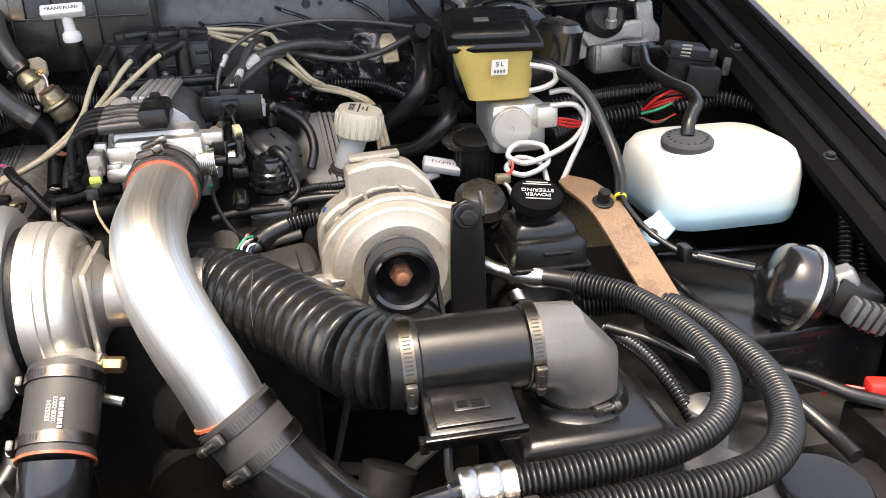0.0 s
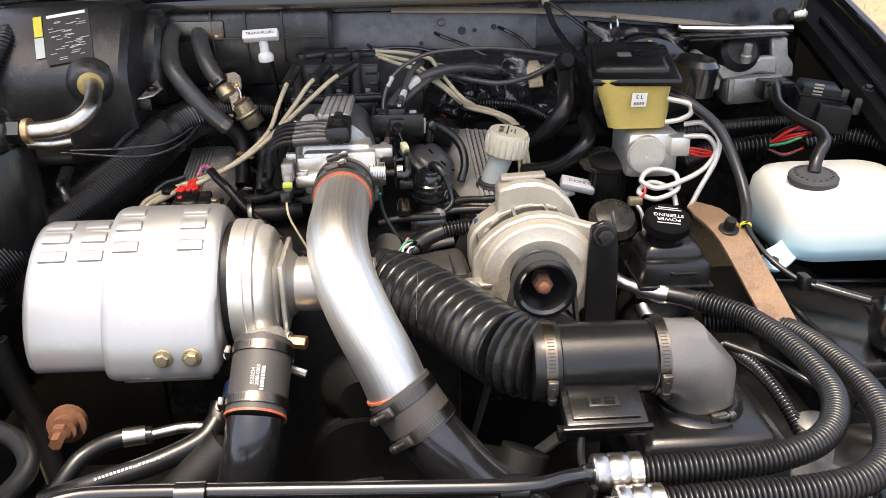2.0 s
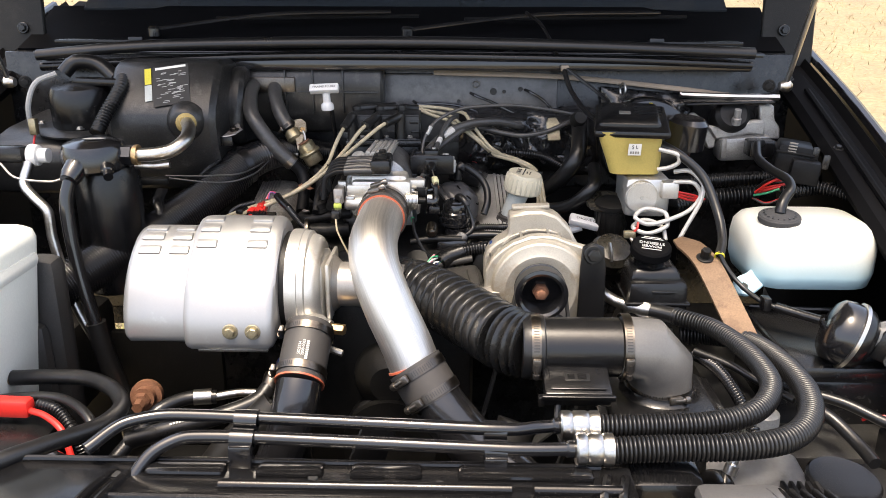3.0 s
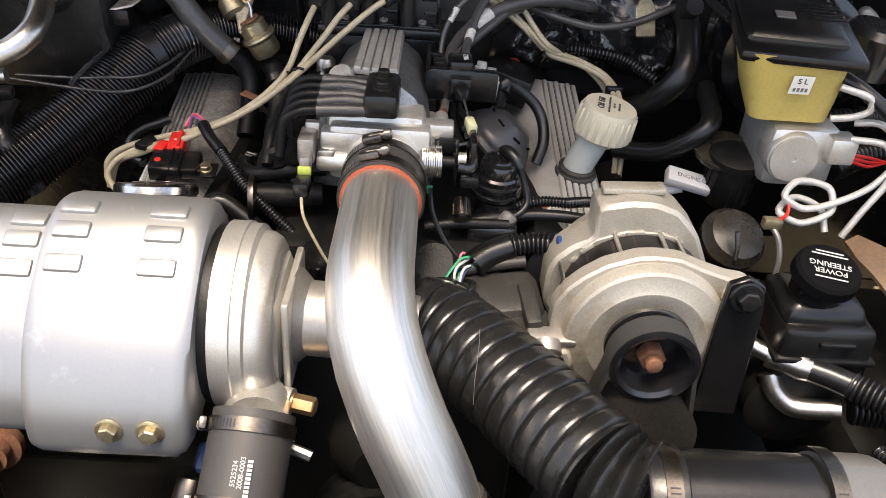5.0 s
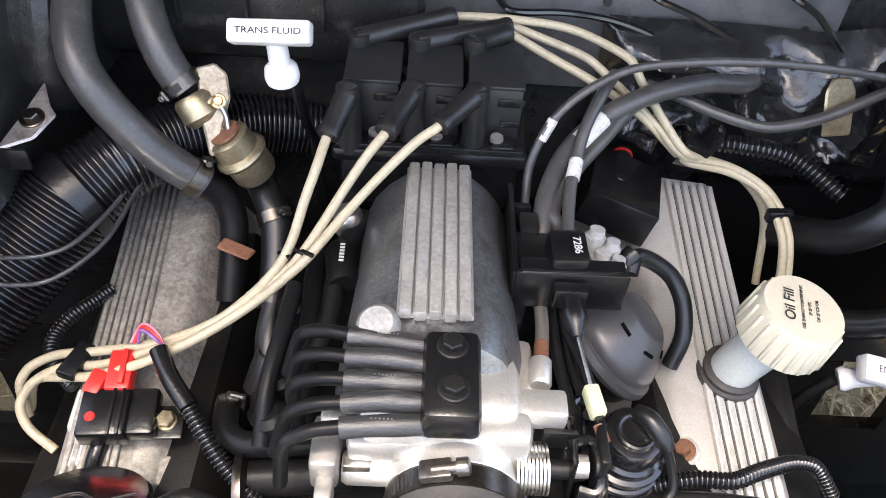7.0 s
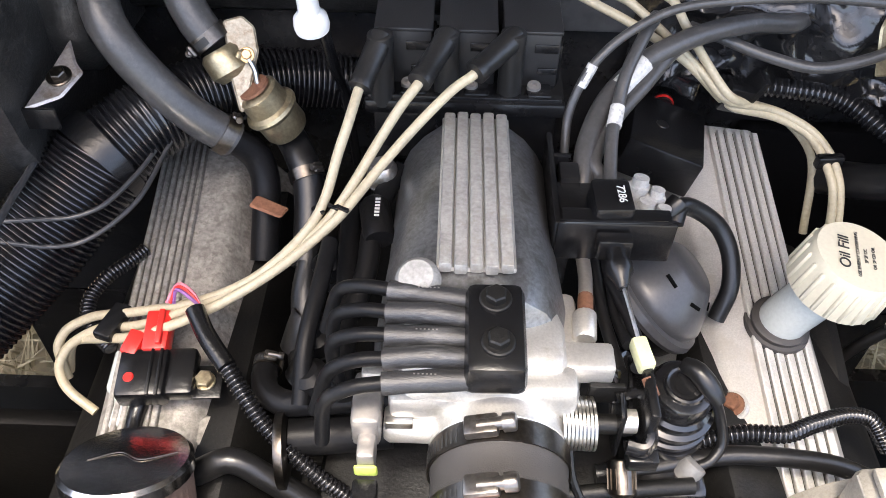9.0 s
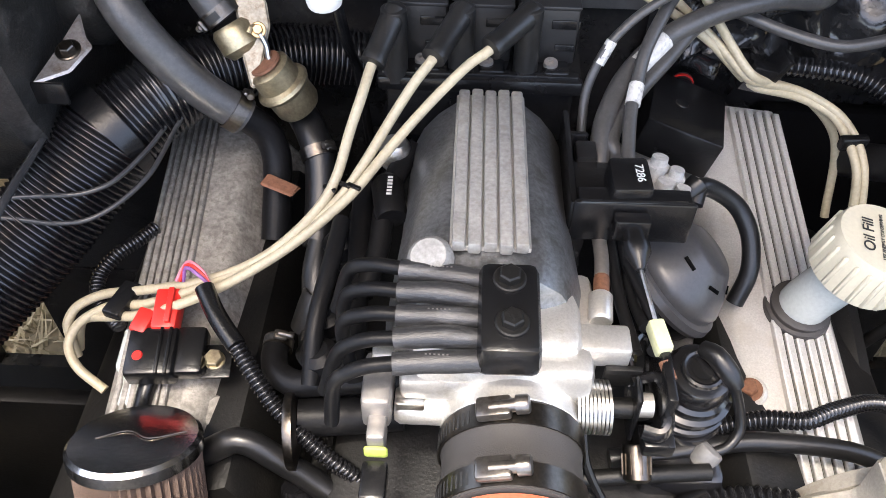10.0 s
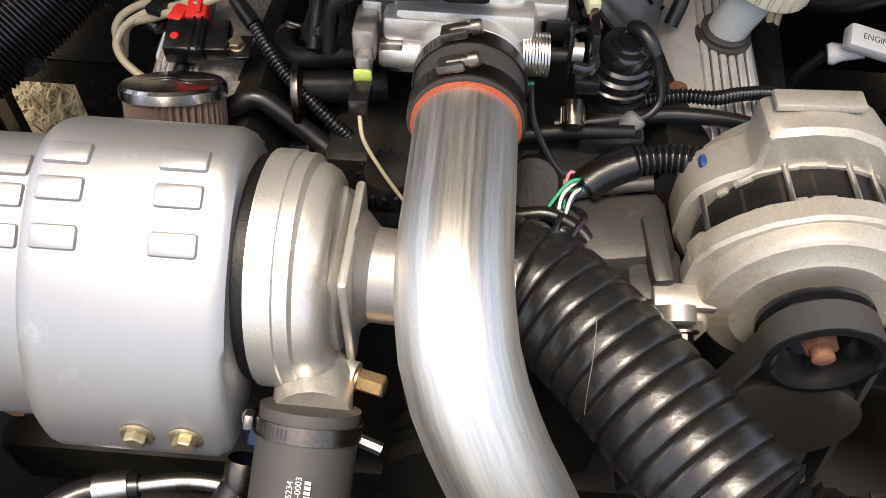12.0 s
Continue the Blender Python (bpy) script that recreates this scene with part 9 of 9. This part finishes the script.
part("shoulder", slab(-0.55, -0.475, 0.63, 0.78, 0.80, 0.825, 0.01), surface("milky_shoulder", (0.72, 0.72, 0.66), 0.45, vary=0.06), ob)
ov = thing("overflow_hose", (-0.40, 0.66, 0.65), "black rubber overflow hose", "hose")
part("hose", tube([(-0.50, 0.70, 0.656), (-0.44, 0.698, 0.66), (-0.385, 0.69, 0.662), (-0.338, 0.663, 0.66), (-0.308, 0.616, 0.66), (-0.312, 0.558, 0.665), (-0.345, 0.50, 0.675), (-0.39, 0.44, 0.68), (-0.44, 0.38, 0.67), (-0.50, 0.34, 0.64)], 0.011, 14), M_RUBBER, ov)
ov2 = thing("return_hose", (-0.36, 0.60, 0.64), "thin grey-black return hose", "hose")
part("hose", tube([(-0.52, 0.66, 0.64), (-0.455, 0.648, 0.655), (-0.398, 0.638, 0.658), (-0.345, 0.60, 0.65), (-0.33, 0.57, 0.62)], 0.007, 12), M_RUBBER, ov2)
rc = thing("jumper_terminal", (-0.47, 0.63, 0.62), "red battery terminal boot with corrugated loom", "terminal")
part("boot", box((0.085, 0.022, 0.026), frame_of((-0.475, 0.625, 0.640), (1, -0.05, 0), (0.05, 1, 0)), 0.006), M_RED, rc)
part("red_cable", tube([(-0.435, 0.62, 0.65), (-0.405, 0.605, 0.650), (-0.375, 0.585, 0.640), (-0.36, 0.57, 0.61)], 0.0045, 10), M_RED, rc)
part("corrugated_loom", tube([(-0.43, 0.635, 0.652), (-0.40, 0.625, 0.648), (-0.372, 0.605, 0.630), (-0.36, 0.60, 0.60)], 0.009, 12, ribs=(0.005, 0.0024), rib_steps=6, sharpness=1.5), M_PLASTIC, rc, sharp=100)
part("black_box", slab(-0.60, -0.40, 0.53, 0.66, 0.46, 0.63, 0.01), M_PLASTIC, rc)
mt = thing("inner_panel", (-0.50, 0.84, 0.5), "dull black moulded splash panel", "panel")
bm = slab(-0.58, -0.47, 0.80, 0.85, 0.50, 0.80, 0.02)
part("panel", bm, surface("splash_panel", (0.028, 0.027, 0.026), 0.5, vary=0.3, bump=0.3, dust=0.3), mt)
part("moulded_step", slab(-0.56, -0.49, 0.78, 0.81, 0.55, 0.70, 0.015), surface("splash_panel", (0.028, 0.027, 0.026), 0.5, vary=0.3, bump=0.3, dust=0.3), mt)
rs2 = thing("exhaust_sensor", (-0.37, 0.84, 0.50), "rusty oxygen sensor plug", "sensor")
part("hex", lathe([(0.026, 0), (0.026, 0.012), (0.018, 0.014), (0.018, 0.03)], (-0.378, 0.862, 0.545), (0.1, -1, 0.2), 20), M_RUST, rs2)
part("tip", lathe([(0.013, 0), (0.014, 0.012), (0.009, 0.014), (0.009, 0.03)], (-0.376, 0.833, 0.551), (0.1, -1, 0.0), 6), M_RUST, rs2)
fh2 = thing("cooler_hose", (-0.26, 0.70, 0.6), "black oil cooler hose with steel collar", "hose")
part("hose", tube([(-0.335, 0.62, 0.57), (-0.305, 0.66, 0.60), (-0.285, 0.685, 0.618), (-0.255, 0.71, 0.622), (-0.215, 0.72, 0.62)], 0.010, 12), M_RUBBER, fh2)
part("collar", tube([(-0.246, 0.713, 0.622), (-0.222, 0.719, 0.621)], 0.0115, 14), M_STEEL, fh2)
part("steel_pipe", tube([(-0.22, 0.719, 0.62), (-0.17, 0.725, 0.625), (-0.12, 0.72, 0.62)], 0.0065, 12), M_STEEL, fh2)
part("wide_hose", tube([(-0.12, 0.69, 0.62), (-0.18, 0.66, 0.57), (-0.23, 0.63, 0.50)], 0.028, 16), M_DIRT, fh2)
part("lower_hose", tube([(0.22, 0.66, 0.62), (0.20, 0.63, 0.56), (0.22, 0.58, 0.50)], 0.028, 16), M_DIRT, fh2)
hc = thing("headlamp_cap", (-0.39, 0.46, 0.6), "chrome filler neck with black hose", "filler neck")
part("chrome_neck", lathe([(0.03, 0), (0.034, 0.006), (0.030, 0.03), (0.02, 0.045)], (-0.375, 0.455, 0.60), (0.3, -0.5, 0.8), 26), M_CHROME, hc)
part("guard_hose", tube([(-0.34, 0.515, 0.64), (-0.38, 0.53, 0.645), (-0.42, 0.52, 0.64), (-0.445, 0.48, 0.62)], 0.009, 12), M_GLOSS, hc)
part("white_cap", lathe([(0.010, 0), (0.010, 0.006), (0.008, 0.007), (0.010, 0.009), (0.010, 0.016)], (-0.425, 0.525, 0.63), (0.4, -0.8, 0.2), 16), M_WHITE, hc)
part("rear_opening", slab(-0.80, -0.50, 0.28, 0.62, 0.22, 0.46, 0.02), M_DIRT, None, "black lower splash shield", category="shield", kind="structure")
